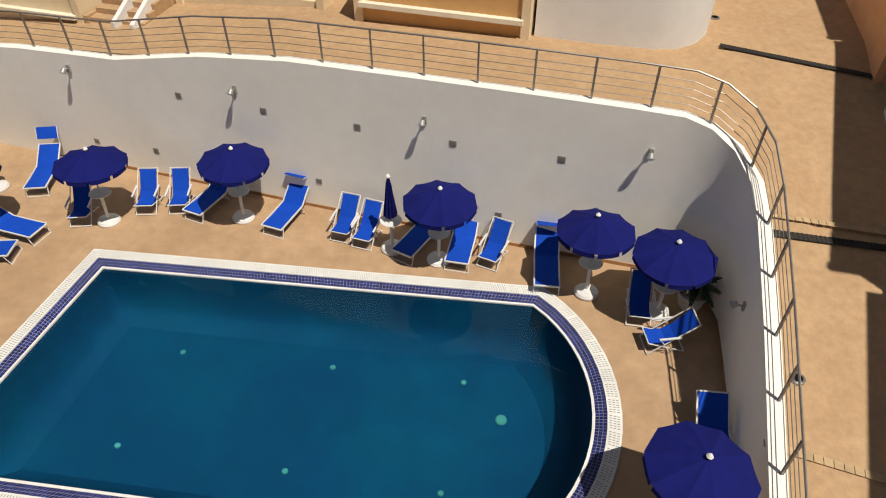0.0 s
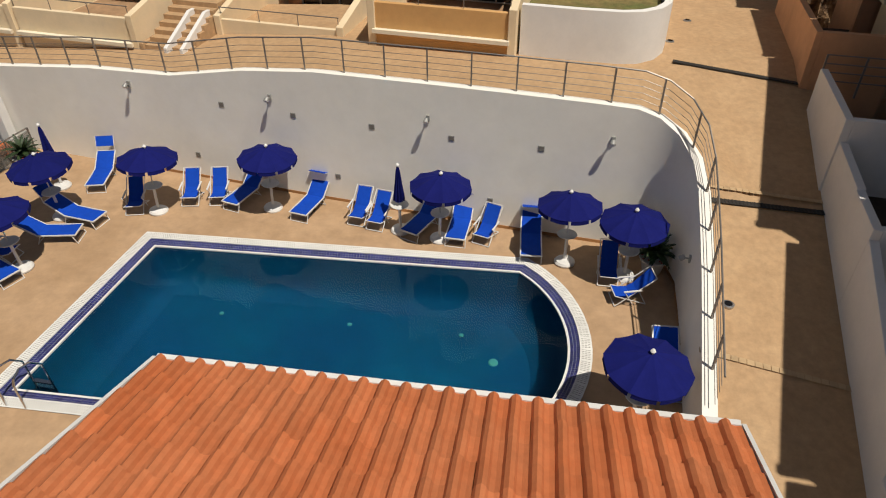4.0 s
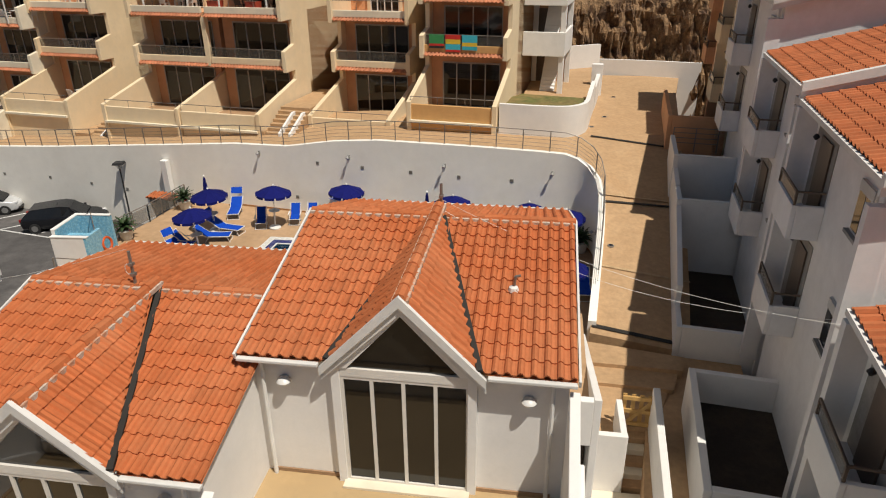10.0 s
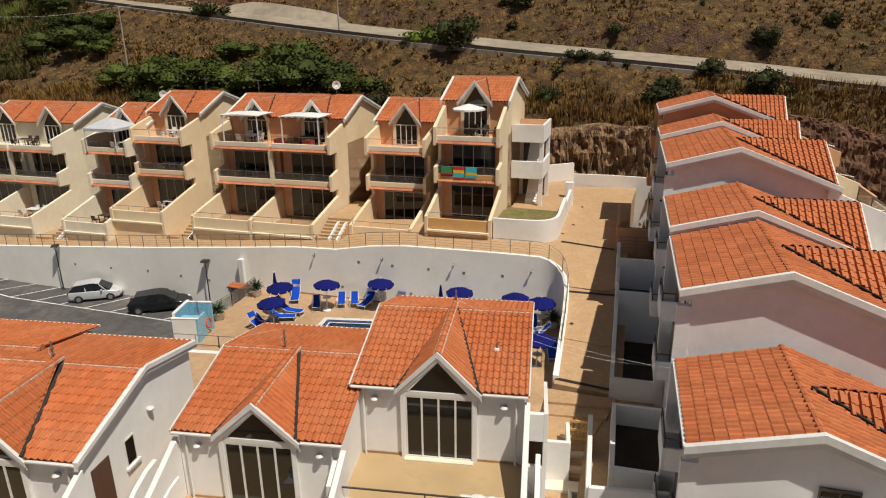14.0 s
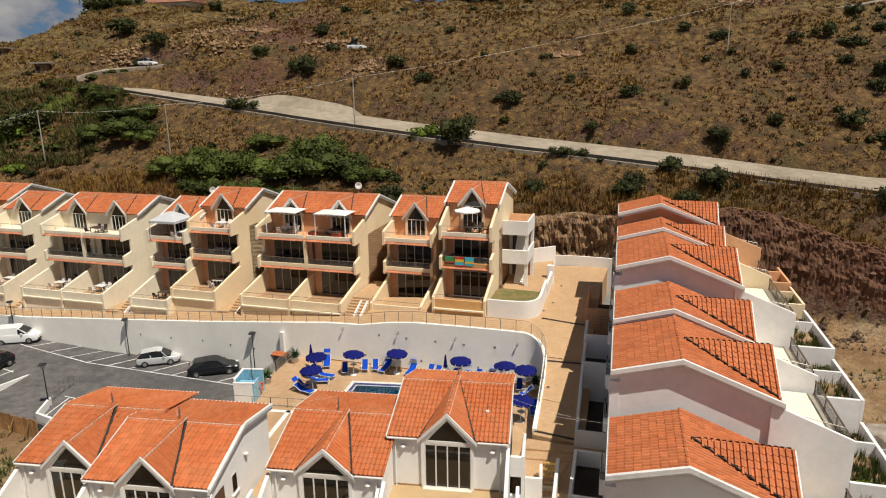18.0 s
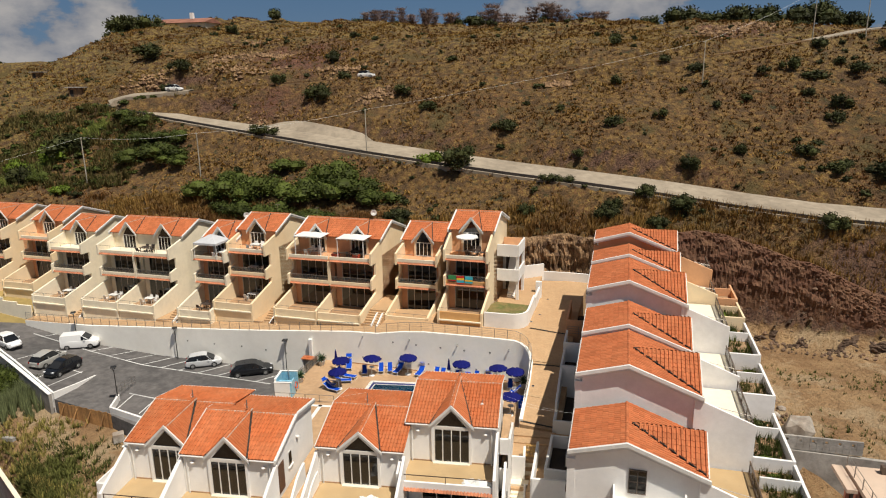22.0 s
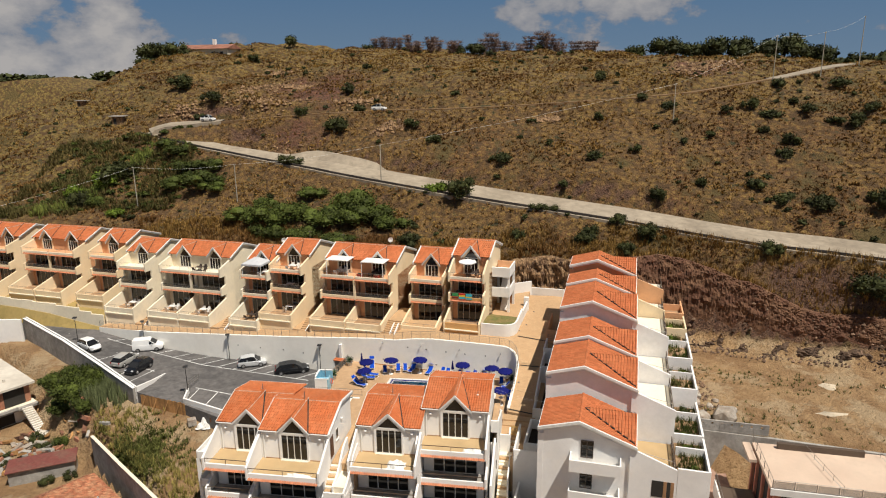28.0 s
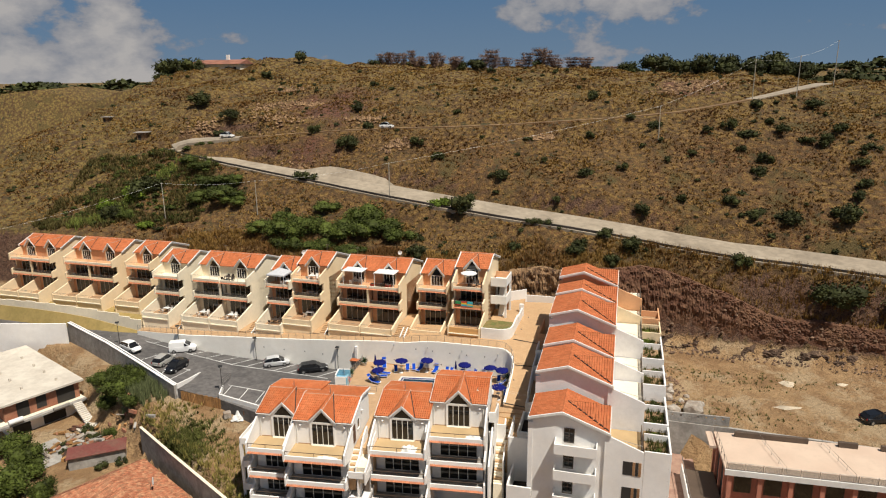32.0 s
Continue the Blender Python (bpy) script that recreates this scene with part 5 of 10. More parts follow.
# ladder at the shallow corner
ladder = thing("pool_ladder", pose(-9.75, 6.75, 0, 0, 0, -10), "chrome pool ladder with two curved rails", "ladder")
CHROME = mat("chrome", (0.6, 0.6, 0.6), 0.15, 0.02, 6.0, metal=1.0, bump=0)
for x in (-0.25, 0.25):
    g = Geo()
    pts = [Vector((x, -0.5, 0.0)), Vector((x, -0.5, 0.75)), Vector((x, -0.42, 0.92)), Vector((x, -0.2, 1.0)), Vector((x, 0.1, 0.9)), Vector((x, 0.35, 0.6)), Vector((x, 0.4, -0.6))]
    for a, b in zip(pts, pts[1:]):
        g.rod(a, b, 0.025, n=8)
    part("rail", g, CHROME, ladder, smooth=True)
for z in (-0.1, -0.35):
    part("tread", Geo().box(-0.25, 0.25, 0.34, 0.44, z - 0.02, z + 0.02), CHROME, ladder)

# ---- wall fittings ----
def wall_at(x):
    """The pool wall's face at x, and its direction."""
    for a, b in zip(WALL, WALL[1:]):
        if a[0] <= x <= b[0]:
            f = (x - a[0]) / (b[0] - a[0])
            return a[1] + f * (b[1] - a[1]), math.degrees(math.atan2(b[1] - a[1], b[0] - a[0])), a[2] + f * (b[2] - a[2])


PLINTH = mat("terracotta_skirting", (0.42, 0.21, 0.08), 0.7, 0.1, 4.0, bump=0.1)
g = Geo()
for a, b in zip(WALL[5:], WALL[6:19]):
    da = (Vector(b[:2]) - Vector(a[:2])).normalized()
    nr = Vector((da.y, -da.x)) * 0.02
    g.add([(a[0], a[1], 0.0), (b[0], b[1], 0.0), (b[0] + nr.x, b[1] + nr.y, 0.0), (a[0] + nr.x, a[1] + nr.y, 0.0), (a[0], a[1], 0.10), (b[0], b[1], 0.10), (b[0] + nr.x, b[1] + nr.y, 0.10), (a[0] + nr.x, a[1] + nr.y, 0.10)], [(4, 7, 6, 5), (3, 2, 6, 7)])
solo("skirting", g, PLINTH, "terracotta skirting strip at the foot of the pool wall", "skirting", kind="structure")

LAMPGREY = mat("grey_lamp_metal", (0.42, 0.42, 0.40), 0.4, 0.06, 8.0, metal=0.5, bump=0)
lamp0 = None
for x, z in ((-10.5, 3.25), (-5.42, 3.45), (-0.44, 3.45), (4.70, 3.50)):
    y, a, _ = wall_at(x)
    m = pose(x, y, z, 0, 0, a)
    if lamp0:
        copy_thing(lamp0, m)
        continue
    lamp0 = thing("wall_floodlight", m, "small grey metal floodlight fixed to the pool wall", "wall lamp", "floodlights on the pool wall")
    part("bracket", Geo().box(-0.05, 0.05, -0.06, 0.0, -0.1, 0.1).rod((0, -0.03, 0), (0, -0.20, 0.02), 0.02, n=8), LAMPGREY, lamp0)
    part("head", Geo().rod((0, -0.17, 0.05), (0, -0.27, -0.03), 0.06, 0.085, 12), LAMPGREY, lamp0, "round lamp head", smooth=True)
    part("lens", Geo().rod((0, -0.268, -0.028), (0, -0.278, -0.036), 0.072, 0.072, 12), PLASTIC, lamp0)
m = pose(6.28, 9.5, 1.75, 0, 0, -104)
copy_thing(lamp0, m)
BOXGREY = mat("grey_box_cover", (0.22, 0.20, 0.17), 0.6, 0.1, 8.0, bump=0)
plate0 = None
for x, z in ((-7.2, 2.95), (-4.73, 2.93), (-2.18, 2.92), (0.25, 2.9), (2.82, 2.95), (-8.53, 0.9), (-3.45, 0.95), (1.45, 0.95), (-10.55, 0.84), (-19.5, 0.2), (-22.0, 0.3), (-25.0, 0.4), (-28.5, 0.3), (-32.0, 0.3)):
    y, a, _ = wall_at(x)
    m = pose(x, y, z, 0, 0, a)
    if plate0:
        copy_thing(plate0, m)
        continue
    plate0 = thing("junction_box", m, "small square grey junction box cover in the wall", "junction box", "junction boxes on the wall")
    part("rim", Geo().box(-0.09, 0.09, -0.015, 0.0, -0.085, 0.085), LAMPGREY, plate0)
    part("cover", Geo().box(-0.07, 0.07, -0.022, -0.0151, -0.065, 0.065), BOXGREY, plate0)
y, a, _ = wall_at(-9.74)
notice = thing("pool_rules_sign", pose(-9.66, y, 1.68, 0, 0, a) @ Matrix.Diagonal((0.66, 1, 0.66, 1)), "white printed notice sheet on the pool wall", "sign")
part("sheet", Geo().box(-0.28, 0.28, -0.012, 0.0, -0.4, 0.4), PLASTIC, notice)
INK = mat("faded_print", (0.30, 0.34, 0.42), 0.8, 0.05, 6.0, bump=0)
for k in range(9):
    w = (0.22, 0.14, 0.2, 0.24, 0.12, 0.22, 0.18, 0.23, 0.1)[k]
    part("text_line", Geo().box(-0.24, -0.24 + 2 * w, -0.0165, -0.0125, 0.28 - 0.075 * k, 0.31 - 0.075 * k), INK, notice)

# railing on top of the wall
rail_path = []
for a, b in zip(WALL, WALL[1:]):
    d = (Vector(b[:2]) - Vector(a[:2])).normalized()
    nr = Vector((-d.y, d.x)) * 0.2
    rail_path.append((a[0] + nr.x, a[1] + nr.y, a[2]))
railing = thing("metal_railing", None, "grey metal railing with horizontal wires on top of the pool wall", "railing")
acc, last = 1.3, None
for a, b in zip(rail_path, rail_path[1:]):
    a, b = Vector(a), Vector(b)
    for k, r in ((0.98, 0.024), (0.20, 0.009), (0.38, 0.009), (0.56, 0.009), (0.74, 0.009)):
        up = Vector((0, 0, k))
        part("top_rail" if k > 0.9 else "wire", Geo().rod(a + up, b + up, r, n=6, caps=False), RAIL, railing)
    L = (b - a).length
    s = 1.3 - acc
    while s < L:
        p = a + (b - a) * (s / L)
        part("post", Geo().box(-0.022, 0.022, -0.022, 0.022, -0.05, 0.97), RAIL, railing, m=Matrix.Translation(p))
        s += 1.3
    acc = (L - s + 1.3)

# ---- umbrellas ----
def umbrella(m, closed=False, label=""):
    u = thing("beach_umbrella", m, label or "open navy blue parasol on a white table pole and round base", "parasol", "navy parasols round the pool")
    part("base", Geo().lathe([(0.30, 0.0), (0.31, 0.05), (0.27, 0.11), (0.10, 0.14), (0.06, 0.16)], 20), PLASTIC, u, "white round base", smooth=True)
    part("lower_pole", Geo().rod((0, 0, 0.1), (0, 0, 0.98), 0.045, n=12), PLASTIC, u, smooth=True)
    part("table", Geo().lathe([(0.05, 0.93), (0.27, 0.965), (0.29, 0.98), (0.28, 1.0), (0.05, 1.0)], 20), PLASTIC, u, "round white table disc", smooth=True)
    part("upper_pole", Geo().rod((0, 0, 0.98), (0, 0, 2.36), 0.02, n=8), ALU, u)
    N = 10
    g = Geo()
    if closed:
        rows = [(0.03, 2.3), (0.07, 2.15), (0.12, 1.7), (0.17, 1.3), (0.19, 1.12)]
        n = 20
        vs = [((r * (1.0 if i % 2 else 0.62)) * math.cos(2 * math.pi * i / n), (r * (1.0 if i % 2 else 0.62)) * math.sin(2 * math.pi * i / n), z + (0.04 if i % 2 and r > 0.15 else 0)) for r, z in rows for i in range(n)]
        g.add(vs, [(k * n + i, k * n + (i + 1) % n, (k + 1) * n + (i + 1) % n, (k + 1) * n + i) for k in range(len(rows) - 1) for i in range(n)] + [tuple(range(n))])
        part("canopy", g, NAVY, u, "folded navy canopy")
    else:
        R, top, edge = 0.93, 2.30, 1.93
        rows = [0.05, 0.3, 0.6, 0.85, 1.0]
        n = N * 4
        vs = []
        for f in rows:
            for i in range(n):
                a = 2 * math.pi * i / n
                q = abs(((i / 4) % 1) - 0.5) * 2
                sag = (1 - q * q) * 0.035 * f
                r = R * f * (1 - 0.045 * (1 - q * q))
                vs.append((r * math.cos(a), r * math.sin(a), top - (top - edge) * (f ** 1.25) - sag))
        m_ = len(rows)
        fs = [(k * n + i, k * n + (i + 1) % n, (k + 1) * n + (i + 1) % n, (k + 1) * n + i) for k in range(m_ - 1) for i in range(n)] + [tuple(range(n))]
        g.add(vs, fs)
        canopy = part("canopy", g, NAVY, u, "navy canopy of ten gores")
        canopy.modifiers.new("thick", "SOLIDIFY").thickness = 0.006
        for s in range(N):
            v = Geo()
            pts = [((R - 0.005) * math.cos(a) * k, (R - 0.005) * math.sin(a) * k) for a, k in ((2 * math.pi * (s + f) / N, 1 - 0.045 * (1 - (2 * f - 1) ** 2)) for f in (0.06, 0.3, 0.5, 0.7, 0.94))]
            zt = [edge - 0.035 * (1 - (2 * f - 1) ** 2) for f in (0.06, 0.3, 0.5, 0.7, 0.94)]
            v.add([(x, y, z) for (x, y), z in zip(pts, zt)] + [(x * 1.01, y * 1.01, z - 0.11) for (x, y), z in zip(pts, zt)], [(i, i + 1, 6 + i, 5 + i) for i in range(4)])
            part("valance", v, NAVY, canopy)
            a = 2 * math.pi * s / N
            part("rib", Geo().rod((0.03 * math.cos(a), 0.03 * math.sin(a), 2.28), ((R - 0.02) * math.cos(a), (R - 0.02) * math.sin(a), edge - 0.03), 0.008, n=4), ALU, u)
    part("finial", Geo().lathe([(0.05, 2.33), (0.06, 2.36), (0.03, 2.41), (0.01, 2.42)], 10), PLASTIC, u, "white cap", smooth=True)
    return u


u0 = umbrella(pose(-9.37, 14.44, 0, -2, 3, 0))
for x, y, rx, ry, rz in ((-5.63, 14.6, 2, 3, 11), (-0.12, 12.82, 1, 1, 23), (3.56, 11.62, -4, 0, 8), (5.16, 10.96, 2, -2, 30), (4.12, 5.72, 2, 2, 17), (-12.3, 11.42, 0, -3, 5), (-12.4, 14.16, 2, -2, 26)):
    copy_thing(u0, pose(x, y, 0.004, rx, ry, rz))
uc = umbrella(pose(-1.35, 13.29, 0.004), True, "closed navy parasol on a white table pole")
copy_thing(uc, pose(-13.27, 16.03, 0.004))


# ---- loungers and deck chairs; local x runs from the foot to the head ----
def lounger(m, back=32, shade=None, label=""):
    t = thing("sun_lounger", m, label, "sun lounger", "blue sun loungers round the pool")
    w, z = 0.31, 0.33
    hinge = 1.12
    ex, ez = hinge + 0.76 * math.cos(radians(back)), z + 0.76 * math.sin(radians(back))
    for s in (-1, 1):
        part("side_rail", Geo().beam((0, s * w, z), (hinge + 0.05, s * w, z), 0.035, 0.035), ALU, t)
        part("backrest_rail", Geo().beam((hinge, s * w, z), (ex, s * w, ez), 0.035, 0.035), ALU, t)
    part("end_rail", Geo().beam((0, -w, z), (0, w, z), 0.035, 0.035, (0, 0, 1)), ALU, t)
    part("head_rail", Geo().beam((ex, -w, ez), (ex, w, ez), 0.035, 0.035), ALU, t)
    part("seat_sling", Geo().add([(0.03, -w + 0.02, z + 0.0), (hinge * 0.5, -w + 0.02, z - 0.03), (hinge, -w + 0.02, z), (0.03, w - 0.02, z), (hinge * 0.5, w - 0.02, z - 0.03), (hinge, w - 0.02, z)], [(0, 1, 4, 3), (1, 2, 5, 4)]), BLUE, t, "blue sling seat").modifiers.new("thick", "SOLIDIFY").thickness = 0.012
    part("back_sling", Geo().add([(hinge, -w + 0.02, z), (ex - 0.02, -w + 0.02, ez - 0.01), (ex - 0.02, w - 0.02, ez - 0.01), (hinge, w - 0.02, z)], [(0, 1, 2, 3)]), BLUE, t, "blue sling backrest").modifiers.new("thick", "SOLIDIFY").thickness = 0.012
    for x in (0.12, 1.05):
        leg = Geo()
        for s in (-1, 1):
            part("leg", Geo().rod((x, s * w, z - 0.02), (x - 0.12 if x < 0.5 else x + 0.16, s * w, 0.0), 0.014, n=6), ALU, t)
        part("foot_bar", Geo().rod((x - 0.12 if x < 0.5 else x + 0.16, -w, 0.014), (x - 0.12 if x < 0.5 else x + 0.16, w, 0.014), 0.014, n=6), ALU, t)
    if shade is not None:
        a = radians(shade)
        q = Vector((ex, 0, ez))
        d = Vector((math.cos(a), 0, math.sin(a))) * 0.36
        b = q + Vector((0.02, 0, 0.16))
        for s in (-1, 1):
            part("shade_arm", Geo().rod((ex, s * w, ez), (b.x, s * w, b.z), 0.012, n=6), ALU, t)
            part("shade_arm", Geo().rod((b.x, s * w, b.z), (b.x + d.x, s * w, b.z + d.z), 0.012, n=6), ALU, t)
        part("sun_shade", Geo().add([(b.x, -w, b.z), (b.x + d.x, -w, b.z + d.z), (b.x + d.x, w, b.z + d.z), (b.x, w, b.z)], [(0, 1, 2, 3)]), BLUE, t, "blue flap that shades the head").modifiers.new("thick", "SOLIDIFY").thickness = 0.012
    return t


def deck_chair(m, label=""):
    t = thing("deck_chair", m, label, "deck chair", "blue deck chairs round the pool")
    w = 0.28
    for s in (-1, 1):
        part("back_frame", Geo().rod((0.0, s * w, 0.03), (1.02, s * w, 0.92), 0.016, n=6), ALU, t)
        part("leg_frame", Geo().rod((-0.02, s * (w - 0.03), 0.36), (0.86, s * (w - 0.03), 0.03), 0.016, n=6), ALU, t)
        part("armrest", Geo().beam((0.18, s * (w + 0.03), 0.55), (0.68, s * (w + 0.03), 0.58), 0.05, 0.025), ALU, t, "white armrest")
        part("strut", Geo().rod((0.2, s * (w + 0.02), 0.54), (0.5, s * (w + 0.02), 0.06), 0.012, n=5), ALU, t)
    for x, z, b in ((0.0, 0.03, w), (1.02, 0.92, w), (-0.02, 0.36, w - 0.03), (0.86, 0.03, w - 0.03)):
        part("cross_bar", Geo().rod((x, -b, z), (x, b, z), 0.016, n=6), ALU, t)
    g = Geo()
    prof = [(-0.02, 0.36), (0.2, 0.30), (0.42, 0.30), (0.6, 0.42), (0.8, 0.66), (1.0, 0.905)]
    n = len(prof)
    g.add([(x, -w + 0.05, z) for x, z in prof] + [(x, w - 0.05, z) for x, z in prof], [(i, i + 1, n + i + 1, n + i) for i in range(n - 1)])
    part("sling", g, BLUE, t, "sagging blue sling").modifiers.new("thick", "SOLIDIFY").thickness = 0.01
    return t


flat = lounger(pose(-1.08, 12.75, 0, 0, 0, 59), 38, None, "blue sling sun lounger with a white frame under a parasol")
copy_thing(flat, pose(-11.25, 12.97, 0, 0, 0, 182))
up = lounger(pose(-4.65, 13.8, 0, 0, 0, 69), 38, 160, "blue sun lounger with its sun shade folded over")
copy_thing(up, pose(-7.0, 14.45, 0, 0, 0, 66))
copy_thing(up, pose(0.34, 12.4, 0, 0, 0, 78))
copy_thing(up, pose(2.55, 11.55, 0, 0, 0, 84))
high = lounger(pose(-11.9, 15.6, 0, 0, 0, 96), 30, 60, "blue sun lounger with its sun shade raised")
copy_thing(high, pose(-10.9, 13.68, 0, 0, 0, 162))
copy_thing(high, pose(-12.2, 10.72, 0, 0, 0, 150))
copy_thing(flat, pose(5.25, 6.35, 0, 0, 0, 84))
dc = deck_chair(pose(-8.42, 14.72, 0, 0, 0, 92), "blue sling deck chair with a white frame")
for x, y, a in ((-10.07, 14.2, 96), (-7.49, 14.75, 93), (-2.8, 13.55, 73), (-2.19, 13.27, 71), (1.12, 12.5, 63), (4.6, 10.5, 80), (4.6, 9.93, 4), (-12.7, 11.9, 172)):
    copy_thing(dc, pose(x, y, 0, 0, 0, a))


# ---- potted palms ----
POT = mat("white_clay_pot", (0.66, 0.64, 0.60), 0.7, 0.1, 4.0, bump=0.1)
LEAF = mat("dark_palm_leaf", (0.035, 0.07, 0.020), 0.55, 0.2, 4.0, island_var=0.4, bump=0)
FLOWER = mat("red_flower", (0.45, 0.04, 0.03), 0.7, 0.1, 5.0, bump=0)
SOIL = mat("potting_soil", (0.06, 0.04, 0.025), 0.95, 0.2, 8.0, bump=0.4)


def potted_palm(m):
    t = thing("potted_palm", m, "dark green cycad palm in a white scalloped pot with flowers", "potted plant", "potted palms beside the pool")
    part("pot", Geo().lathe([(0.24, 0.0), (0.27, 0.05), (0.33, 0.35), (0.40, 0.50), (0.43, 0.53), (0.40, 0.55), (0.36, 0.52)], 18), POT, t, "white pot", smooth=True)
    part("soil", Geo().lathe([(0.37, 0.49), (0.36, 0.515)], 14), SOIL, t)
    part("trunk", Geo().lathe([(0.12, 0.5), (0.15, 0.6), (0.13, 0.72), (0.05, 0.78)], 10), SOIL, t, "short shaggy trunk")
    for k in range(26):
        a = k * 2.4
        el = radians(75 - 75 * (k / 26))
        g = Geo()
        prev, L = Vector((0.04 * math.cos(a), 0.04 * math.sin(a), 0.72)), 0.62
        d = Vector((math.cos(a) * math.cos(el), math.sin(a) * math.cos(el), math.sin(el)))
        side = Vector((-math.sin(a), math.cos(a), 0))
        for s in range(6):
            nxt = prev + d * (L / 6)
            d = (d + Vector((0, 0, -0.16))).normalized()
            wdt = 0.075 * (1 - (s / 6) ** 2)
            for q in (-1, 1):
                g.add([prev, nxt, nxt + side * q * wdt * 1.4 + d * 0.05 - Vector((0, 0, 0.01)), prev + side * q * wdt * 1.4 + d * 0.05], [(0, 1, 2), (0, 2, 3)] if q > 0 else [(0, 2, 1), (0, 3, 2)])
            prev = nxt
        part("frond", g, LEAF, t)
    g = Geo()
    for k in range(24):
        a, r = random.uniform(0, 6.28), random.uniform(0.26, 0.44)
        z = 0.56 + random.uniform(-0.08, 0.08)
        g.lathe([(0.0, -0.03), (0.035, 0), (0.0, 0.03)], 5, (r * math.cos(a), r * math.sin(a), z))
    tagged(part("flowers", g, FLOWER, t, "small red flowers"), kind="stuff")
    return t


palm = potted_palm(pose(-15.05, 17.3, 0))
copy_thing(palm, pose(-16.58, 13.18, 0, 0, 0, 50))
copy_thing(palm, pose(6.0, 11.2, 0, 0, 0, 100))

# ---- car park ----
PAINT_Z = 0.006


def on_park(x, y):
    return Vector((x, y, float(park_z(x, y)) + PAINT_Z))


lines = thing("bay_markings", None, "white painted parking bay lines on the asphalt", "road marking", kind="structure")
for a, b in [((-53.6, 29.6), (-44.5, 25.55)), ((-44.5, 25.55), (-36.8, 22.3)), ((-36.8, 22.3), (-20.7, 17.0)),
             ((-52.3, 28.9), (-50.6, 30.3)), ((-47.1, 26.8), (-44.1, 28.9)), ((-44.5, 25.5), (-41.5, 27.7)), ((-41.9, 24.3), (-38.9, 26.5)), ((-39.3, 23.3), (-36.3, 25.5)), ((-36.9, 22.4), (-33.9, 24.6)), ((-34.5, 21.6), (-31.6, 23.7)),
             ((-32.1, 20.8), (-29.2, 22.9)), ((-29.7, 20.0), (-26.7, 22.2)), ((-27.3, 19.2), (-24.3, 21.4)), ((-24.9, 18.4), (-21.9, 20.6)), ((-22.5, 17.6), (-19.6, 19.7)),
             ((-49.9, 24.8), (-60.5, 31.5)), ((-51.5, 21.9), (-49.6, 24.5)), ((-46.6, 17.6), (-45.4, 21.2)), ((-44.3, 16.2), (-42.6, 20.0)), ((-47.3, 21.9), (-42.4, 19.6)),
             ((-35.2, 15.2), (-29.4, 13.0)), ((-34.9, 11.7), (-34.6, 15.0)), ((-32.2, 10.7), (-31.8, 14.0)), ((-29.6, 9.6), (-29.2, 13.0))]:
    p, q = on_park(*a), on_park(*b)
    part("bay_line", Geo().beam(p, q, 0.12, 0.004), PAINT, lines)

CARGLASS = mat("car_glass", (0.012, 0.013, 0.015), 0.06, 0.05, 2.0, bump=0)
TYRE = mat("tyre_rubber", (0.02, 0.02, 0.02), 0.85, 0.1, 6.0, bump=0)
RIM = mat("alloy_rim", (0.45, 0.45, 0.45), 0.3, 0.05, 6.0, metal=0.8, bump=0)
REDLENS = mat("red_tail_lens", (0.30, 0.01, 0.01), 0.2, 0.05, 6.0, bump=0)
CLEARLENS = mat("clear_headlamp", (0.65, 0.66, 0.68), 0.12, 0.03, 6.0, bump=0)
TRIMBLACK = mat("black_car_trim", (0.025, 0.025, 0.025), 0.5, 0.05, 6.0, bump=0)


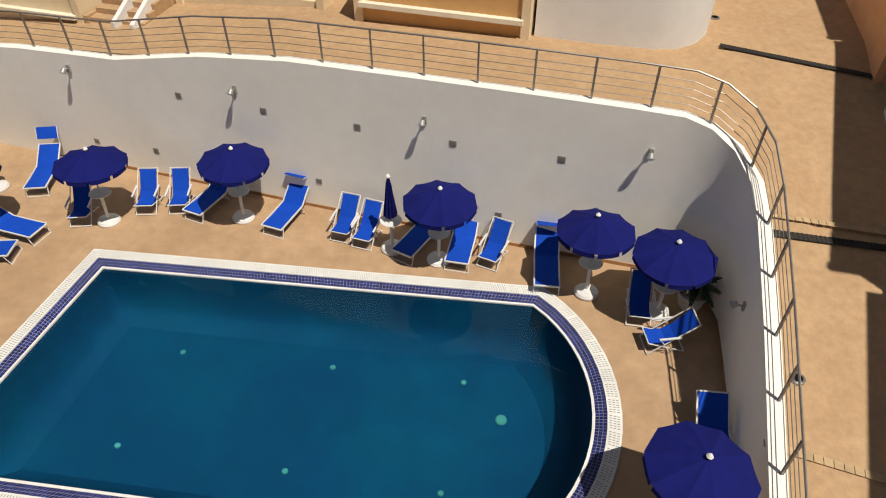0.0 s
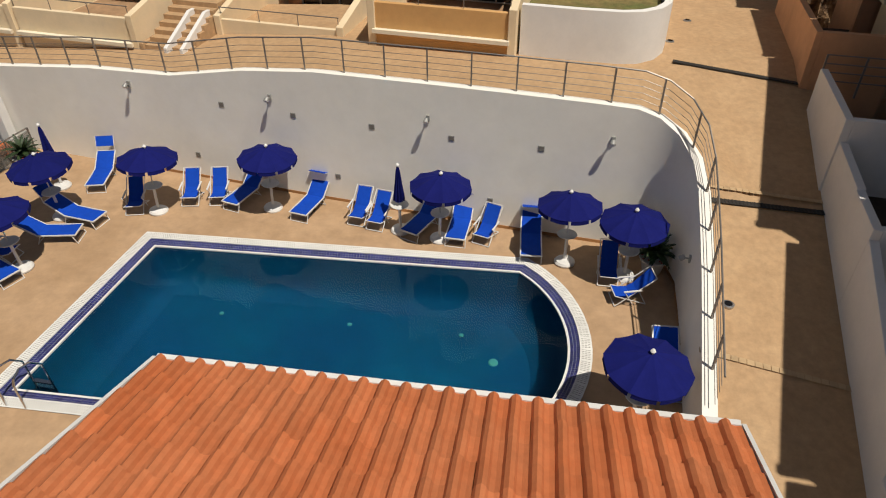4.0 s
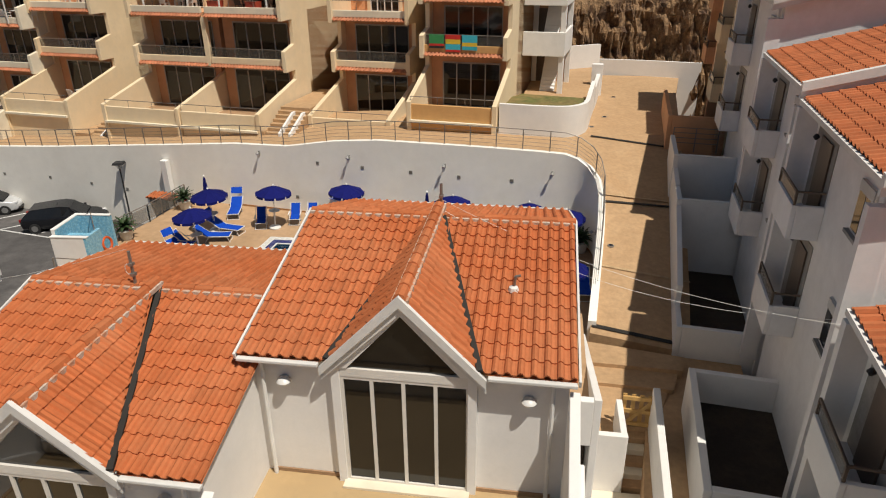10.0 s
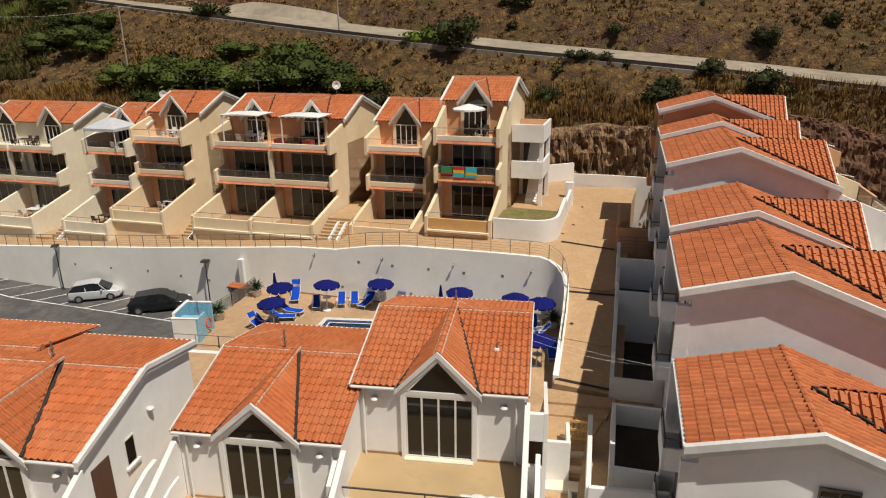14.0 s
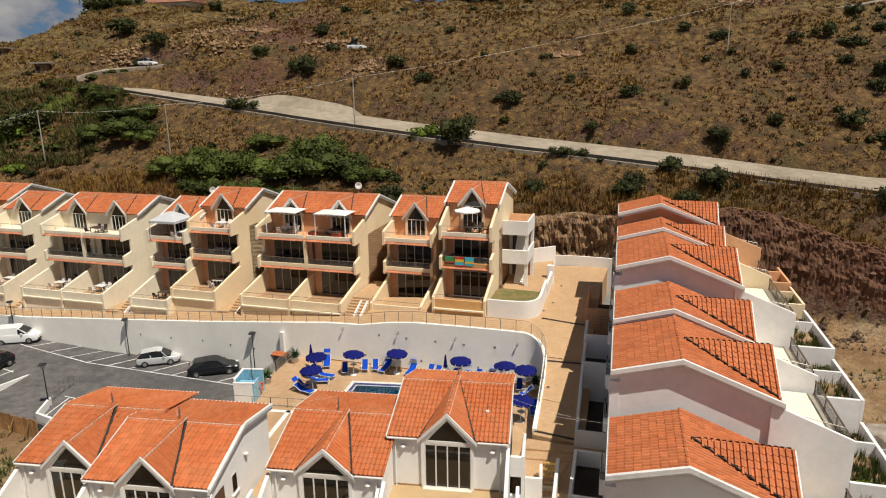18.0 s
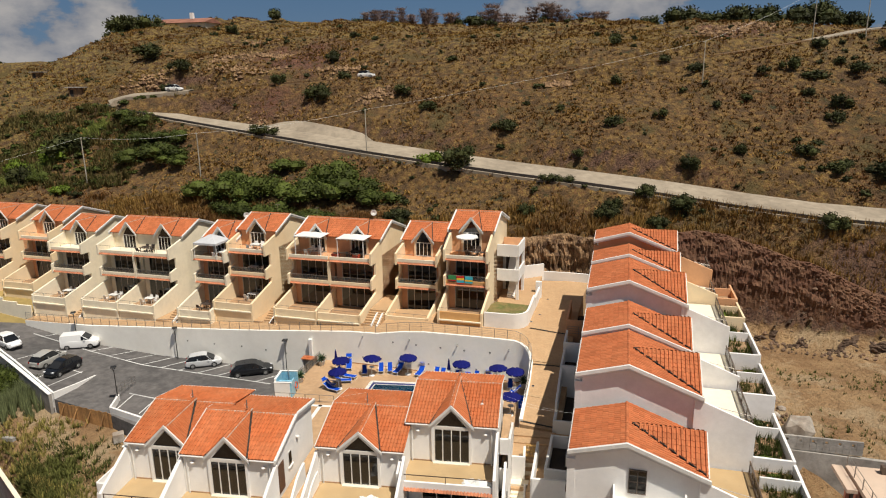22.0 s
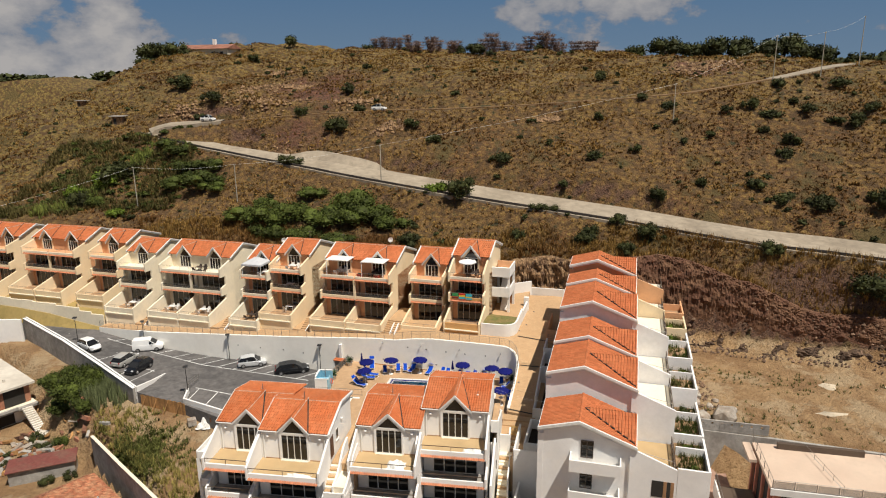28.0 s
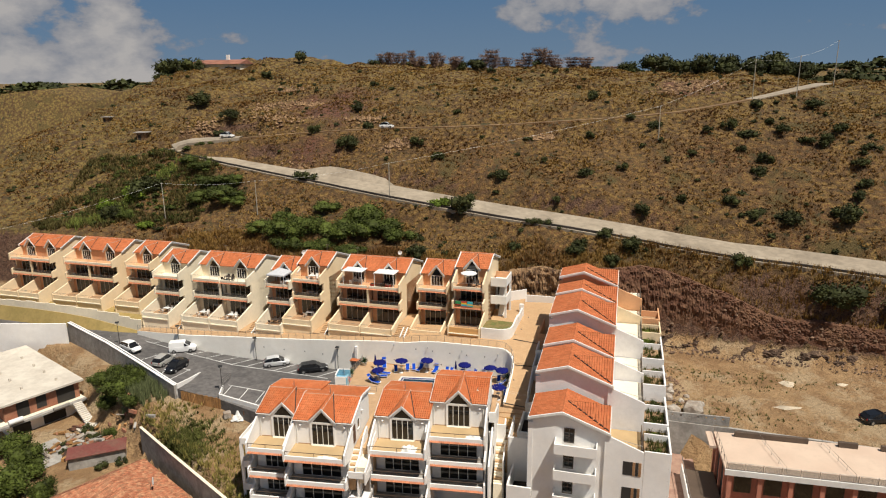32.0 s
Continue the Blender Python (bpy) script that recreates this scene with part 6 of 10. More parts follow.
def car(m, paint, length, width, height, label, kind="hatch"):
    """A car that points along +x, with its middle at the origin."""
    t = thing("parked_car", m, label, "car", "cars in the car park")
    L, W, H = length / 2, width / 2, height
    belt = 0.60 * H
    if kind == "van":
        body = [(-L, 0.35, 0.55, 0.86), (-L + 0.06, 0.24, belt, 0.95), (-0.2, 0.20, belt, 1.0), (L - 1.25, 0.20, belt, 1.0), (L - 0.25, 0.22, 0.50 * H, 0.93), (L, 0.34, 0.40 * H, 0.74)]
        cabin = [(-L + 0.05, belt, 0.93, belt, 0.93), (-L + 0.12, belt, 0.96, H - 0.02, 0.84), (0.35, belt, 0.98, H, 0.85), (L - 1.75, belt, 0.97, H - 0.06, 0.82), (L - 0.85, belt, 0.9, belt + 0.02, 0.86)]
    elif kind == "estate":
        body = [(-L, 0.38, 0.50 * H, 0.80), (-L + 0.12, 0.26, belt, 0.94), (-0.3, 0.20, belt, 1.0), (L - 1.3, 0.20, belt - 0.03, 0.99), (L - 0.7, 0.20, 0.55 * H, 0.96), (L - 0.25, 0.22, 0.48 * H, 0.86), (L, 0.32, 0.38 * H, 0.58)]
        cabin = [(-L + 0.10, belt, 0.86, belt, 0.86), (-L + 0.62, belt, 0.93, H - 0.12, 0.68), (-0.55, belt, 0.95, H - 0.02, 0.73), (0.05, belt, 0.96, H, 0.74), (0.50, belt, 0.96, H - 0.10, 0.70), (L - 1.0, belt - 0.02, 0.86, belt, 0.84)]
    else:
        body = [(-L, 0.38, 0.52 * H, 0.82), (-L + 0.12, 0.26, belt, 0.95), (-0.2, 0.20, belt, 1.0), (L - 1.1, 0.20, belt - 0.03, 0.99), (L - 0.6, 0.20, 0.55 * H, 0.96), (L - 0.22, 0.22, 0.48 * H, 0.86), (L, 0.32, 0.38 * H, 0.58)]
        cabin = [(-L + 0.08, belt, 0.86, belt, 0.86), (-L + 0.50, belt, 0.93, H - 0.14, 0.68), (-0.45, belt, 0.95, H - 0.02, 0.73), (0.0, belt, 0.96, H, 0.74), (0.36, belt, 0.96, H - 0.09, 0.70), (L - 0.80, belt - 0.02, 0.86, belt, 0.84)]
    g = Geo()
    n = 6
    for x, z0, z1, k in body:
        g.v += [(x, -W * k * 0.92, z0), (x, -W * k, (z0 + z1) / 2), (x, -W * k * 0.94, z1), (x, W * k * 0.94, z1), (x, W * k, (z0 + z1) / 2), (x, W * k * 0.92, z0)]
    for i in range(len(body) - 1):
        for j in range(n):
            g.f.append((i * n + j, (i + 1) * n + j, (i + 1) * n + (j + 1) % n, i * n + (j + 1) % n))
    g.f += [tuple(range(n)), tuple(range(len(body) * n - 1, (len(body) - 1) * n - 1, -1))]
    shell = part("body", g, paint, t, smooth=True, bevel=0.05)
    g = Geo()
    for x, z0, k0, z1, k1 in cabin:
        g.v += [(x, -W * k0 * 0.94, z0 - 0.03), (x, -W * k1, z1), (x, W * k1, z1), (x, W * k0 * 0.94, z0 - 0.03)]
    for i in range(len(cabin) - 1):
        for j in range(4):
            g.f.append((i * 4 + j, (i + 1) * 4 + j, (i + 1) * 4 + (j + 1) % 4, i * 4 + (j + 1) % 4))
    van_box = kind == "van"
    part("cabin", g, paint if van_box else CARGLASS, t, "dark glazed cabin" if not van_box else "white load box", smooth=False, bevel=0.04)
    if van_box:
        for s in (-1, 1):
            part("side_window", Geo().add([(0.35, s * W * 0.985, belt + 0.05), (L - 1.05, s * W * 0.955, belt + 0.05), (L - 1.62, s * W * 0.875, H - 0.22), (0.35, s * W * 0.895, H - 0.20)], [(0, 1, 2, 3) if s < 0 else (3, 2, 1, 0)]), CARGLASS, t)
        part("windscreen", Geo().add([(L - 1.70, -W * 0.78, H - 0.1), (L - 1.70, W * 0.78, H - 0.1), (L - 0.88, W * 0.82, belt + 0.08), (L - 0.88, -W * 0.82, belt + 0.08)], [(3, 2, 1, 0)]), CARGLASS, t)
    else:
        (xa, _, _, za, ka), (xb, _, _, zb, kb), (xd, _, _, zd, kd), (xc, _, _, zc, kc) = cabin[1:5]
        part("roof_panel", Geo().add([(x, s * W * k, z + 0.014) for x, k, z in ((xa - 0.05, ka, za), (xb, kb, zb), (xd, kd, zd), (xc + 0.05, kc, zc)) for s in (-1.02, 1.02)], [(0, 2, 3, 1), (2, 4, 5, 3), (4, 6, 7, 5)]), paint, t, smooth=True)
        for s in (-1, 1):
            for q in (0.0, 0.55):
                x = xa * q + xc * (1 - q) if q else xc + 0.02
                part("pillar", Geo().beam((x + (0.55 if not q else 0.05), s * W * 0.92, belt - 0.02), (x, s * W * (kc + 0.01), zc + 0.0), 0.07, 0.05), paint, t)
    for s in (-1, 1):
        for x in (-L + 0.78, L - 0.82):
            wheel = part("wheel", Geo().rod((x, s * (W - 0.20), 0.31), (x, s * (W + 0.005), 0.31), 0.31, n=18), TYRE, t, "black tyre", smooth=True)
            part("rim", Geo().rod((x, s * (W - 0.02), 0.31), (x, s * (W + 0.012), 0.31), 0.20, 0.18, n=12), RIM, wheel, "alloy rim")
        part("headlight", Geo().box(L - 0.33, L - 0.10, s * W * 0.64 - 0.13, s * W * 0.64 + 0.13, 0.43 * H, 0.50 * H), CLEARLENS, t, bevel=0.02)
        part("tail_light", Geo().box(-L - 0.01, -L + 0.10, s * W * 0.74 - 0.08, s * W * 0.74 + 0.08, 0.47 * H, 0.60 * H), REDLENS, t, bevel=0.01)
        part("mirror", Geo().box(L - 1.45, L - 1.30, s * (W + 0.08) - 0.07, s * (W + 0.08) + 0.07, belt + 0.02, belt + 0.15), paint, t, bevel=0.02)
    part("bumper", Geo().box(L - 0.12, L + 0.02, -W * 0.68, W * 0.68, 0.26, 0.40), TRIMBLACK, t, bevel=0.02)
    part("number_plate", Geo().box(-L - 0.03, -L - 0.012, -0.25, 0.25, 0.48, 0.58), PLASTIC, t)
    return t


SILVER = mat("silver_car_paint", (0.60, 0.61, 0.62), 0.25, 0.03, 3.0, metal=0.25, bump=0)
BLACKCAR = mat("black_car_paint", (0.008, 0.009, 0.012), 0.15, 0.05, 3.0, bump=0)
WHITECAR = mat("white_car_paint", (0.78, 0.78, 0.77), 0.25, 0.02, 3.0, bump=0)
GREYCAR = mat("warm_grey_car_paint", (0.46, 0.45, 0.42), 0.25, 0.03, 3.0, metal=0.25, bump=0)


def park_pose(x, y, a):
    return pose(x, y, float(park_z(x, y)), 0, 0, a)


car(park_pose(-29.6, 22.1, 15), SILVER, 3.95, 1.72, 1.50, "silver hatchback parked beside the white wall")
car(park_pose(-23.4, 19.75, 13), BLACKCAR, 4.6, 1.85, 1.48, "glossy black estate car parked beside the white wall", "estate")
car(park_pose(-46.2, 26.7, 12), WHITECAR, 4.2, 1.75, 1.80, "white delivery van in a parking bay", "van")
car(park_pose(-47.3, 21.8, 74), GREYCAR, 4.1, 1.78, 1.58, "grey crossover parked nose out", "hatch")
car(park_pose(-44.6, 19.8, 252), BLACKCAR, 4.1, 1.78, 1.52, "black hatchback parked beside the grey car", "hatch")
car(park_pose(-54.2, 25.6, -34), WHITECAR, 4.1, 1.75, 1.50, "white hatchback parked at the upper end", "hatch")

LAMPBLACK = mat("black_lamp_paint", (0.02, 0.02, 0.02), 0.5, 0.05, 6.0, bump=0)


def street_lamp(m):
    t = thing("street_lamp", m, "slim black lamp post with a square hooded lantern", "street lamp", "lamp posts of the car park")
    part("pole", Geo().rod((0, 0, 0), (0, 0, 3.55), 0.055, 0.04, 10), LAMPBLACK, t, smooth=True)
    part("foot", Geo().lathe([(0.14, 0), (0.13, 0.04), (0.07, 0.12)], 12), LAMPBLACK, t)
    for k in range(4):
        a = radians(45 + 90 * k)
        part("arm", Geo().rod((0, 0, 3.5), (0.23 * math.cos(a), 0.23 * math.sin(a), 3.88), 0.014, n=5), LAMPBLACK, t)
    part("hood", Geo().add([(sx * 0.30, sy * 0.30, 3.88) for sx, sy in ((-1, -1), (1, -1), (1, 1), (-1, 1))] + [(sx * 0.24, sy * 0.24, 4.0) for sx, sy in ((-1, -1), (1, -1), (1, 1), (-1, 1))], [(3, 2, 1, 0), (4, 5, 6, 7), (0, 1, 5, 4), (1, 2, 6, 5), (2, 3, 7, 6), (3, 0, 4, 7)]), LAMPBLACK, t, "flat black hood")
    part("lantern_glass", Geo().lathe([(0.07, 3.62), (0.12, 3.86)], 10), PLASTIC, t)
    return t


sl = street_lamp(park_pose(-19.5, 19.75, 0))
for x, y in ((-33.4, 24.0), (-47.3, 28.0), (-57.0, 27.6), (-35.4, 13.2), (-22.5, 5.6)):
    copy_thing(sl, park_pose(x, y, 20))


def line_wall(name, pts, thick, base, material, label, cap=None):
    """A wall along x, y, top points with its own thickness."""
    t = thing(name, None, label, "wall", kind="structure")
    g, n = Geo(), len(pts)
    for i, p in enumerate(pts):
        d = (Vector(pts[min(i + 1, n - 1)][:2]) - Vector(pts[max(i - 1, 0)][:2])).normalized()
        o = Vector((-d.y, d.x)) * thick / 2
        zb = base(p[0], p[1]) if callable(base) else base
        g.v += [(p[0] - o.x, p[1] - o.y, zb), (p[0] - o.x, p[1] - o.y, p[2]), (p[0] + o.x, p[1] + o.y, p[2]), (p[0] + o.x, p[1] + o.y, zb)]
    for i in range(n - 1):
        k = 4 * i
        g.f += [(k, k + 4, k + 5, k + 1), (k + 1, k + 5, k + 6, k + 2), (k + 2, k + 6, k + 7, k + 3)]
    g.f += [(0, 1, 2, 3), (4 * n - 1, 4 * n - 2, 4 * n - 3, 4 * n - 4)]
    part("wall_run", g, material, t, smooth=True)
    if cap:
        for a, b in zip(pts, pts[1:]):
            part("coping", Geo().beam((a[0], a[1], a[2] + 0.06), (b[0], b[1], b[2] + 0.06), thick + 0.06, 0.06), cap, t)
    return t


line_wall("wall_west", [(-70.2, 36.1, 0.3), (-58.7, 26.7, 0.25), (-50, 19.6, -0.4), (-42.3, 13.2, -1.0)], 0.3, -9.0, CONCRETE, "long concrete boundary wall with a white top", WHITE)
line_wall("wall_west_parapet", [(-70.0, 36.4, 0.45), (-58.5, 27.0, 0.4), (-49.8, 19.9, -0.2), (-42.2, 13.5, -0.85)], 0.2, -2.6, WHITE, "white rendered parapet along the car park")
line_wall("wall_ramp", [(-42.1, 13.4, -0.9), (-41.2, 16.0, -1.2), (-40.6, 20.3, -1.9)], 0.22, -4.0, WHITE, "white wedge-shaped wall beside the ramp")
line_wall("wall_corner", [(-35.5, 13.6, -1.3), (-35.1, 11.0, -1.35), (-28.4, 7.4, -1.35), (-24.0, 5.6, -1.35)], 0.22, -6.0, WHITE, "white wall round the corner bays")
line_wall("wall_road_bend", [(-104, 37.0, 0.6), (-84, 35.6, 0.45), (-70.1, 35.2, 0.45)], 0.3, -6.0, WHITE, "white wall at the road bend")
VERGE = mat("mustard_dry_bank", (0.34, 0.245, 0.085), 0.9, 0.12, 1.5, second=(0.27, 0.20, 0.065), second_scale=0.3, bump=0.4, bump_scale=20)
bank_x = [-104, -85.6, -77.9, -71.7, -65.8, -60.5, -55.6]
verge = Geo()
for x in bank_x:
    y = 33.2 - 0.296 * (x + 56.5)
    z = float(np.interp(x, [-104, -79, -73, -67, -62, -55.6], [1.8, 1.8, 1.64, 1.36, 0.54, -0.3]))
    verge.v += [(x, y - 1.3, -0.9), (x, y - 0.12, z), (x, y + 0.3, z)]
verge.f = [(3 * k + i, 3 * k + 3 + i, 3 * k + 4 + i, 3 * k + 1 + i) for k in range(len(bank_x) - 1) for i in range(2)]
solo("verge_bank", verge, VERGE, "mustard-coloured dry bank below the stepped wall", "bank", kind="structure")
stepped = thing("wall_lane_west", None, "stepped pale wall below the far houses", "wall", kind="structure")
for k in range(22):
    x0 = -104 + 2.2 * k
    x1 = x0 + 2.2
    top = float(np.interp((x0 + x1) / 2, [-104, -85.6, -77.9, -71.7, -65.8, -60.5, -55.6], [3.0, 2.9, 3.05, 2.96, 2.78, 2.43, 1.46]))
    p, q = (33.2 - 0.296 * (x + 56.5) for x in (x0, x1))
    part("wall_step", Geo().prism([(x0, p), (x1, q), (x1, q + 0.25), (x0, p + 0.25)], -1.5, top + 0.12 * (k % 2)), PALE, stepped)
lawn = Geo()
for x in bank_x:
    y = 33.45 - 0.296 * (x + 56.5)
    lawn.v += [(x, y, 0.9), (x, y + 9.0, 1.6)]
lawn.f = [(2 * k, 2 * k + 2, 2 * k + 3, 2 * k + 1) for k in range(len(bank_x) - 1)]
solo("verge_lawn", lawn, VERGE, "dry ground behind the stepped wall", "ground", kind="structure")
# wooden site fence
WOOD = mat("weathered_board", (0.42, 0.22, 0.08), 0.8, 0.2, 5.0, obj_var=0.25, bump=0.2)
fence = thing("board_fence", pose(-41.4, 12.9, -3.4, 0, 0, -21), "orange-brown plank fence with slanting props", "fence")
for k in range(30):
    part("board", Geo().box(k * 0.235, k * 0.235 + 0.22, -0.02, 0.02, 0.0, 1.65 + 0.06 * math.sin(k * 1.7)), WOOD, fence)
for z in (0.5, 1.3):
    part("rail", Geo().box(0, 7.05, 0.02, 0.07, z, z + 0.1), WOOD, fence)
for k in range(4):
    part("prop", Geo().beam((0.8 + 1.8 * k, -0.02, 1.5), (0.5 + 1.8 * k, -1.1, -0.6), 0.08, 0.06), WOOD, fence)
# rail round the corner bays
rail2 = thing("corner_railing", None, "thin metal railing beside the corner bays", "railing")
pts = [Vector((-35.5, 17.4, -2.0)), Vector((-35.5, 13.6, -1.3))]
for k in range(6):
    p = pts[0].lerp(pts[1], k / 5)
    part("post", Geo().rod(p, p + Vector((0, 0, 1.0)), 0.02, n=5), RAIL, rail2)
for h in (0.35, 0.65, 1.0):
    part("rail", Geo().rod(pts[0] + Vector((0, 0, h)), pts[1] + Vector((0, 0, h)), 0.018, n=5), RAIL, rail2)

# ---- deck edge: shower block, low tiled box, railings ----
AQUA = mat("aqua_mosaic", (0.16, 0.42, 0.60), 0.3, 0.25, 14.0, second=(0.32, 0.58, 0.70), second_scale=9.0, bump=0.1)
shower = thing("shower_block", pose(-18.3, 9.75, 0, 0, 0, -4), "white walled shower block lined with pale blue mosaic", "shower")
part("outer_wall", Geo().box(0, 1.55, 0, 0.18, -2.0, 1.62).box(0, 0.18, 0.18, 2.2, -2.0, 1.9), WHITE, shower, "white rendered outer wall", bevel=0.02)
part("mosaic_wall", Geo().box(0.181, 1.75, 2.02, 2.2, 0.0, 1.9), AQUA, shower, "pale blue mosaic wall")
part("mosaic_end", Geo().box(1.552, 1.70, 0.0, 1.2, -0.6, 1.62), AQUA, shower, "pale blue mosaic wall")
part("mosaic_lining", Geo().box(0.182, 0.2, 0.19, 2.0, 0.0, 1.88).box(0.2, 1.54, 0.182, 0.2, 0.0, 1.6), AQUA, shower)
part("mosaic_ledge", Geo().box(0.2, 1.54, 0.9, 1.2, 0.0, 1.35), AQUA, shower)
part("rim", Geo().box(-0.02, 1.72, -0.02, 0.19, 1.622, 1.66).box(-0.02, 0.19, 0.19, 2.22, 1.902, 1.93).box(0.19, 1.77, 2.0, 2.22, 1.902, 1.93), WHITE, shower, "white rim")
part("shower_pipe", Geo().rod((0.9, 1.95, 0), (0.9, 1.95, 2.1), 0.025, n=6).rod((0.9, 1.95, 2.1), (0.9, 1.6, 2.12), 0.02, n=6), CHROME, shower)
ring_buoy = thing("life_ring", pose(-16.45, 11.0, 0.75, 0, 80, -10), "orange life ring hanging beside the shower", "life ring")
g = Geo()
for i in range(16):
    for j in range(8):
        a, b = 2 * math.pi * i / 16, 2 * math.pi * j / 8
        g.v.append(((0.3 + 0.06 * math.cos(b)) * math.cos(a), (0.3 + 0.06 * math.cos(b)) * math.sin(a), 0.06 * math.sin(b)))
g.f = [(i * 8 + j, ((i + 1) % 16) * 8 + j, ((i + 1) % 16) * 8 + (j + 1) % 8, i * 8 + (j + 1) % 8) for i in range(16) for j in range(8)]
part("ring", g, mat("orange_plastic", (0.62, 0.10, 0.02), 0.5, 0.05, 5.0, bump=0), ring_buoy, smooth=True)
meter = thing("meter_housing", pose(-17.3, 17.75, 0, 0, 0, -17), "low white housing with a small tiled roof beside the wall", "meter housing")
part("wall", Geo().box(0, 1.5, 0.3, 0.7, -2.0, 0.5), WHITE, meter)
part("side_wall", Geo().box(0, 0.12, 0.0, 0.3, -2.0, 0.48), WHITE, meter)
part("side_wall", Geo().box(1.38, 1.5, 0.0, 0.3, -2.0, 0.48), WHITE, meter)
part("recess", Geo().box(0.13, 1.37, 0.26, 0.298, -1.9, 0.4), CONCRETE, meter)
rf = part("roof", Geo().box(-0.06, 1.56, -0.06, 0.7, 0.502, 0.54), TILEFAR, meter)
tiled(rf, slope_frame((-0.06, -0.08, 0.545), (1, 0, 0), (0, 1, 0.14)), [(0, 0), (1.62, 0), (1.62, 0.76), (0, 0.76)], 0.23, 0.38)
pylon = solo("wall_buttress", Geo().box(-0.2, 0.2, -0.35, 0.0, -2.0, 2.35), WHITE, "white upright pier against the pool wall", "pier", m=pose(-16.4, 19.1, 0, 0, 0, -17), bevel=0.02)
GLASSRAIL = mat("smoked_rail_glass", (0.20, 0.19, 0.17), 0.15, 0.1, 2.0, bump=0, alpha=0.45)
west_rail = thing("glass_railing", None, "grey railing with glass panels along the deck edge", "railing")
wr = [Vector((-15.45, 18.6, 0)), Vector((-16.3, 15.4, 0)), Vector((-17.45, 12.3, 0))]
for a, b in zip(wr, wr[1:]):
    part("top_rail", Geo().rod(a + Vector((0, 0, 1.0)), b + Vector((0, 0, 1.0)), 0.028, n=6), RAIL, west_rail)
    for k in range(4):
        p = a.lerp(b, k / 3)
        part("post", Geo().box(-0.025, 0.025, -0.025, 0.025, 0, 1.0), RAIL, west_rail, m=Matrix.Translation(p))
        if k < 3:
            q = a.lerp(b, (k + 1) / 3)
            d = (q - p).normalized()
            part("glass_panel", Geo().beam(p + d * 0.06 + Vector((0, 0, 0.9)), q - d * 0.06 + Vector((0, 0, 0.9)), 0.012, 0.75), GLASSRAIL, west_rail)
south_rail = thing("deck_railing", None, "low grey railing with thin panels on the deck", "railing")
sr = [Vector((-18.2, 9.4, 0)), Vector((-15.2, 8.95, 0)), Vector((-12.4, 8.5, 0))]
for a, b in zip(sr, sr[1:]):
    part("top_rail", Geo().rod(a + Vector((0, 0, 0.78)), b + Vector((0, 0, 0.78)), 0.026, n=6), RAIL, south_rail)
    part("bottom_rail", Geo().rod(a + Vector((0, 0, 0.1)), b + Vector((0, 0, 0.1)), 0.018, n=6), RAIL, south_rail)
    for k in range(3):
        p = a.lerp(b, k / 2)
        part("post", Geo().box(-0.025, 0.025, -0.025, 0.025, 0, 0.78), RAIL, south_rail, m=Matrix.Translation(p))
# pale paved strips south of the railing
for k, (x0, y0, x1, y1) in enumerate(((-18.0, 8.7, -12.6, 7.9), (-13.6, 8.2, -14.4, 3.6))):
    solo("paving_strip", Geo().beam((x0, y0, 0.012), (x1, y1, 0.012), 0.35, 0.012), COPING, "pale flush paving strip in the deck", "paving strip", kind="structure")

# ---- upper row: stair tower, garden wall, steps, terrace things ----
N1 = BLOCKS[0][0]
tower = thing("stair_tower", N1, "white open stair tower at the end of the cream row", "stair tower")
for z0, z1 in ((10.1, 11.5), (7.2, 8.6)):
    part("parapet", Geo().box(4.95, 7.5, 1.9, 2.08, z0, z1).box(7.32, 7.5, 2.08, 6.0, z0, z1), WHITE, tower, "white solid parapet", bevel=0.02)
for z in (4.75, 7.5, 10.4):
    part("landing", Geo().box(4.95, 7.4, 2.1, 6.0, z - 0.2, z), WHITE if z > 5 else STREET, tower)
for x, y in ((7.15, 2.0), (7.15, 5.7), (4.95, 5.7)):
    part("column", Geo().box(x, x + 0.32, y, y + 0.3, 4.3, 10.1), WHITE, tower, bevel=0.02)
part("back_wall", Geo().box(4.95, 7.4, 5.95, 6.1, 4.3, 11.4), PEACH, tower)
for z in (4.75, 7.5):
    fl = part("flight", Geo().side([(2.4, z), (2.75, z), (5.6, z + 2.6), (5.6, z + 2.8), (5.3, z + 2.8)], 6.0, 6.9), WHITE, tower, "white concrete flight")
    for k in range(14):
        part("step", Geo().box(6.0, 6.9, 2.45 + 0.215 * k, 2.68 + 0.215 * k, z + 0.186 * k, z + 0.2 + 0.186 * k), WHITE, fl)
    part("door", Geo().box(5.0, 5.9, 5.86, 5.94, z, z + 2.1), FRAMED, tower, "dark brown door")
garden = line_wall("wall_garden", [(2.5, 17.35, 5.8), (4.3, 16.8, 5.8), (5.5, 16.55, 5.8), (6.1, 16.6, 5.8), (6.65, 16.9, 5.8), (7.05, 17.4, 5.8), (7.35, 18.2, 5.8), (7.9, 20.2, 5.85), (8.5, 22.2, 6.0)], 0.24, 3.6, WHITE, "white curved garden wall at the corner of the lane")
line_wall("wall_garden_step", [(8.55, 22.3, 5.6), (9.2, 24.5, 5.65), (9.9, 27.0, 5.7)], 0.24, 3.6, WHITE, "low white wall stepping up along the lane")
line_wall("wall_lane_end", [(11.3, 33.2, 5.5), (14.5, 32.4, 5.5), (18.2, 31.0, 5.5)], 0.24, 0.0, WHITE, "white wall closing the end of the lane")
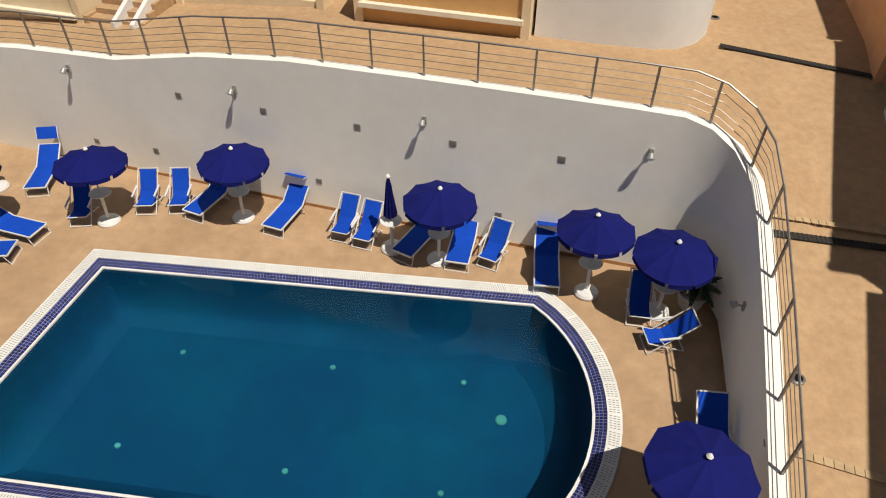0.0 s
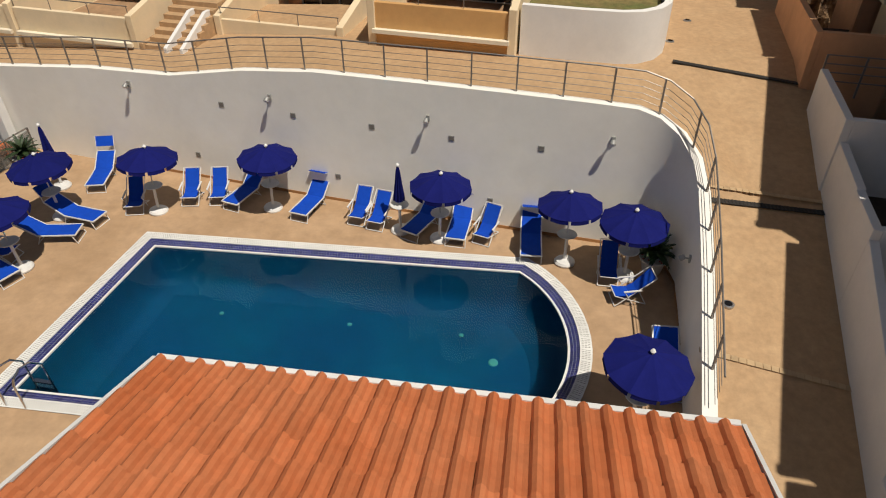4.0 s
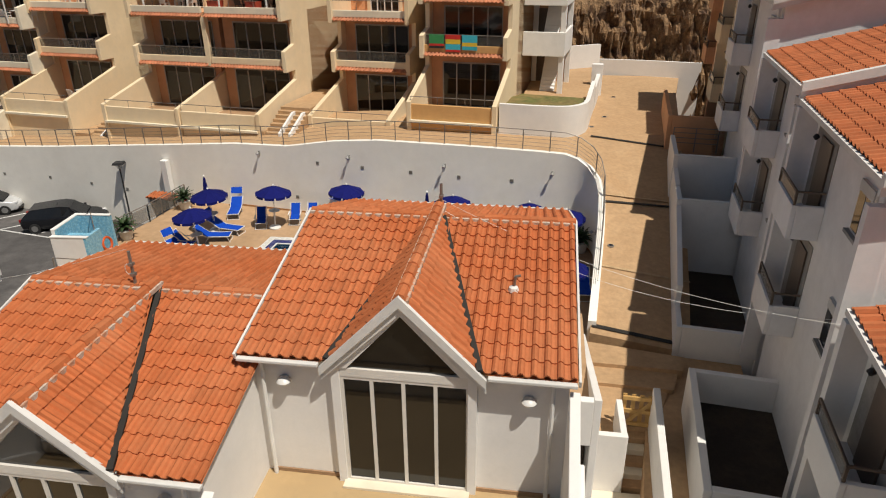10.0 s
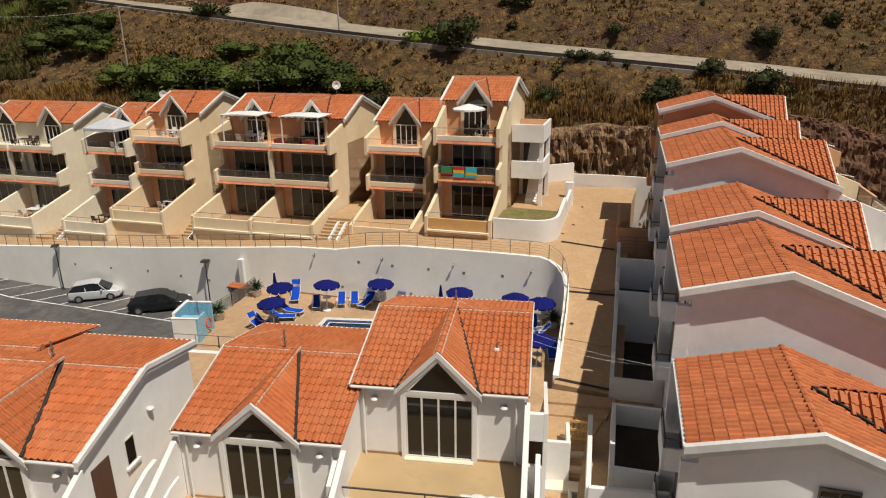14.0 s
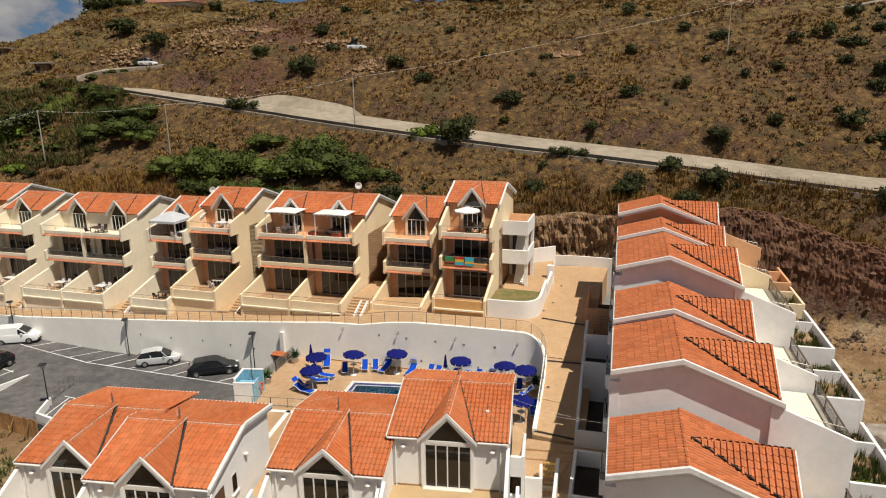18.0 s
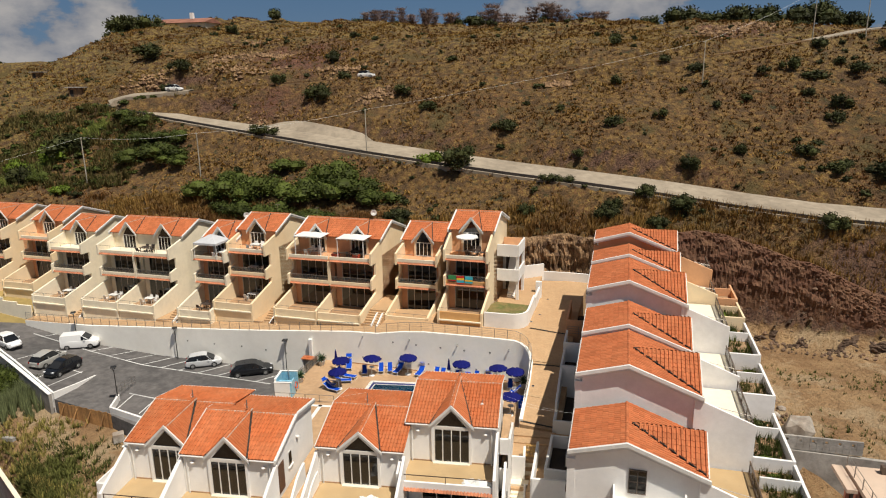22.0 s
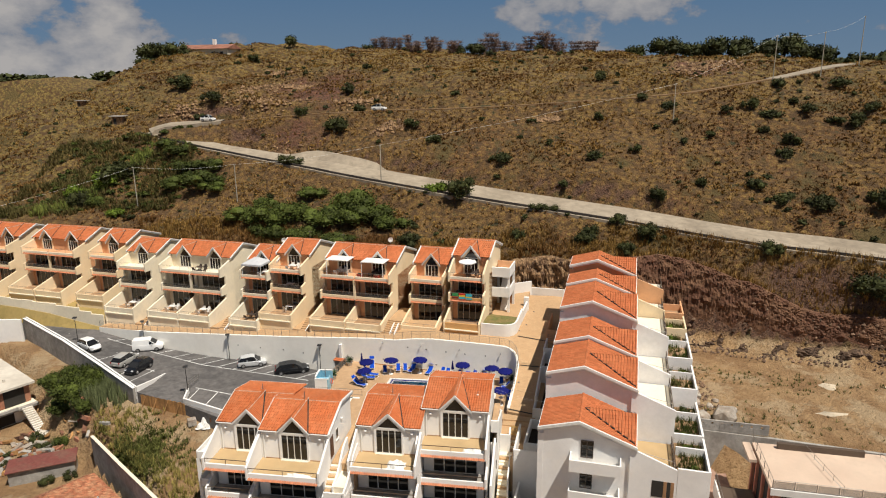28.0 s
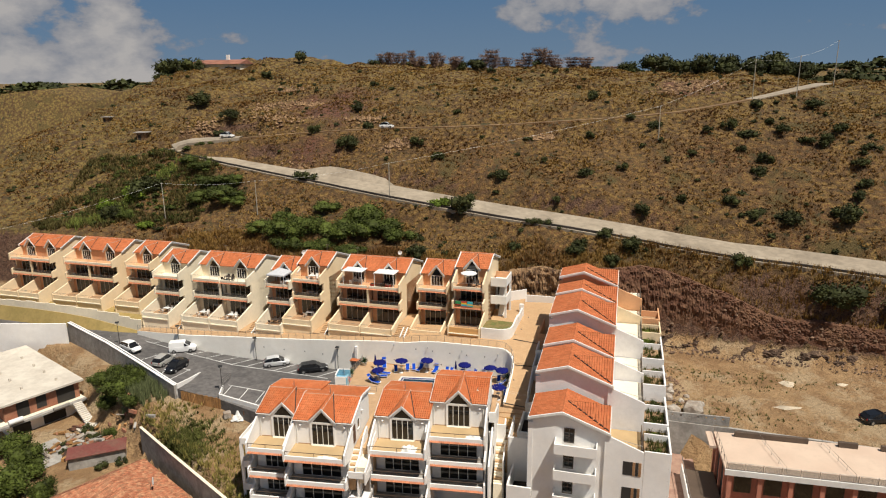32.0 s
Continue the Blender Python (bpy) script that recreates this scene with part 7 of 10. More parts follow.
line_wall("wall_court", [(7.6, 31.6, 6.6), (11.2, 33.0, 6.6)], 0.24, 3.6, WHITE, "white courtyard wall below the rock face")
gate_box = solo("gate_pillar", Geo().box(-0.35, 0.35, -0.25, 0.25, 4.2, 6.3), WHITE, "white gate pillar with letter boxes", "gate pillar", m=pose(9.6, 26.3, 0, 0, 0, -15), bevel=0.02)
DRYLAWN = mat("dry_lawn", (0.20, 0.15, 0.055), 0.95, 0.3, 3.0, second=(0.12, 0.13, 0.035), second_scale=0.8, bump=0.6, bump_scale=30)
solo("lawn", Geo().prism([(2.6, 17.5), (5.5, 16.75), (6.5, 17.0), (7.1, 18.2), (7.8, 20.6), (4.2, 22.0), (3.0, 20.5)], 4.0, 5.32), DRYLAWN, "patch of dry lawn behind the garden wall", "lawn", kind="structure")
solo("court_paving", Geo().prism([(4.2, 22.0), (7.8, 20.6), (9.6, 26.9), (11.0, 32.8), (7.6, 31.4), (5.5, 28.0)], 3.9, 4.98), STREET, "ochre paved court beside the stair tower", "paving", kind="structure")

# outside steps in the gaps of the row
def gap_steps(x, y, width, z0, rise, label):
    t = thing("outside_steps", row_frame(x, y, NROT), label, "steps", "steps between the houses")
    n = int(rise / 0.17)
    for k in range(n):
        part("step", Geo().box(0, width, k * 0.34, k * 0.34 + 0.36, z0 - 1.0, z0 + 0.17 * (k + 1)), STREET, t)
    part("landing", Geo().box(0, width, n * 0.34 + 0.02, n * 0.34 + 5.0, z0 - 1.0, z0 + 0.17 * n), STREET, t)
    part("balustrade", Geo().side([(-0.3, z0), (0.1, z0), (1.75, z0 + 0.75), (1.75, z0 + 1.05), (1.45, z0 + 1.05), (-0.3, z0 + 0.25)], width * 0.52, width * 0.52 + 0.14), WHITE, t, "white sloping balustrade", bevel=0.02)
    part("balustrade", Geo().side([(-0.3, z0), (0.1, z0), (1.75, z0 + 0.75), (1.75, z0 + 1.05), (1.45, z0 + 1.05), (-0.3, z0 + 0.25)], width * 0.86, width * 0.86 + 0.14), WHITE, t, "white sloping balustrade", bevel=0.02)
    return t


for i, j in ((1, 2), (2, 3), (4, 5), (5, 6), (6, 7), (7, 8)):
    (ma, wa, ka), (mb, wb, kb) = BLOCKS[i], BLOCKS[j]
    right = mb @ Vector((wb + 0.1, -6.6, 0))
    left = ma @ Vector((-0.1, -6.6, 0))
    gap = (left - right).dot(Vector((nx_, ny_, 0)))
    z0 = float(street_z(right.x, right.y))
    spare = max(0.0, gap - 1.9)
    if spare > 0.1:
        solo("side_plinth", Geo().box(0, spare, -0.1, 8.0, z0 - 1.0, z0 + 0.25), STREET, "paved plinth beside the steps", "plinth", "plinths between the houses", m=row_frame(right.x, right.y, NROT), bevel=0.02)
    gap_steps(right.x + spare * nx_, right.y + spare * ny_, max(1.0, min(gap, 1.9)), z0, 1.2, "ochre steps climbing between two houses")

AWNING = mat("white_canvas", (0.76, 0.75, 0.72), 0.7, 0.05, 3.0, bump=0.15, bump_scale=30)
GREYCANVAS = mat("grey_canvas", (0.52, 0.53, 0.55), 0.7, 0.05, 3.0, bump=0.15, bump_scale=30)
for k, c in enumerate((2.6, 8.0)):
    m, W, kk = BLOCKS[2]
    zt = kk["floors"][0]
    t = thing("terrace_awning", m @ Matrix.Translation((c, -1.5, zt)), "white flat awning on slim white posts over a terrace", "awning", "terrace awnings")
    part("canopy", Geo().front([(-1.75, 2.42), (1.75, 2.42), (1.75, 2.48), (0, 2.56), (-1.75, 2.48)], -1.1, 1.35), AWNING, t, bevel=0.02)
    for x in (-1.6, 1.6):
        part("post", Geo().box(x - 0.04, x + 0.04, -1.05, -0.97, 0, 2.42), PLASTIC, t)
    for k2 in range(7):
        part("batten", Geo().box(-1.7 + 0.55 * k2, -1.66 + 0.55 * k2, -1.12, 1.36, 2.36, 2.42), PLASTIC, t)
m, W, kk = BLOCKS[0]
sun_brolly = thing("terrace_parasol", m @ Matrix.Translation((2.3, -1.5, kk["floors"][0])), "cream parasol open on the top terrace", "parasol")
g = Geo()
for f, z in ((0.02, 2.55), (1.0, 2.2), (1.0, 2.08)):
    g.v += [(1.25 * f * math.cos(2 * math.pi * i / 8), 1.25 * f * math.sin(2 * math.pi * i / 8), z) for i in range(8)]
g.f = [(k * 8 + i, k * 8 + (i + 1) % 8, k * 8 + 8 + (i + 1) % 8, k * 8 + 8 + i) for k in range(2) for i in range(8)] + [tuple(range(8))]
part("canopy", g, AWNING, sun_brolly)
part("pole", Geo().rod((0, 0, 0), (0, 0, 2.5), 0.025, n=8), ALU, sun_brolly)
part("base", Geo().lathe([(0.28, 0), (0.28, 0.06), (0.05, 0.1)], 12), CONCRETE, sun_brolly)
m, W, kk = BLOCKS[4]
gaz = thing("gazebo", m @ Matrix.Translation((2.1, -1.6, kk["floors"][0])), "grey square canopy tent on the terrace", "canopy tent")
part("canopy", Geo().add([(-1.6, -1.5, 2.0), (1.6, -1.5, 2.0), (1.6, 1.5, 2.0), (-1.6, 1.5, 2.0), (-0.25, -0.25, 2.75), (0.25, -0.25, 2.75), (0.25, 0.25, 2.75), (-0.25, 0.25, 2.75), (-1.6, -1.5, 1.75), (1.6, -1.5, 1.75), (1.6, 1.5, 1.75), (-1.6, 1.5, 1.75)], [(0, 1, 5, 4), (1, 2, 6, 5), (2, 3, 7, 6), (3, 0, 4, 7), (4, 5, 6, 7), (8, 9, 1, 0), (9, 10, 2, 1), (10, 11, 3, 2), (11, 8, 0, 3)]), GREYCANVAS, gaz)
for x, y in ((-1.55, -1.45), (1.55, -1.45), (1.55, 1.45), (-1.55, 1.45)):
    part("post", Geo().box(x - 0.03, x + 0.03, y - 0.03, y + 0.03, 0, 2.0), ALU, gaz)


def garden_chair(m, material, label):
    t = thing("garden_chair", m, label, "chair", "terrace chairs")
    part("seat", Geo().box(-0.22, 0.22, -0.22, 0.22, 0.40, 0.44), material, t, bevel=0.01)
    part("backrest", Geo().add([(-0.22, 0.2, 0.44), (0.22, 0.2, 0.44), (0.2, 0.32, 0.88), (-0.2, 0.32, 0.88)], [(0, 1, 2, 3)]), material, t).modifiers.new("thick", "SOLIDIFY").thickness = 0.03
    for x, y in ((-0.2, -0.2), (0.2, -0.2), (-0.2, 0.2), (0.2, 0.2)):
        part("leg", Geo().box(x - 0.02, x + 0.02, y - 0.02, y + 0.02, 0, 0.4), material, t)
    for x in (-0.24, 0.24):
        part("armrest", Geo().box(x - 0.025, x + 0.025, -0.2, 0.25, 0.62, 0.65), material, t)
    return t


def garden_table(m, material, label, w=1.2, d=0.8):
    t = thing("garden_table", m, label, "table", "terrace tables")
    part("tabletop", Geo().box(-w / 2, w / 2, -d / 2, d / 2, 0.70, 0.74), material, t, bevel=0.01)
    for x, y in ((-1, -1), (1, -1), (1, 1), (-1, 1)):
        part("leg", Geo().box(x * (w / 2 - 0.08) - 0.025, x * (w / 2 - 0.08) + 0.025, y * (d / 2 - 0.08) - 0.025, y * (d / 2 - 0.08) + 0.025, 0, 0.70), material, t)
    return t


WICKER = mat("dark_wicker", (0.06, 0.04, 0.03), 0.8, 0.2, 20.0, bump=0.3)
sets = [(0, 0, 3.0, -1.3, WICKER, "dark"), (0, 1, 1.3, -1.4, WICKER, "dark"), (2, 0, 2.6, -1.2, PLASTIC, "white"), (2, 0, 8.0, -1.3, WICKER, "dark"), (2, 1, 2.2, -1.3, WICKER, "dark"), (3, 0, 3.2, -1.6, PLASTIC, "white"), (3, 1, 2.6, -1.5, PLASTIC, "white"), (3, 2, 2.6, -2.2, PLASTIC, "white"),
        (4, 0, 3.6, -1.9, PLASTIC, "white"), (4, 2, 1.8, -3.6, WICKER, "dark"), (5, 2, 2.0, -3.4, PLASTIC, "white"), (5, 2, 7.6, -3.4, PLASTIC, "white"), (5, 0, 6.4, -1.6, WICKER, "dark"), (6, 2, 2.4, -3.2, PLASTIC, "white"), (8, 1, 2.4, -1.6, WICKER, "dark")]
first_table, first_chair = {}, {}
for b, f, x, y, material, word in sets:
    m, W, kk = BLOCKS[b]
    z = kk["floors"][f] - (0.49 if f == 2 else 0.0)
    mt = m @ Matrix.Translation((x, y, z))
    if word in first_table:
        copy_thing(first_table[word], mt)
    else:
        first_table[word] = garden_table(mt, material, word + " rectangular garden table on a terrace")
    for cx, cy, r in ((-0.45, 0.65, 0), (0.45, 0.65, 8), (-0.5, -0.7, 180), (0.95, 0.0, -90)):
        mc = m @ Matrix.Translation((x + cx, y + cy, z)) @ Matrix.Rotation(radians(r), 4, "Z")
        if word in first_chair:
            copy_thing(first_chair[word], mc)
        else:
            first_chair[word] = garden_chair(mc, material, word + " garden armchair on a terrace")

# towels over the middle rail of the end house
m, W, kk = BLOCKS[0]
z = kk["floors"][1] + 0.9
GREEN, RED, YELLOW, TURQ, BLACKCLOTH = (mat(n, c, 0.9, 0.08, 8.0, bump=0.1) for n, c in (("green_cloth", (0.04, 0.25, 0.08)), ("red_cloth", (0.55, 0.03, 0.02)), ("yellow_cloth", (0.75, 0.50, 0.04)), ("turquoise_cloth", (0.05, 0.45, 0.55)), ("black_cloth", (0.02, 0.02, 0.02))))
for x, bands in ((0.5, ((GREEN, 0.5), (RED, 0.12), (BLACKCLOTH, 0.12))), (1.45, ((RED, 0.25), (YELLOW, 0.25), (TURQ, 0.3), (RED, 0.12))), (2.4, ((TURQ, 0.4), (YELLOW, 0.2), (TURQ, 0.2)))):
    t = thing("towel", m @ Matrix.Translation((x, -2.86, z)), "striped beach towel hung over the balcony rail", "towel", "towels on the rail")
    zz = 0.02
    for material, h in bands:
        part("stripe", Geo().box(0, 0.85, -0.035, -0.015, zz - h, zz - 0.002), material, t)
        zz -= h
REDPOT = mat("red_planter", (0.42, 0.06, 0.03), 0.6, 0.1, 5.0, bump=0)
m, W, kk = BLOCKS[2]
for x in (6.0, 8.6):
    t = thing("planter", m @ Matrix.Translation((x, -2.3, kk["floors"][0])), "large red square planter on the terrace", "planter", "red planters")
    part("tub", Geo().add([(sx * (0.3 + 0.06 * k), sy * (0.3 + 0.06 * k), 0.65 * k) for k in (0, 1) for sx, sy in ((-1, -1), (1, -1), (1, 1), (-1, 1))], [(3, 2, 1, 0), (4, 5, 6, 7), (0, 1, 5, 4), (1, 2, 6, 5), (2, 3, 7, 6), (3, 0, 4, 7)]), REDPOT, t)
    part("soil", Geo().box(-0.3, 0.3, -0.3, 0.3, 0.6, 0.67), SOIL, t)


# dishes and aerials
def dish(m, label="white satellite dish on a short mast"):
    t = thing("satellite_dish", m, label, "satellite dish", "dishes and aerials")
    part("mast", Geo().rod((0, 0, 0), (0, 0, 0.8), 0.025, n=6), RAIL, t)
    g = Geo()
    for r, d in ((0.02, 0.10), (0.2, 0.07), (0.36, 0.0), (0.37, 0.0)):
        g.v += [(r * math.cos(2 * math.pi * i / 14), -0.12 + d - 0.1, 0.95 + r * math.sin(2 * math.pi * i / 14)) for i in range(14)]
    g.f = [(k * 14 + i, k * 14 + (i + 1) % 14, k * 14 + 14 + (i + 1) % 14, k * 14 + 14 + i) for k in range(3) for i in range(14)]
    part("reflector", g, PLASTIC, t, smooth=True).modifiers.new("thick", "SOLIDIFY").thickness = 0.015
    part("arm", Geo().rod((0, -0.15, 0.6), (0, -0.5, 0.85), 0.012, n=5), RAIL, t)
    return t


def aerial(m, h=1.3, label="thin television aerial on a mast"):
    t = thing("aerial", m, label, "aerial", "dishes and aerials")
    part("mast", Geo().rod((0, 0, 0), (0, 0, h), 0.02, n=6), RAIL, t)
    part("boom", Geo().rod((-0.4, 0, h - 0.1), (0.4, 0, h - 0.1), 0.012, n=5), RAIL, t)
    for k in range(6):
        part("element", Geo().rod((-0.38 + 0.15 * k, -0.22, h - 0.1), (-0.38 + 0.15 * k, 0.22, h - 0.1), 0.007, n=4), RAIL, t)
    return t


d0 = None
for b, x in ((2, 8.6), (4, 4.1)):
    m, W, kk = BLOCKS[b]
    mm = m @ Matrix.Translation((x, 3.4, kk["z_apex"])) @ Matrix.Rotation(0.5, 4, "Z")
    d0 = copy_thing(d0, mm) if d0 else dish(mm)
a0 = None
for b, x in ((3, 3.6), (2, 1.0), (0, 2.6), (5, 3.0), (7, 2.0)):
    m, W, kk = BLOCKS[b]
    mm = m @ Matrix.Translation((x, 3.5, kk["z_apex"])) @ Matrix.Rotation(0.9 * b, 4, "Z")
    a0 = copy_thing(a0, mm) if a0 else aerial(mm)

# ---- lane side of the stepped row ----
SHUTTER = mat("pale_roller_shutter", (0.55, 0.54, 0.52), 0.6, 0.06, 4.0, bump=0)


def lane_side(s0, s1, zr, wall_mat, storeys):
    t = thing("lane_facade", RM @ Matrix.Translation((0.35, 0, 0)), "shaded lane front with balconies and small windows", "facade", "lane fronts of the stepped houses")
    ze = zr - 0.945
    for k in range(storeys):
        z = ze - 2.75 - 2.9 * k
        a, b = s1 - 2.5, s1 - 0.6
        # flat grey plate on the facade; the loggia's shade is put into its colour
        loggia = part("recess", Geo().box(-3.47, -3.455, a, b, z + 0.02, z + 2.35), CONCRETE, t, "grey plate standing in for a shaded loggia wall")
        part("door", Geo().box(-3.52, -3.475, a + 0.3, a + 1.3, z + 0.02, z + 2.1), FRAMED, loggia, "dark brown door")
        part("wall_lamp", Geo().lathe([(0.03, -0.08), (0.09, 0.0), (0.03, 0.08)], 8, (-3.6, b - 0.4, z + 2.0)), LAMPBLACK, t)
        part("balcony_slab", Geo().box(-4.1, -3.452, a, b, z - 0.2, z), wall_mat, t)
        part("balcony_parapet", Geo().box(-4.22, -4.1, a - 0.12, b, z - 0.3, z + 0.62).box(-4.1, -3.452, a - 0.12, a, z - 0.3, z + 0.62), wall_mat, t, "solid rendered parapet", bevel=0.02)
        part("balcony_rail", Geo().beam((-4.16, a - 0.06, z + 1.0), (-4.16, b, z + 1.0), 0.05, 0.05).beam((-4.16, a - 0.06, z + 1.0), (-3.5, a - 0.06, z + 1.0), 0.05, 0.05).box(-4.19, -4.13, a - 0.09, a - 0.03, z + 0.62, z + 0.97).box(-4.19, -4.13, b - 0.06, b, z + 0.62, z + 0.97), FRAMED, t, "dark metal rail")
        part("rail_glass", Geo().box(-4.165, -4.155, a, b - 0.08, z + 0.64, z + 0.94), GLASSRAIL, t)
        part("fin_wall", Geo().box(-4.0, -3.452, s1 - 0.35, s1 - 0.1, z - 0.2, z + 2.6), wall_mat, t)
        wy = s0 + 1.7
        win = part("window", Geo().box(-3.5, -3.452, wy - 0.5, wy + 0.5, z + 0.9, z + 2.1), FRAMEW, t, "small white window with a roller shutter")
        part("pane", Geo().box(-3.515, -3.5, wy - 0.43, wy - 0.03, z + 0.97, z + 1.85), GLASS, win)
        part("pane", Geo().box(-3.515, -3.5, wy + 0.03, wy + 0.43, z + 0.97, z + 1.85), GLASS, win)
        part("shutter", Geo().box(-3.53, -3.501, wy - 0.46, wy + 0.46, z + 1.86, z + 2.1), SHUTTER, win)
        part("sill", Geo().box(-3.6, -3.452, wy - 0.58, wy + 0.58, z + 0.82, z + 0.9), CONCRETE, win)
    part("downpipe", Geo().rod((-3.56, s0 + 0.55, ze - 0.2), (-3.56, s0 + 0.55, ze - 2.9 * storeys - 1.0), 0.05, n=8), BARGE, t, "white downpipe")
    part("buttress", Geo().box(-3.95, -3.452, s0 + 0.2, s0 + 0.45, ze - 9.0, ze - 0.6), wall_mat, t)
    return t


for s0, s1, zr, wall_mat, word, base in STEPPED:
    lane_side(s0, s1, zr, wall_mat, 2)


def yard(y0, y1, x0, z_floor, z_south, z_north, material, label, east=-3.1, closed=False):
    """A walled yard; the lane wall's top climbs from z_south to z_north."""
    t = thing("walled_yard", RM, label, "yard", "walled yards along the lane")
    low = z_floor - 3.0
    # brown floor whose colour also carries the yard's shade
    part("floor", Geo().box(x0 + 0.2, east, y0 + 0.2, y1, low, z_floor), SOIL, t, "brown yard floor, darkened by shade put into the colour")
    part("lane_wall", Geo().side([(y0, low), (y1, low), (y1, z_north), (y0 + 1.6, z_north if z_north == z_south else z_south + (z_north - z_south) * 0.35), (y0 + 1.6, z_south), (y0, z_south)], x0, x0 + 0.2), material, t, "white yard wall", bevel=0.02)
    part("end_wall", Geo().box(x0 + 0.201, east, y0, y0 + 0.2, low, z_south), material, t, "white yard end wall", bevel=0.02)
    if closed:
        part("end_wall", Geo().box(x0 + 0.201, east, y1 - 0.2, y1 - 0.001, low, z_north), material, t, "white yard end wall", bevel=0.02)
    return t


yard(12.9, 18.9, -5.7, 1.0, 1.75, 3.9, WHITE, "white walled yard in the shade")
yard(18.9, 22.6, -5.7, 2.9, 4.15, 4.3, WHITE, "white walled yard in the shade")
yard(22.6, 26.0, -5.75, 3.2, 4.9, 4.9, WHITE, "white walled yard beside the lane")
yard(27.0, 33.5, -5.9, 3.8, 5.6, 5.6, PEACH, "ochre walled yard at the head of the lane")
yard(5.0, 10.0, -5.55, 1.05, 2.1, 2.1, WHITE, "white walled yard in the shade", closed=True)
yard(-0.5, 3.9, -5.8, -3.6, -1.4, -1.4, WHITE, "white walled yard with a low parapet")
t = thing("lane_railing", RM, "grey metal railing with horizontal bars across a ramp", "railing")
for h in (0.25, 0.5, 0.75, 1.0):
    part("bar", Geo().rod((-5.6, 26.3, 4.2 + h), (-3.5, 26.3, 4.2 + h), 0.02, n=6), RAIL, t)
for x in (-5.6, -4.55, -3.5):
    part("post", Geo().box(x - 0.025, x + 0.025, 26.28, 26.33, 4.0, 5.2), RAIL, t)

# drains across the lane
TAN = mat("tan_strip_tile", (0.52, 0.36, 0.20), 0.7, 0.1, 5.0, island_var=0.12, bump=0.1)
GRATE = mat("dark_drain_grating", (0.05, 0.045, 0.04), 0.6, 0.2, 12.0, metal=0.4, bump=0)
for (x0, y0), (x1, y1) in (((5.45, 6.25), (9.0, 5.1)), ((6.62, 11.0), (9.95, 10.45))):
    g = Geo()
    p, q = Vector((x0, y0, street_z(x0, y0) + 0.025)), Vector((x1, y1, street_z(x1, y1) + 0.025))
    n = int((q - p).length / 0.16)
    for k in range(n):
        g.beam(p.lerp(q, (k + 0.04) / n), p.lerp(q, (k + 0.96) / n), 0.16, 0.008)
    solo("tile_strip", g, TAN, "narrow strip of tan tiles across the lane", "tile strip", kind="structure")
for (x0, y0), (x1, y1) in (((7.3, 16.6), (10.9, 15.4)), ((6.75, 10.62), (9.75, 10.1)), ((4.75, 2.86), (7.5, 1.95))):
    p, q = Vector((x0, y0, street_z(x0, y0) + 0.03)), Vector((x1, y1, street_z(x1, y1) + 0.03))
    t = thing("drain_grating", None, "dark slotted drain grating across the lane", "drain", "drains across the lane")
    part("channel", Geo().beam(p, q, 0.22, 0.012), DARK, t)
    d = (q - p).normalized()
    n = int((q - p).length / 0.09)
    g = Geo()
    for k in range(n):
        a = p + (q - p) * ((k + 0.3) / n)
        s = d.cross(Vector((0, 0, 1))).normalized() * 0.11
        g.beam(a - s + Vector((0, 0, 0.008)), a + s + Vector((0, 0, 0.008)), 0.035, 0.008)
    tagged(part("slats", g, GRATE, t), kind="stuff")
cover0 = None
for x, y in ((6.4, 7.4), (8.9, 20.5), (10.6, 25.5), (7.7, 18.4)):
    m = Matrix.Translation((x, y, street_z(x, y)))
    if cover0:
        copy_thing(cover0, m)
        continue
    cover0 = thing("lane_spotlight", m, "small round metal ground lamp set in the paving", "ground lamp", "ground lamps in the lane")
    part("ring", Geo().lathe([(0.14, -0.02), (0.14, 0.03), (0.11, 0.04)], 14), RIM, cover0)
    part("lens", Geo().lathe([(0.10, 0.03), (0.09, 0.045)], 12), GLASS, cover0)

# landing, gate and stairs between the white row and the stepped row


def plan(m, pts):
    return [tuple((m @ Vector((x, y, 0))).to_2d()) for x, y in pts]


solo("lane_landing", Geo().prism(plan(CM, [(7.2, 4.5), (8.35, 4.5), (8.35, 6.1), (9.35, 6.1), (10.7, 9.6), (7.3, 10.2)]), -6.0, 0.6), STREET, "tan paved landing below the lane", "paving", kind="structure")
solo("landing_step", Geo().prism(plan(CM, [(7.3, 8.0), (10.2, 7.9), (10.7, 9.6), (7.3, 10.2)]), 0.5, 0.72), STREET, "shallow paved step", "step", kind="structure")
solo("landing_step", Geo().prism(plan(CM, [(7.3, 8.9), (10.6, 8.8), (10.8, 9.6), (7.3, 10.2)]), 0.5, 0.86), STREET, "shallow paved step", "step", kind="structure")
solo("lane_terrace", Geo().prism(plan(RM, [(-6.75, 4.2), (-3.46, 4.2), (-3.46, 12.95), (-6.0, 12.95), (-6.6, 9.3)]), -3.0, 0.55), STREET, "brown paved terrace between two yards", "paving", kind="structure")
stairs = thing("outside_stairs", CM, "pale concrete stairs going down between white walls", "stairs", "stairs below the lane")
for k in range(5):
    part("step", Geo().box(8.36, 9.15, 6.1 - 0.31 * (k + 1) - 0.02, 6.1 - 0.31 * k, -7.0, 0.6 - 0.17 * (k + 1)), PALE if k % 2 else STREET, stairs)
part("half_landing", Geo().box(7.3, 9.0, 3.7, 4.39, -7.0, -0.35), PALE, stairs)
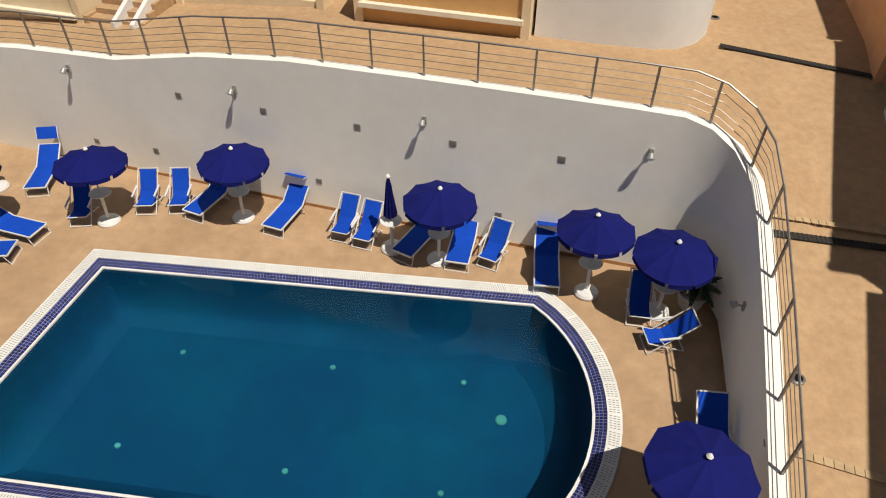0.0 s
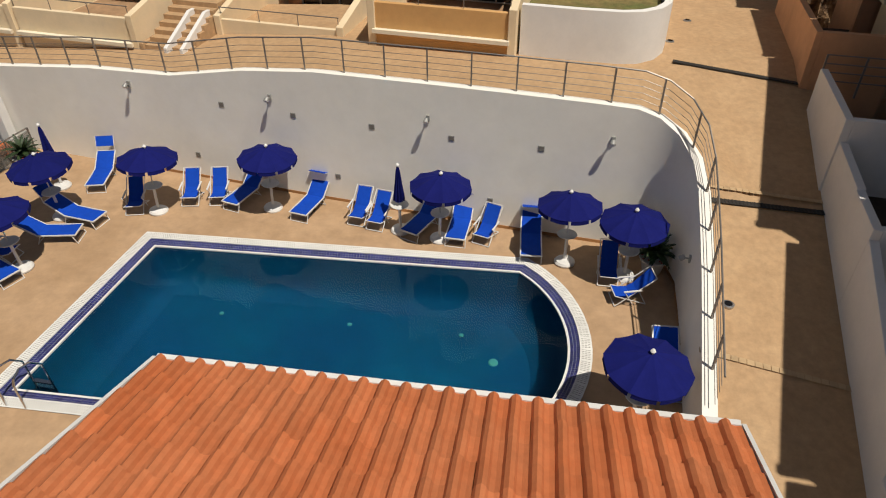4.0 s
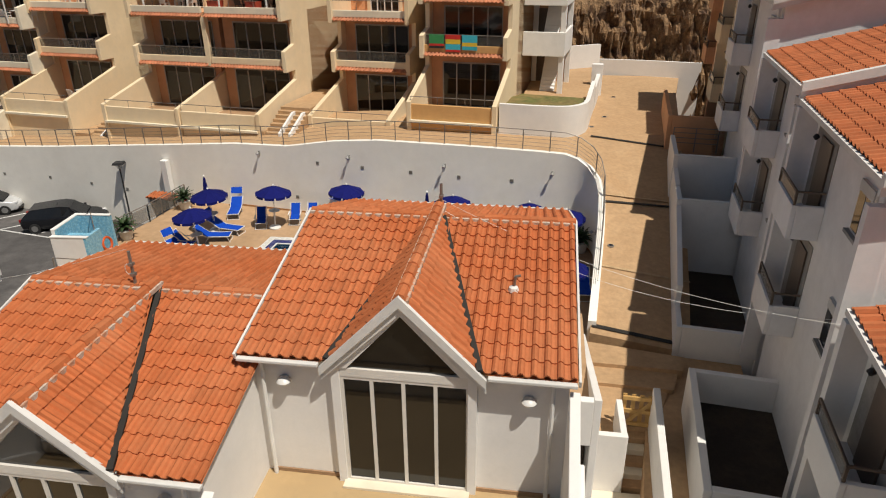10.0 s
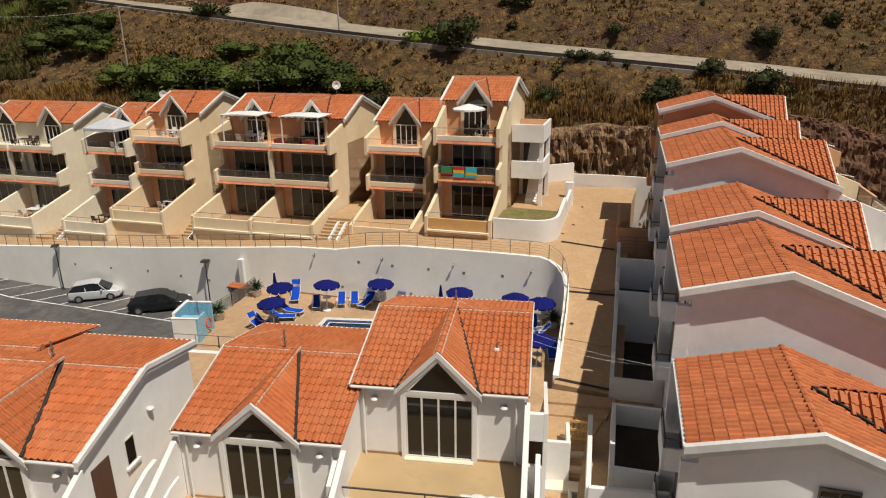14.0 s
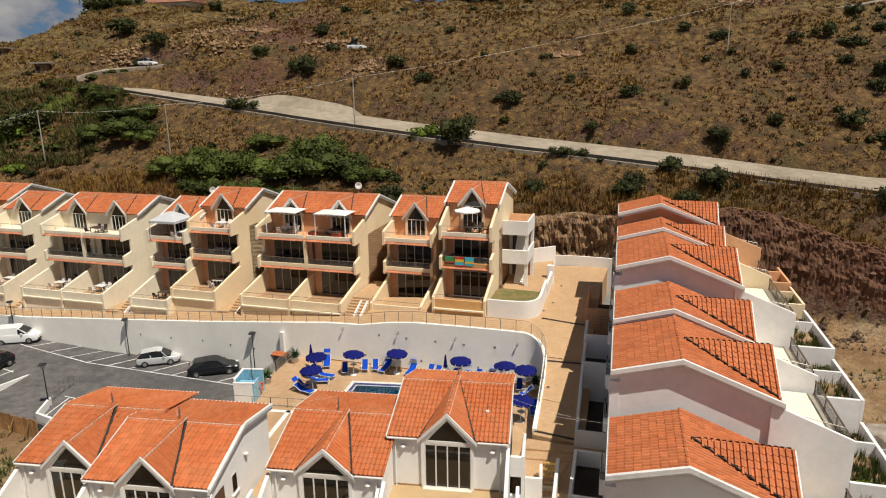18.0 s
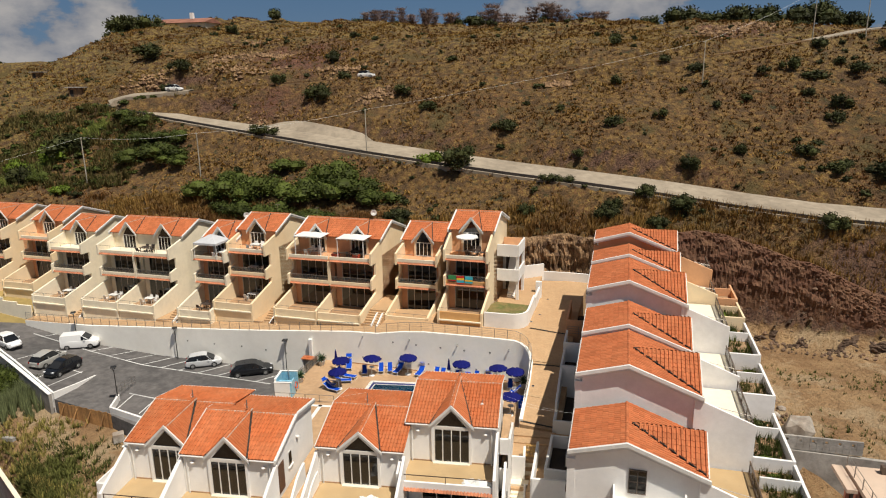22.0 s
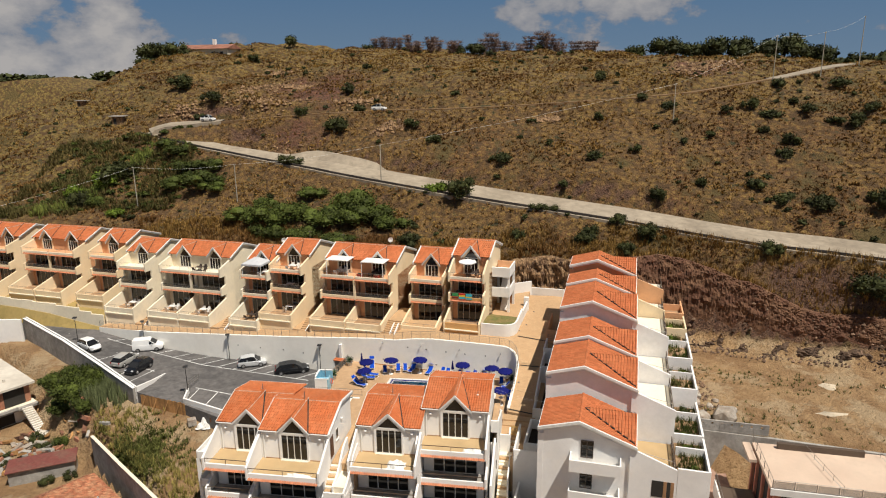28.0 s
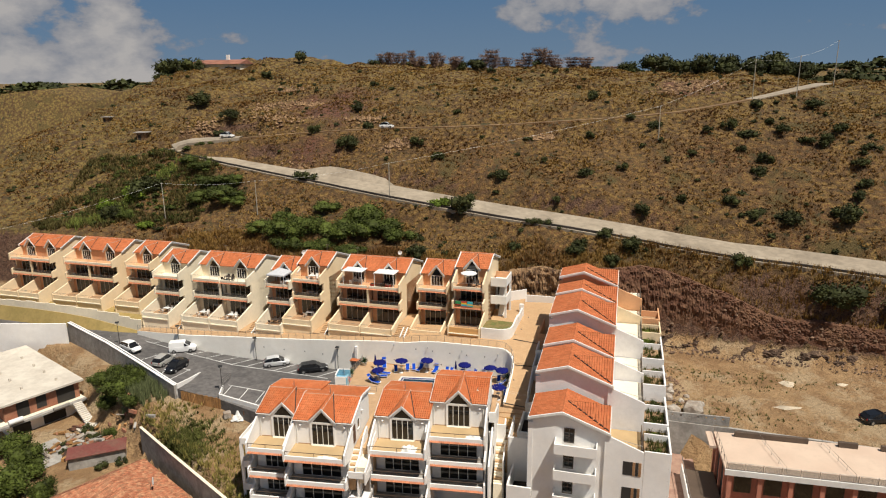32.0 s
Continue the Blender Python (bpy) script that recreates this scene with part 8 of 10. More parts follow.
for k in range(15):
    part("step", Geo().box(7.32, 8.3, 3.7 - 0.31 * (k + 1) - 0.02, 3.7 - 0.31 * k, -8.0, -0.35 - 0.17 * (k + 1)), PALE if k % 3 else STREET, stairs)
part("stair_wall", Geo().prism([(8.8, 1.1), (9.0, 1.1), (9.4, 6.25), (9.2, 6.25)], -7.0, 1.95), WHITE, stairs, "white stair wall", bevel=0.02)
part("landing_wall", Geo().box(7.31, 8.36, 4.4, 4.58, -7.0, 1.6).box(8.18, 8.355, 4.581, 6.1, -5.0, 1.55), WHITE, stairs, "white solid parapet", bevel=0.02)
part("planter_wall", Geo().box(8.31, 8.45, -0.5, 3.65, -8.0, -0.2).box(8.451, 8.8, 3.5, 3.65, -8.0, -0.2), WHITE, stairs, "white planter wall", bevel=0.02)
part("front_wall", Geo().box(8.9, 11.9, 1.0, 1.2, -7.0, 2.0), WHITE, stairs, "white wall in front of the yard", bevel=0.02)
gate = thing("wooden_gate", CM @ pose(8.38, 6.13, 0.6, 0, 0, -3), "makeshift gate of new pine boards", "gate")
PINE = mat("new_pine", (0.62, 0.38, 0.13), 0.7, 0.12, 5.0, obj_var=0.15, bump=0.1)
for z in (0.05, 0.5, 0.95):
    part("rail", Geo().box(0, 0.82, -0.03, 0.03, z, z + 0.12), PINE, gate)
for x in (0.0, 0.24, 0.48, 0.70):
    part("board", Geo().box(x, x + 0.12, 0.031, 0.06, 0.0, 1.12), PINE, gate)
part("brace", Geo().beam((0.05, -0.035, 0.1), (0.78, -0.035, 1.0), 0.03, 0.1), PINE, gate)

# open white loggia beside the end house
log = thing("side_loggia", CM, "white open loggia with openings beside the end house", "loggia")
part("strip_wall", Geo().side([(2.4, -7.0), (8.0, -7.0), (8.0, 2.5), (2.4, 4.25)], 7.12, 7.3), WHITE, log, "white wall with a sloping top", bevel=0.02)
part("roof_slab", Geo().box(6.5, 7.118, 2.56, 7.6, 3.25, 3.45), DECK, log)
for z0, z1 in ((2.95, 4.22), (-0.1, 1.75), (-3.0, -1.2), (-7.0, -4.15)):
    part("parapet", Geo().box(6.5, 7.118, 2.35, 2.55, z0, z1), WHITE, log, "white solid parapet", bevel=0.02)
for z in (0.9, -2.05, -5.0):
    part("slab", Geo().box(6.5, 7.118, 2.56, 7.6, z - 0.2, z), DECK, log)
    part("door", Geo().box(6.95, 7.1, 3.2, 4.2, z + 0.004, z + 2.05), FRAMED, log, "dark brown door")
part("rear_wall", Geo().box(6.5, 7.118, 7.61, 7.8, -7.0, 2.7), WHITE, log, "white rendered wall")
part("south_strip", Geo().side([(-3.1, -7.0), (2.34, -7.0), (2.34, 2.4), (0.3, 1.6), (-3.1, 0.6)], 6.85, 7.05), WHITE, log, "white wall with a sloping top", bevel=0.02)

# stairs and bridging storeys between the two white pairs
st = thing("outside_stairs", AM, "pale steps between curving white walls in front of a brown door", "stairs", "stairs below the lane")
part("landing", Geo().box(6.84, 9.0, 0.25, 8.5, -7.0, 2.68), STREET, st, "tan paved landing")
for k in range(8):
    part("step", Geo().box(6.84, 7.62, 0.25 - 0.3 * (k + 1), 0.25 - 0.3 * k - 0.001, -1.0, 2.68 - 0.17 * (k + 1)), STREET if k % 2 else PALE, st)
curve = [(-2.35, 0.4), (2.6, 0.4), (2.6, 4.05), (2.0, 4.0), (1.2, 3.75), (0.4, 3.25), (-0.4, 2.65), (-1.2, 2.2), (-2.35, 1.95)]
part("stair_wall", Geo().side(curve, 7.63, 7.80), WHITE, st, "curving white stair wall", bevel=0.02)
part("stair_wall", Geo().side([(y - 0.5, z - 0.25) for y, z in curve], 8.75, 8.92), WHITE, st, "curving white stair wall", bevel=0.02)
part("infill", Geo().box(7.81, 8.74, -2.3, 2.4, 0.0, 1.9), PALE, st)
for z in (1.25, -1.75):
    part("bridge", Geo().box(6.95, 8.95, -2.6, 0.2, z - 0.45, z), WHITE, st, "white bridging slab")
    part("parapet", Geo().box(6.95, 8.95, -2.72, -2.601, z - 0.5, z + 0.28), WHITE, st, bevel=0.02)
    # grey on a white house: the recess's darkness is put into the colour
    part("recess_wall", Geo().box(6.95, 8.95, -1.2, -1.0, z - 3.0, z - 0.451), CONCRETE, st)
    part("divider", Geo().box(7.85, 8.0, -2.55, -1.201, z - 3.0, z - 0.451), WHITE, st)
    for x in (7.0, 8.1):
        part("door", Geo().box(x, x + 0.75, -1.26, -1.202, z - 2.9, z - 0.8), FRAMED, st, "dark brown door")

# gable end of the first stepped house: balconies and windows
t = thing("gable_balconies", RM @ Matrix.Translation((0, -0.31, 0)), "white balconies with solid parapets on a gable wall", "balcony")
for k, z in enumerate((4.1, 1.05, -2.0)):
    part("slab", Geo().box(-0.6, 3.6, -1.1, 0.25, z - 0.2, z), WHITE, t)
    part("parapet", Geo().box(-0.7, 3.7, -1.22, -1.1, z - 0.3, z + 0.85).box(3.58, 3.7, -1.1, 0.25, z - 0.3, z + 0.85).box(-0.7, -0.58, -1.1, 0.25, z - 0.3, z + 0.85), WHITE, t, "solid white parapet", bevel=0.02)
    win = part("window", Geo().box(0.2, 1.3, 0.18, 0.245, z + 0.4, z + 2.1), FRAMED, t, "dark four-pane window")
    for i in range(2):
        for j in range(2):
            part("pane", Geo().box(0.26 + 0.53 * i, 0.72 + 0.53 * i, 0.16, 0.18, z + 0.5 + 0.8 * j, z + 1.2 + 0.8 * j), GLASS, win)

SHUTTERBROWN = mat("brown_wooden_shutter", (0.36, 0.20, 0.10), 0.7, 0.12, 6.0, obj_var=0.1, bump=0.1)
for z0, z1 in ((1.75, 3.3), (-1.2, 0.3)):
    t = thing("shuttered_window", RM @ Matrix.Translation((0, -0.29, 0)), "dark window with half-open brown shutters in a white wall", "window", "shuttered windows of the end house")
    # dark plate on the wall, painted as the unlit inside of the window
    part("recess", Geo().box(6.35, 7.3, -0.02, 0.3, z0, z1), DARK, t, "dark opening")
    for k in range(3):
        part("shutter", Geo().box(7.31 + 0.3 * k, 7.58 + 0.3 * k, -0.04, 0.3, z0, z1), SHUTTERBROWN if k % 2 == 0 else DARK, t)

# ---- on the white roofs and terraces ----
def world_of(m, x, y, z):
    return m @ Matrix.Translation((x, y, z))


mast = thing("roof_mast", world_of(CM, 3.3, 4.75, 7.45), "weathered grey mast with coiled cable on the ridge", "mast")
part("pole", Geo().rod((0, 0, 0), (0.0, 0, 0.95), 0.035, n=8), RAIL, mast)
for z in (0.35, 0.6):
    part("clamp", Geo().box(-0.05, 0.05, -0.06, 0.06, z, z + 0.065), RAIL, mast)
g = Geo()
for k in range(24):
    a, b = k * 0.9, (k + 1) * 0.9
    g.rod((-0.1 + 0.08 * math.cos(a), 0, 0.5 + 0.13 * math.sin(a)), (-0.1 + 0.08 * math.cos(b), 0, 0.5 + 0.13 * math.sin(b)), 0.007, n=4)
part("coil", g, PLASTIC, mast, "pale coiled cable")
mast2 = copy_thing(mast, world_of(BM, 2.6, 4.4, 6.55))
copy_thing(mast, world_of(AM, 3.1, 4.15, 6.8))
copy_thing(mast, world_of(AM2, 3.0, 4.25, 6.75))
vent = thing("roof_vent", world_of(CM, 5.2, 2.3, 6.98), "thin bent vent pipe with a mortar patch", "vent pipe")
part("pipe", Geo().rod((0, 0, 0), (0.03, 0, 0.32), 0.03, n=8).rod((0.03, 0, 0.32), (0.14, 0, 0.35), 0.03, n=8), RAIL, vent)
part("patch", Geo().lathe([(0.12, -0.02), (0.1, 0.07), (0.04, 0.1)], 9), PLASTIC, vent)


def hanging_cable(name, p, q, sag, label, r=0.006):
    p, q = Vector(p), Vector(q)
    g = Geo()
    s = (q - p).cross(Vector((0, 0, 1))).normalized() * r
    for k in range(15):
        f = k / 14
        c = p.lerp(q, f) - Vector((0, 0, 4 * sag * f * (1 - f)))
        g.v += [tuple(c + s), tuple(c + Vector((0, 0, r))), tuple(c - s), tuple(c - Vector((0, 0, r)))]
    g.f = [(4 * k + i, 4 * k + (i + 1) % 4, 4 * k + 4 + (i + 1) % 4, 4 * k + 4 + i) for k in range(14) for i in range(4)]
    return solo(name, g, PLASTIC, label, "cable", "cables")


top_c = world_of(CM, 3.3, 4.75, 8.0).translation
hanging_cable("overhead_cable", top_c, (7.9, -6.2, 6.5), 0.5, "thin pale cable hanging between two roofs", 0.004)
hanging_cable("overhead_cable", top_c - Vector((0, 0, 0.25)), (7.9, -5.2, 6.1), 0.7, "thin pale cable hanging between two roofs", 0.004)
hanging_cable("overhead_cable", world_of(BM, 2.5, 4.5, 7.5).translation, (-22.5, 5.6, 1.6), 0.4, "thin pale cable hanging over the roofs", 0.005)

CLOTH = mat("white_tarpaulin", (0.74, 0.73, 0.70), 0.6, 0.06, 4.0, bump=0.4, bump_scale=12)


def tarp(m, w, d, h, seed, label):
    rnd = random.Random(seed)
    n = 14
    g = Geo()
    for j in range(n + 1):
        for i in range(n + 1):
            u, v = i / n * 2 - 1, j / n * 2 - 1
            r = max(0.0, 1 - (u * u + v * v) ** 0.8)
            z = h * (r ** 0.6) * (0.55 + 0.45 * math.sin(5 * u + seed) * math.sin(4 * v + 2 * seed)) + rnd.uniform(-0.03, 0.05) * (r > 0)
            g.v.append((u * w / 2 * (1 + 0.08 * math.sin(7 * v)), v * d / 2 * (1 + 0.1 * math.sin(6 * u)), max(0.012, z)))
    g.f = [(j * (n + 1) + i, j * (n + 1) + i + 1, (j + 1) * (n + 1) + i + 1, (j + 1) * (n + 1) + i) for j in range(n) for i in range(n)]
    return solo("tarpaulin", g, CLOTH, label, "tarpaulin", "white tarpaulins", m=m)


tarp(world_of(CM, 5.3, -2.3, 3.4), 2.0, 1.0, 0.55, 1, "crumpled white tarpaulin heaped on a terrace")
tarp(world_of(BM, 4.2, -1.9, 2.65), 1.7, 1.6, 0.75, 2, "crumpled white tarpaulin heaped on a terrace")
tarp(world_of(AM, 4.6, -2.5, 2.7), 2.3, 0.9, 0.35, 3, "crumpled white tarpaulin lying on a terrace")
side = thing("side_annex", AM2, "white balcony annex on the end of the white row", "annex")
for z in (2.6, -0.3, -3.2):
    part("slab", Geo().box(-1.6, -0.09, -1.2, 5.5, z - 0.25, z), WHITE, side)
    part("parapet", Geo().box(-1.7, -1.58, -1.2, 5.5, z - 0.3, z + 0.5).box(-1.58, -0.09, -1.3, -1.18, z - 0.3, z + 0.5), WHITE, side, "white parapet", bevel=0.02)
part("pier", Geo().box(-1.7, -1.4, -1.3, -1.0, -7.0, 2.3), WHITE, side)


# end wall of the white row beside the stairs
ew = thing("end_wall_fittings", AM, "brown door, narrow window and lamp on a white end wall", "door")
part("door", Geo().box(6.635, 6.67, 0.7, 1.65, 2.72, 4.8), mat("brown_painted_door", (0.10, 0.045, 0.025), 0.5, 0.1, 4.0, bump=0.1), ew, "dark brown door")
win = part("window", Geo().box(6.635, 6.66, 2.5, 3.1, 3.65, 4.75), FRAMEW, ew, "narrow white window")
part("pane", Geo().box(6.661, 6.668, 2.56, 3.04, 3.71, 4.69), GLASS, win)
part("sill", Geo().box(6.635, 6.75, 2.4, 3.2, 3.55, 3.645), WHITE, win)
part("wall_lamp", Geo().lathe([(0.02, -0.09), (0.11, -0.07), (0.15, 0.0), (0.11, 0.06), (0.03, 0.09)], 12, (6.74, 4.2, 5.1)), ALU, ew, "round metal bulkhead lamp", smooth=True)

# ---- hillside growth ----
DRYGRASS = mat("dry_grass_blades", (0.245, 0.146, 0.042), 0.9, 0.15, 0.5, second=(0.14, 0.070, 0.024), second_scale=0.06, lo=0.45, hi=0.58, island_var=0.5, bump=0, spec=0.1)
SHRUB = mat("dark_shrub_leaves", (0.046, 0.052, 0.015), 0.7, 0.15, 1.0, island_var=0.5, obj_var=0.2, bump=0, spec=0.2)
GREENLEAF = mat("green_shrub_leaves", (0.060, 0.077, 0.013), 0.7, 0.15, 1.0, island_var=0.5, obj_var=0.2, bump=0, spec=0.2)
BRIGHTLEAF = mat("bright_green_leaves", (0.115, 0.165, 0.018), 0.7, 0.15, 1.0, island_var=0.45, bump=0, spec=0.2)
BARETWIG = mat("leafless_brown_twigs", (0.23, 0.155, 0.125), 0.9, 0.15, 1.0, island_var=0.4, bump=0, spec=0.1)
BARK = mat("grey_bark", (0.10, 0.075, 0.055), 0.9, 0.25, 6.0, bump=0.5)
REEDLEAF = mat("grey_green_reeds", (0.165, 0.19, 0.085), 0.75, 0.15, 1.0, island_var=0.45, bump=0, spec=0.2)


def leaf_cloud(seed, lumps, leaves, size, flat=0.75, long=1.6):
    """A crown of unit width made of small leaves gathered round several uneven lumps."""
    r = random.Random(seed)
    g = Geo()
    balls = [(Vector((r.uniform(-0.3, 0.3), r.uniform(-0.3, 0.3), r.uniform(0.16, 0.42) * flat)), r.uniform(0.14, 0.26)) for _ in range(lumps)]
    for c, rad in balls:
        for i, (rr, h) in enumerate(((0.0, -0.7), (0.52, -0.42), (0.7, 0.0), (0.52, 0.42), (0.0, 0.7))):
            g.v += [(c.x + rad * rr * math.cos(a), c.y + rad * rr * math.sin(a), max(0.0, c.z + rad * h)) for a in (1.047 * q for q in range(6))]
        k0 = len(g.v) - 30
        g.f += [(k0 + 6 * i + q, k0 + 6 * i + (q + 1) % 6, k0 + 6 * i + 6 + (q + 1) % 6, k0 + 6 * i + 6 + q) for i in range(4) for q in range(6)]
    for k in range(leaves):
        c, rad = balls[k % lumps]
        d = Vector((r.gauss(0, 1), r.gauss(0, 1), r.gauss(0.15, 0.9))).normalized()
        p = c + d * rad * r.uniform(0.62, 1.16)
        if p.z < 0.01:
            p.z = r.uniform(0.0, 0.08)
        t = (d + Vector((r.uniform(-1, 1), r.uniform(-1, 1), r.uniform(-0.4, 1)))).normalized()
        s = t.cross(Vector((r.uniform(-1, 1), r.uniform(-1, 1), r.uniform(-1, 1)))).normalized()
        a = size * r.uniform(0.6, 1.3)
        g.add([p - s * a * 0.5, p + t * a * long * 0.5 - s * a * 0.1, p + s * a * 0.5, p - t * a * long * 0.5], [(0, 1, 2, 3)])
    return g


def hill_at(x, y):
    return float(ground_z(x, y))


def make_bushes(name, places, material, label, category, group, seeds, lumps=11, leaves=1300, size=0.042, flat=0.8, tall=1.0):
    crowns = []
    for s in seeds:
        g = leaf_cloud(s, lumps, leaves, size, flat)
        crowns.append(g.mesh("crown", material))
    stem = Geo()
    for k in range(5):
        a = k * 1.26
        stem.rod((0.02 * math.cos(a), 0.02 * math.sin(a), -0.06), (0.16 * math.cos(a), 0.16 * math.sin(a), 0.24), 0.022, 0.010, 5)
    stem_mesh = stem.mesh("stem", BARK)
    for i, (x, y, w) in enumerate(places):
        m = Matrix.Translation((x, y, hill_at(x, y) - 0.03 * w)) @ Matrix.Rotation(i * 1.7, 4, "Z") @ Matrix.Diagonal((w * 1.15, w * (0.95 + 0.2 * (i % 3)), w * tall * (0.85 + 0.12 * (i % 4)), 1))
        t = thing(name, m, label, category, group)
        part("stem", stem_mesh, BARK, t)
        part("crown", crowns[i % len(crowns)], material, t)


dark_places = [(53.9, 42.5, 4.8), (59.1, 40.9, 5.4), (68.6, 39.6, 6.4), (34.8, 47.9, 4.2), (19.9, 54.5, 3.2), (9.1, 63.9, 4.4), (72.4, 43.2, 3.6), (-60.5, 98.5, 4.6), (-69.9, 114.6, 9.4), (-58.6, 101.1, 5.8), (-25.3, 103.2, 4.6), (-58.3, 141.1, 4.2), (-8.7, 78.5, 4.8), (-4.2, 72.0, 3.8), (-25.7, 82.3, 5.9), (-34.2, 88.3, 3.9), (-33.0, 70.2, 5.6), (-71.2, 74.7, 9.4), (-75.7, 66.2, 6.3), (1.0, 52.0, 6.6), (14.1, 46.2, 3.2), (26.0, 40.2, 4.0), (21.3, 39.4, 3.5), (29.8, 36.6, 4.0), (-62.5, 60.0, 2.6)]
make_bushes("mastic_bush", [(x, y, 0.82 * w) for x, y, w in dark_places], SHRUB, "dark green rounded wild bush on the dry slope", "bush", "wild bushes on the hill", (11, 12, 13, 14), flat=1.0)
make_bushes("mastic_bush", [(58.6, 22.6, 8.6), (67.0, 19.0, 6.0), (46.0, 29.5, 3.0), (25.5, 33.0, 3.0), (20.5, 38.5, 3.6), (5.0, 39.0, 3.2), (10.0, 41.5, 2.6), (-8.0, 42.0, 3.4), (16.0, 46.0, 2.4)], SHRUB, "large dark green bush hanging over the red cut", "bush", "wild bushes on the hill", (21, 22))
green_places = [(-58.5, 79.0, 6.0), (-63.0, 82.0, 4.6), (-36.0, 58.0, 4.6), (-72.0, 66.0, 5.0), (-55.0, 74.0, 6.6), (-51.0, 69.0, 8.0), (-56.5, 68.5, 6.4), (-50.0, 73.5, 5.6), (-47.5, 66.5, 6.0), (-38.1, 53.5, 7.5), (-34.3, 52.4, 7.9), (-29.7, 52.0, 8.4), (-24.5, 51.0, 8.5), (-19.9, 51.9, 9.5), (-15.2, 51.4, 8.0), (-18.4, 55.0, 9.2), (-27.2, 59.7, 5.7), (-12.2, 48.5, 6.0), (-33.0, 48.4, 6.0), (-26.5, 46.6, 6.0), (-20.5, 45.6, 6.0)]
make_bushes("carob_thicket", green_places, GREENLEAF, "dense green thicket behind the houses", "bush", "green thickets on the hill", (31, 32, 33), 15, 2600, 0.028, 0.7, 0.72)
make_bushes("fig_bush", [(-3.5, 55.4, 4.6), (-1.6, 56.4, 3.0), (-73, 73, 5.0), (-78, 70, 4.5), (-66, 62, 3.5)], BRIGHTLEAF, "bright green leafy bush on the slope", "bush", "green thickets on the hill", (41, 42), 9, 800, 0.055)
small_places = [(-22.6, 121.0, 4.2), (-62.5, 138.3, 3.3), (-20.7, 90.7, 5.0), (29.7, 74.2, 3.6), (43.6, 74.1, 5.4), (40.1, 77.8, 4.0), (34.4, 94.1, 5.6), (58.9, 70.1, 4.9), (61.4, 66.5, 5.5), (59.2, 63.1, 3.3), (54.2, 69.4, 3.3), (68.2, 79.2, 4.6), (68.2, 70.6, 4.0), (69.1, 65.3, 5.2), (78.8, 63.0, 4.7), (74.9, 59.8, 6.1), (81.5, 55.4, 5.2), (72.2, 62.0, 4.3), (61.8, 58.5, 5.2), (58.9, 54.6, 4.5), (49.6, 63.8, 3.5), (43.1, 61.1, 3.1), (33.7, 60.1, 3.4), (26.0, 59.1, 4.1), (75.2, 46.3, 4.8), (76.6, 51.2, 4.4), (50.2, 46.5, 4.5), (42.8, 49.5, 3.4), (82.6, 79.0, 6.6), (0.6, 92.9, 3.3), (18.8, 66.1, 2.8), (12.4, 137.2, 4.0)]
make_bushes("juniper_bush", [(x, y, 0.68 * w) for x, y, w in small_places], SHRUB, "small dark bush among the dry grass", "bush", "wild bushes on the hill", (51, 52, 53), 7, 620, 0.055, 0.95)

rnd = random.Random(5)
shrubs, valley_scrub = Geo(), Geo()
template = [leaf_cloud(60 + k, 5, 70, 0.13, 0.7) for k in range(4)]
count = 0
while count < 1000:
    x, y = rnd.uniform(-130, 125), rnd.uniform(30, 185)
    w = y + 0.25 * x
    near = min(line_near(np.array(x), np.array(y), ROAD_LOW, ROAD_LOW_Z)[0], line_near(np.array(x), np.array(y), ROAD_UP, ROAD_UP_Z)[0])
    if near < 4 or y < np.interp(x, FOOT_X, FOOT_Y) + 7 or w > 180 or rnd.random() > 0.35 + 0.65 * (math.sin(x * 0.09) * math.sin(y * 0.11) > 0):
        continue
    s = 0.6 + 1.7 * rnd.random() ** 2.5
    m = Matrix.Translation((x, y, hill_at(x, y) - 0.05)) @ Matrix.Rotation(rnd.uniform(0, 6.3), 4, "Z") @ Matrix.Diagonal((s, s, s * 0.9, 1))
    t = template[count % 4]
    shrubs.add([m @ Vector(p) for p in t.v], t.f)
    count += 1
for k in range(260):
    f, e = rnd.random(), rnd.random()
    x, y = -86 + 30 * f + 5 * rnd.uniform(-1, 1), 88 - 24 * e + 5 * rnd.uniform(-1, 1)
    s = rnd.uniform(0.9, 2.8)
    m = Matrix.Translation((x, y, hill_at(x, y) - 0.05)) @ Matrix.Rotation(rnd.uniform(0, 6.3), 4, "Z") @ Matrix.Diagonal((s, s, s * 0.7, 1))
    t = template[k % 4]
    valley_scrub.add([m @ Vector(p) for p in t.v], t.f)
solo("green_scrub", valley_scrub, GREENLEAF, "low green scrub in the fold of the hillside", "shrubs", kind="stuff")
solo("low_shrubs", shrubs, SHRUB, "scattered low dark shrubs on the hill", "shrubs", kind="stuff")

# dry grass tufts, thicker where the slope faces the houses
tx, ty = np.random.uniform(-140, 130, 130000), np.random.uniform(28, 185, 130000)
keep = (np.random.rand(130000) < 0.45 + 0.5 * np.clip(np.sin(tx * 0.21 + 2 * np.sin(ty * 0.1)) * np.sin(ty * 0.27), -0.6, 1)) & (ty > np.interp(tx, FOOT_X, FOOT_Y) + 6) & (ty + 0.25 * tx < 184)
for pts, zs, r in ((ROAD_LOW, ROAD_LOW_Z, 3.0), (ROAD_UP, ROAD_UP_Z, 2.4)):
    keep &= line_near(tx, ty, pts, zs)[0] > r
tx, ty = tx[keep], ty[keep]
tz = ground_z(tx, ty)


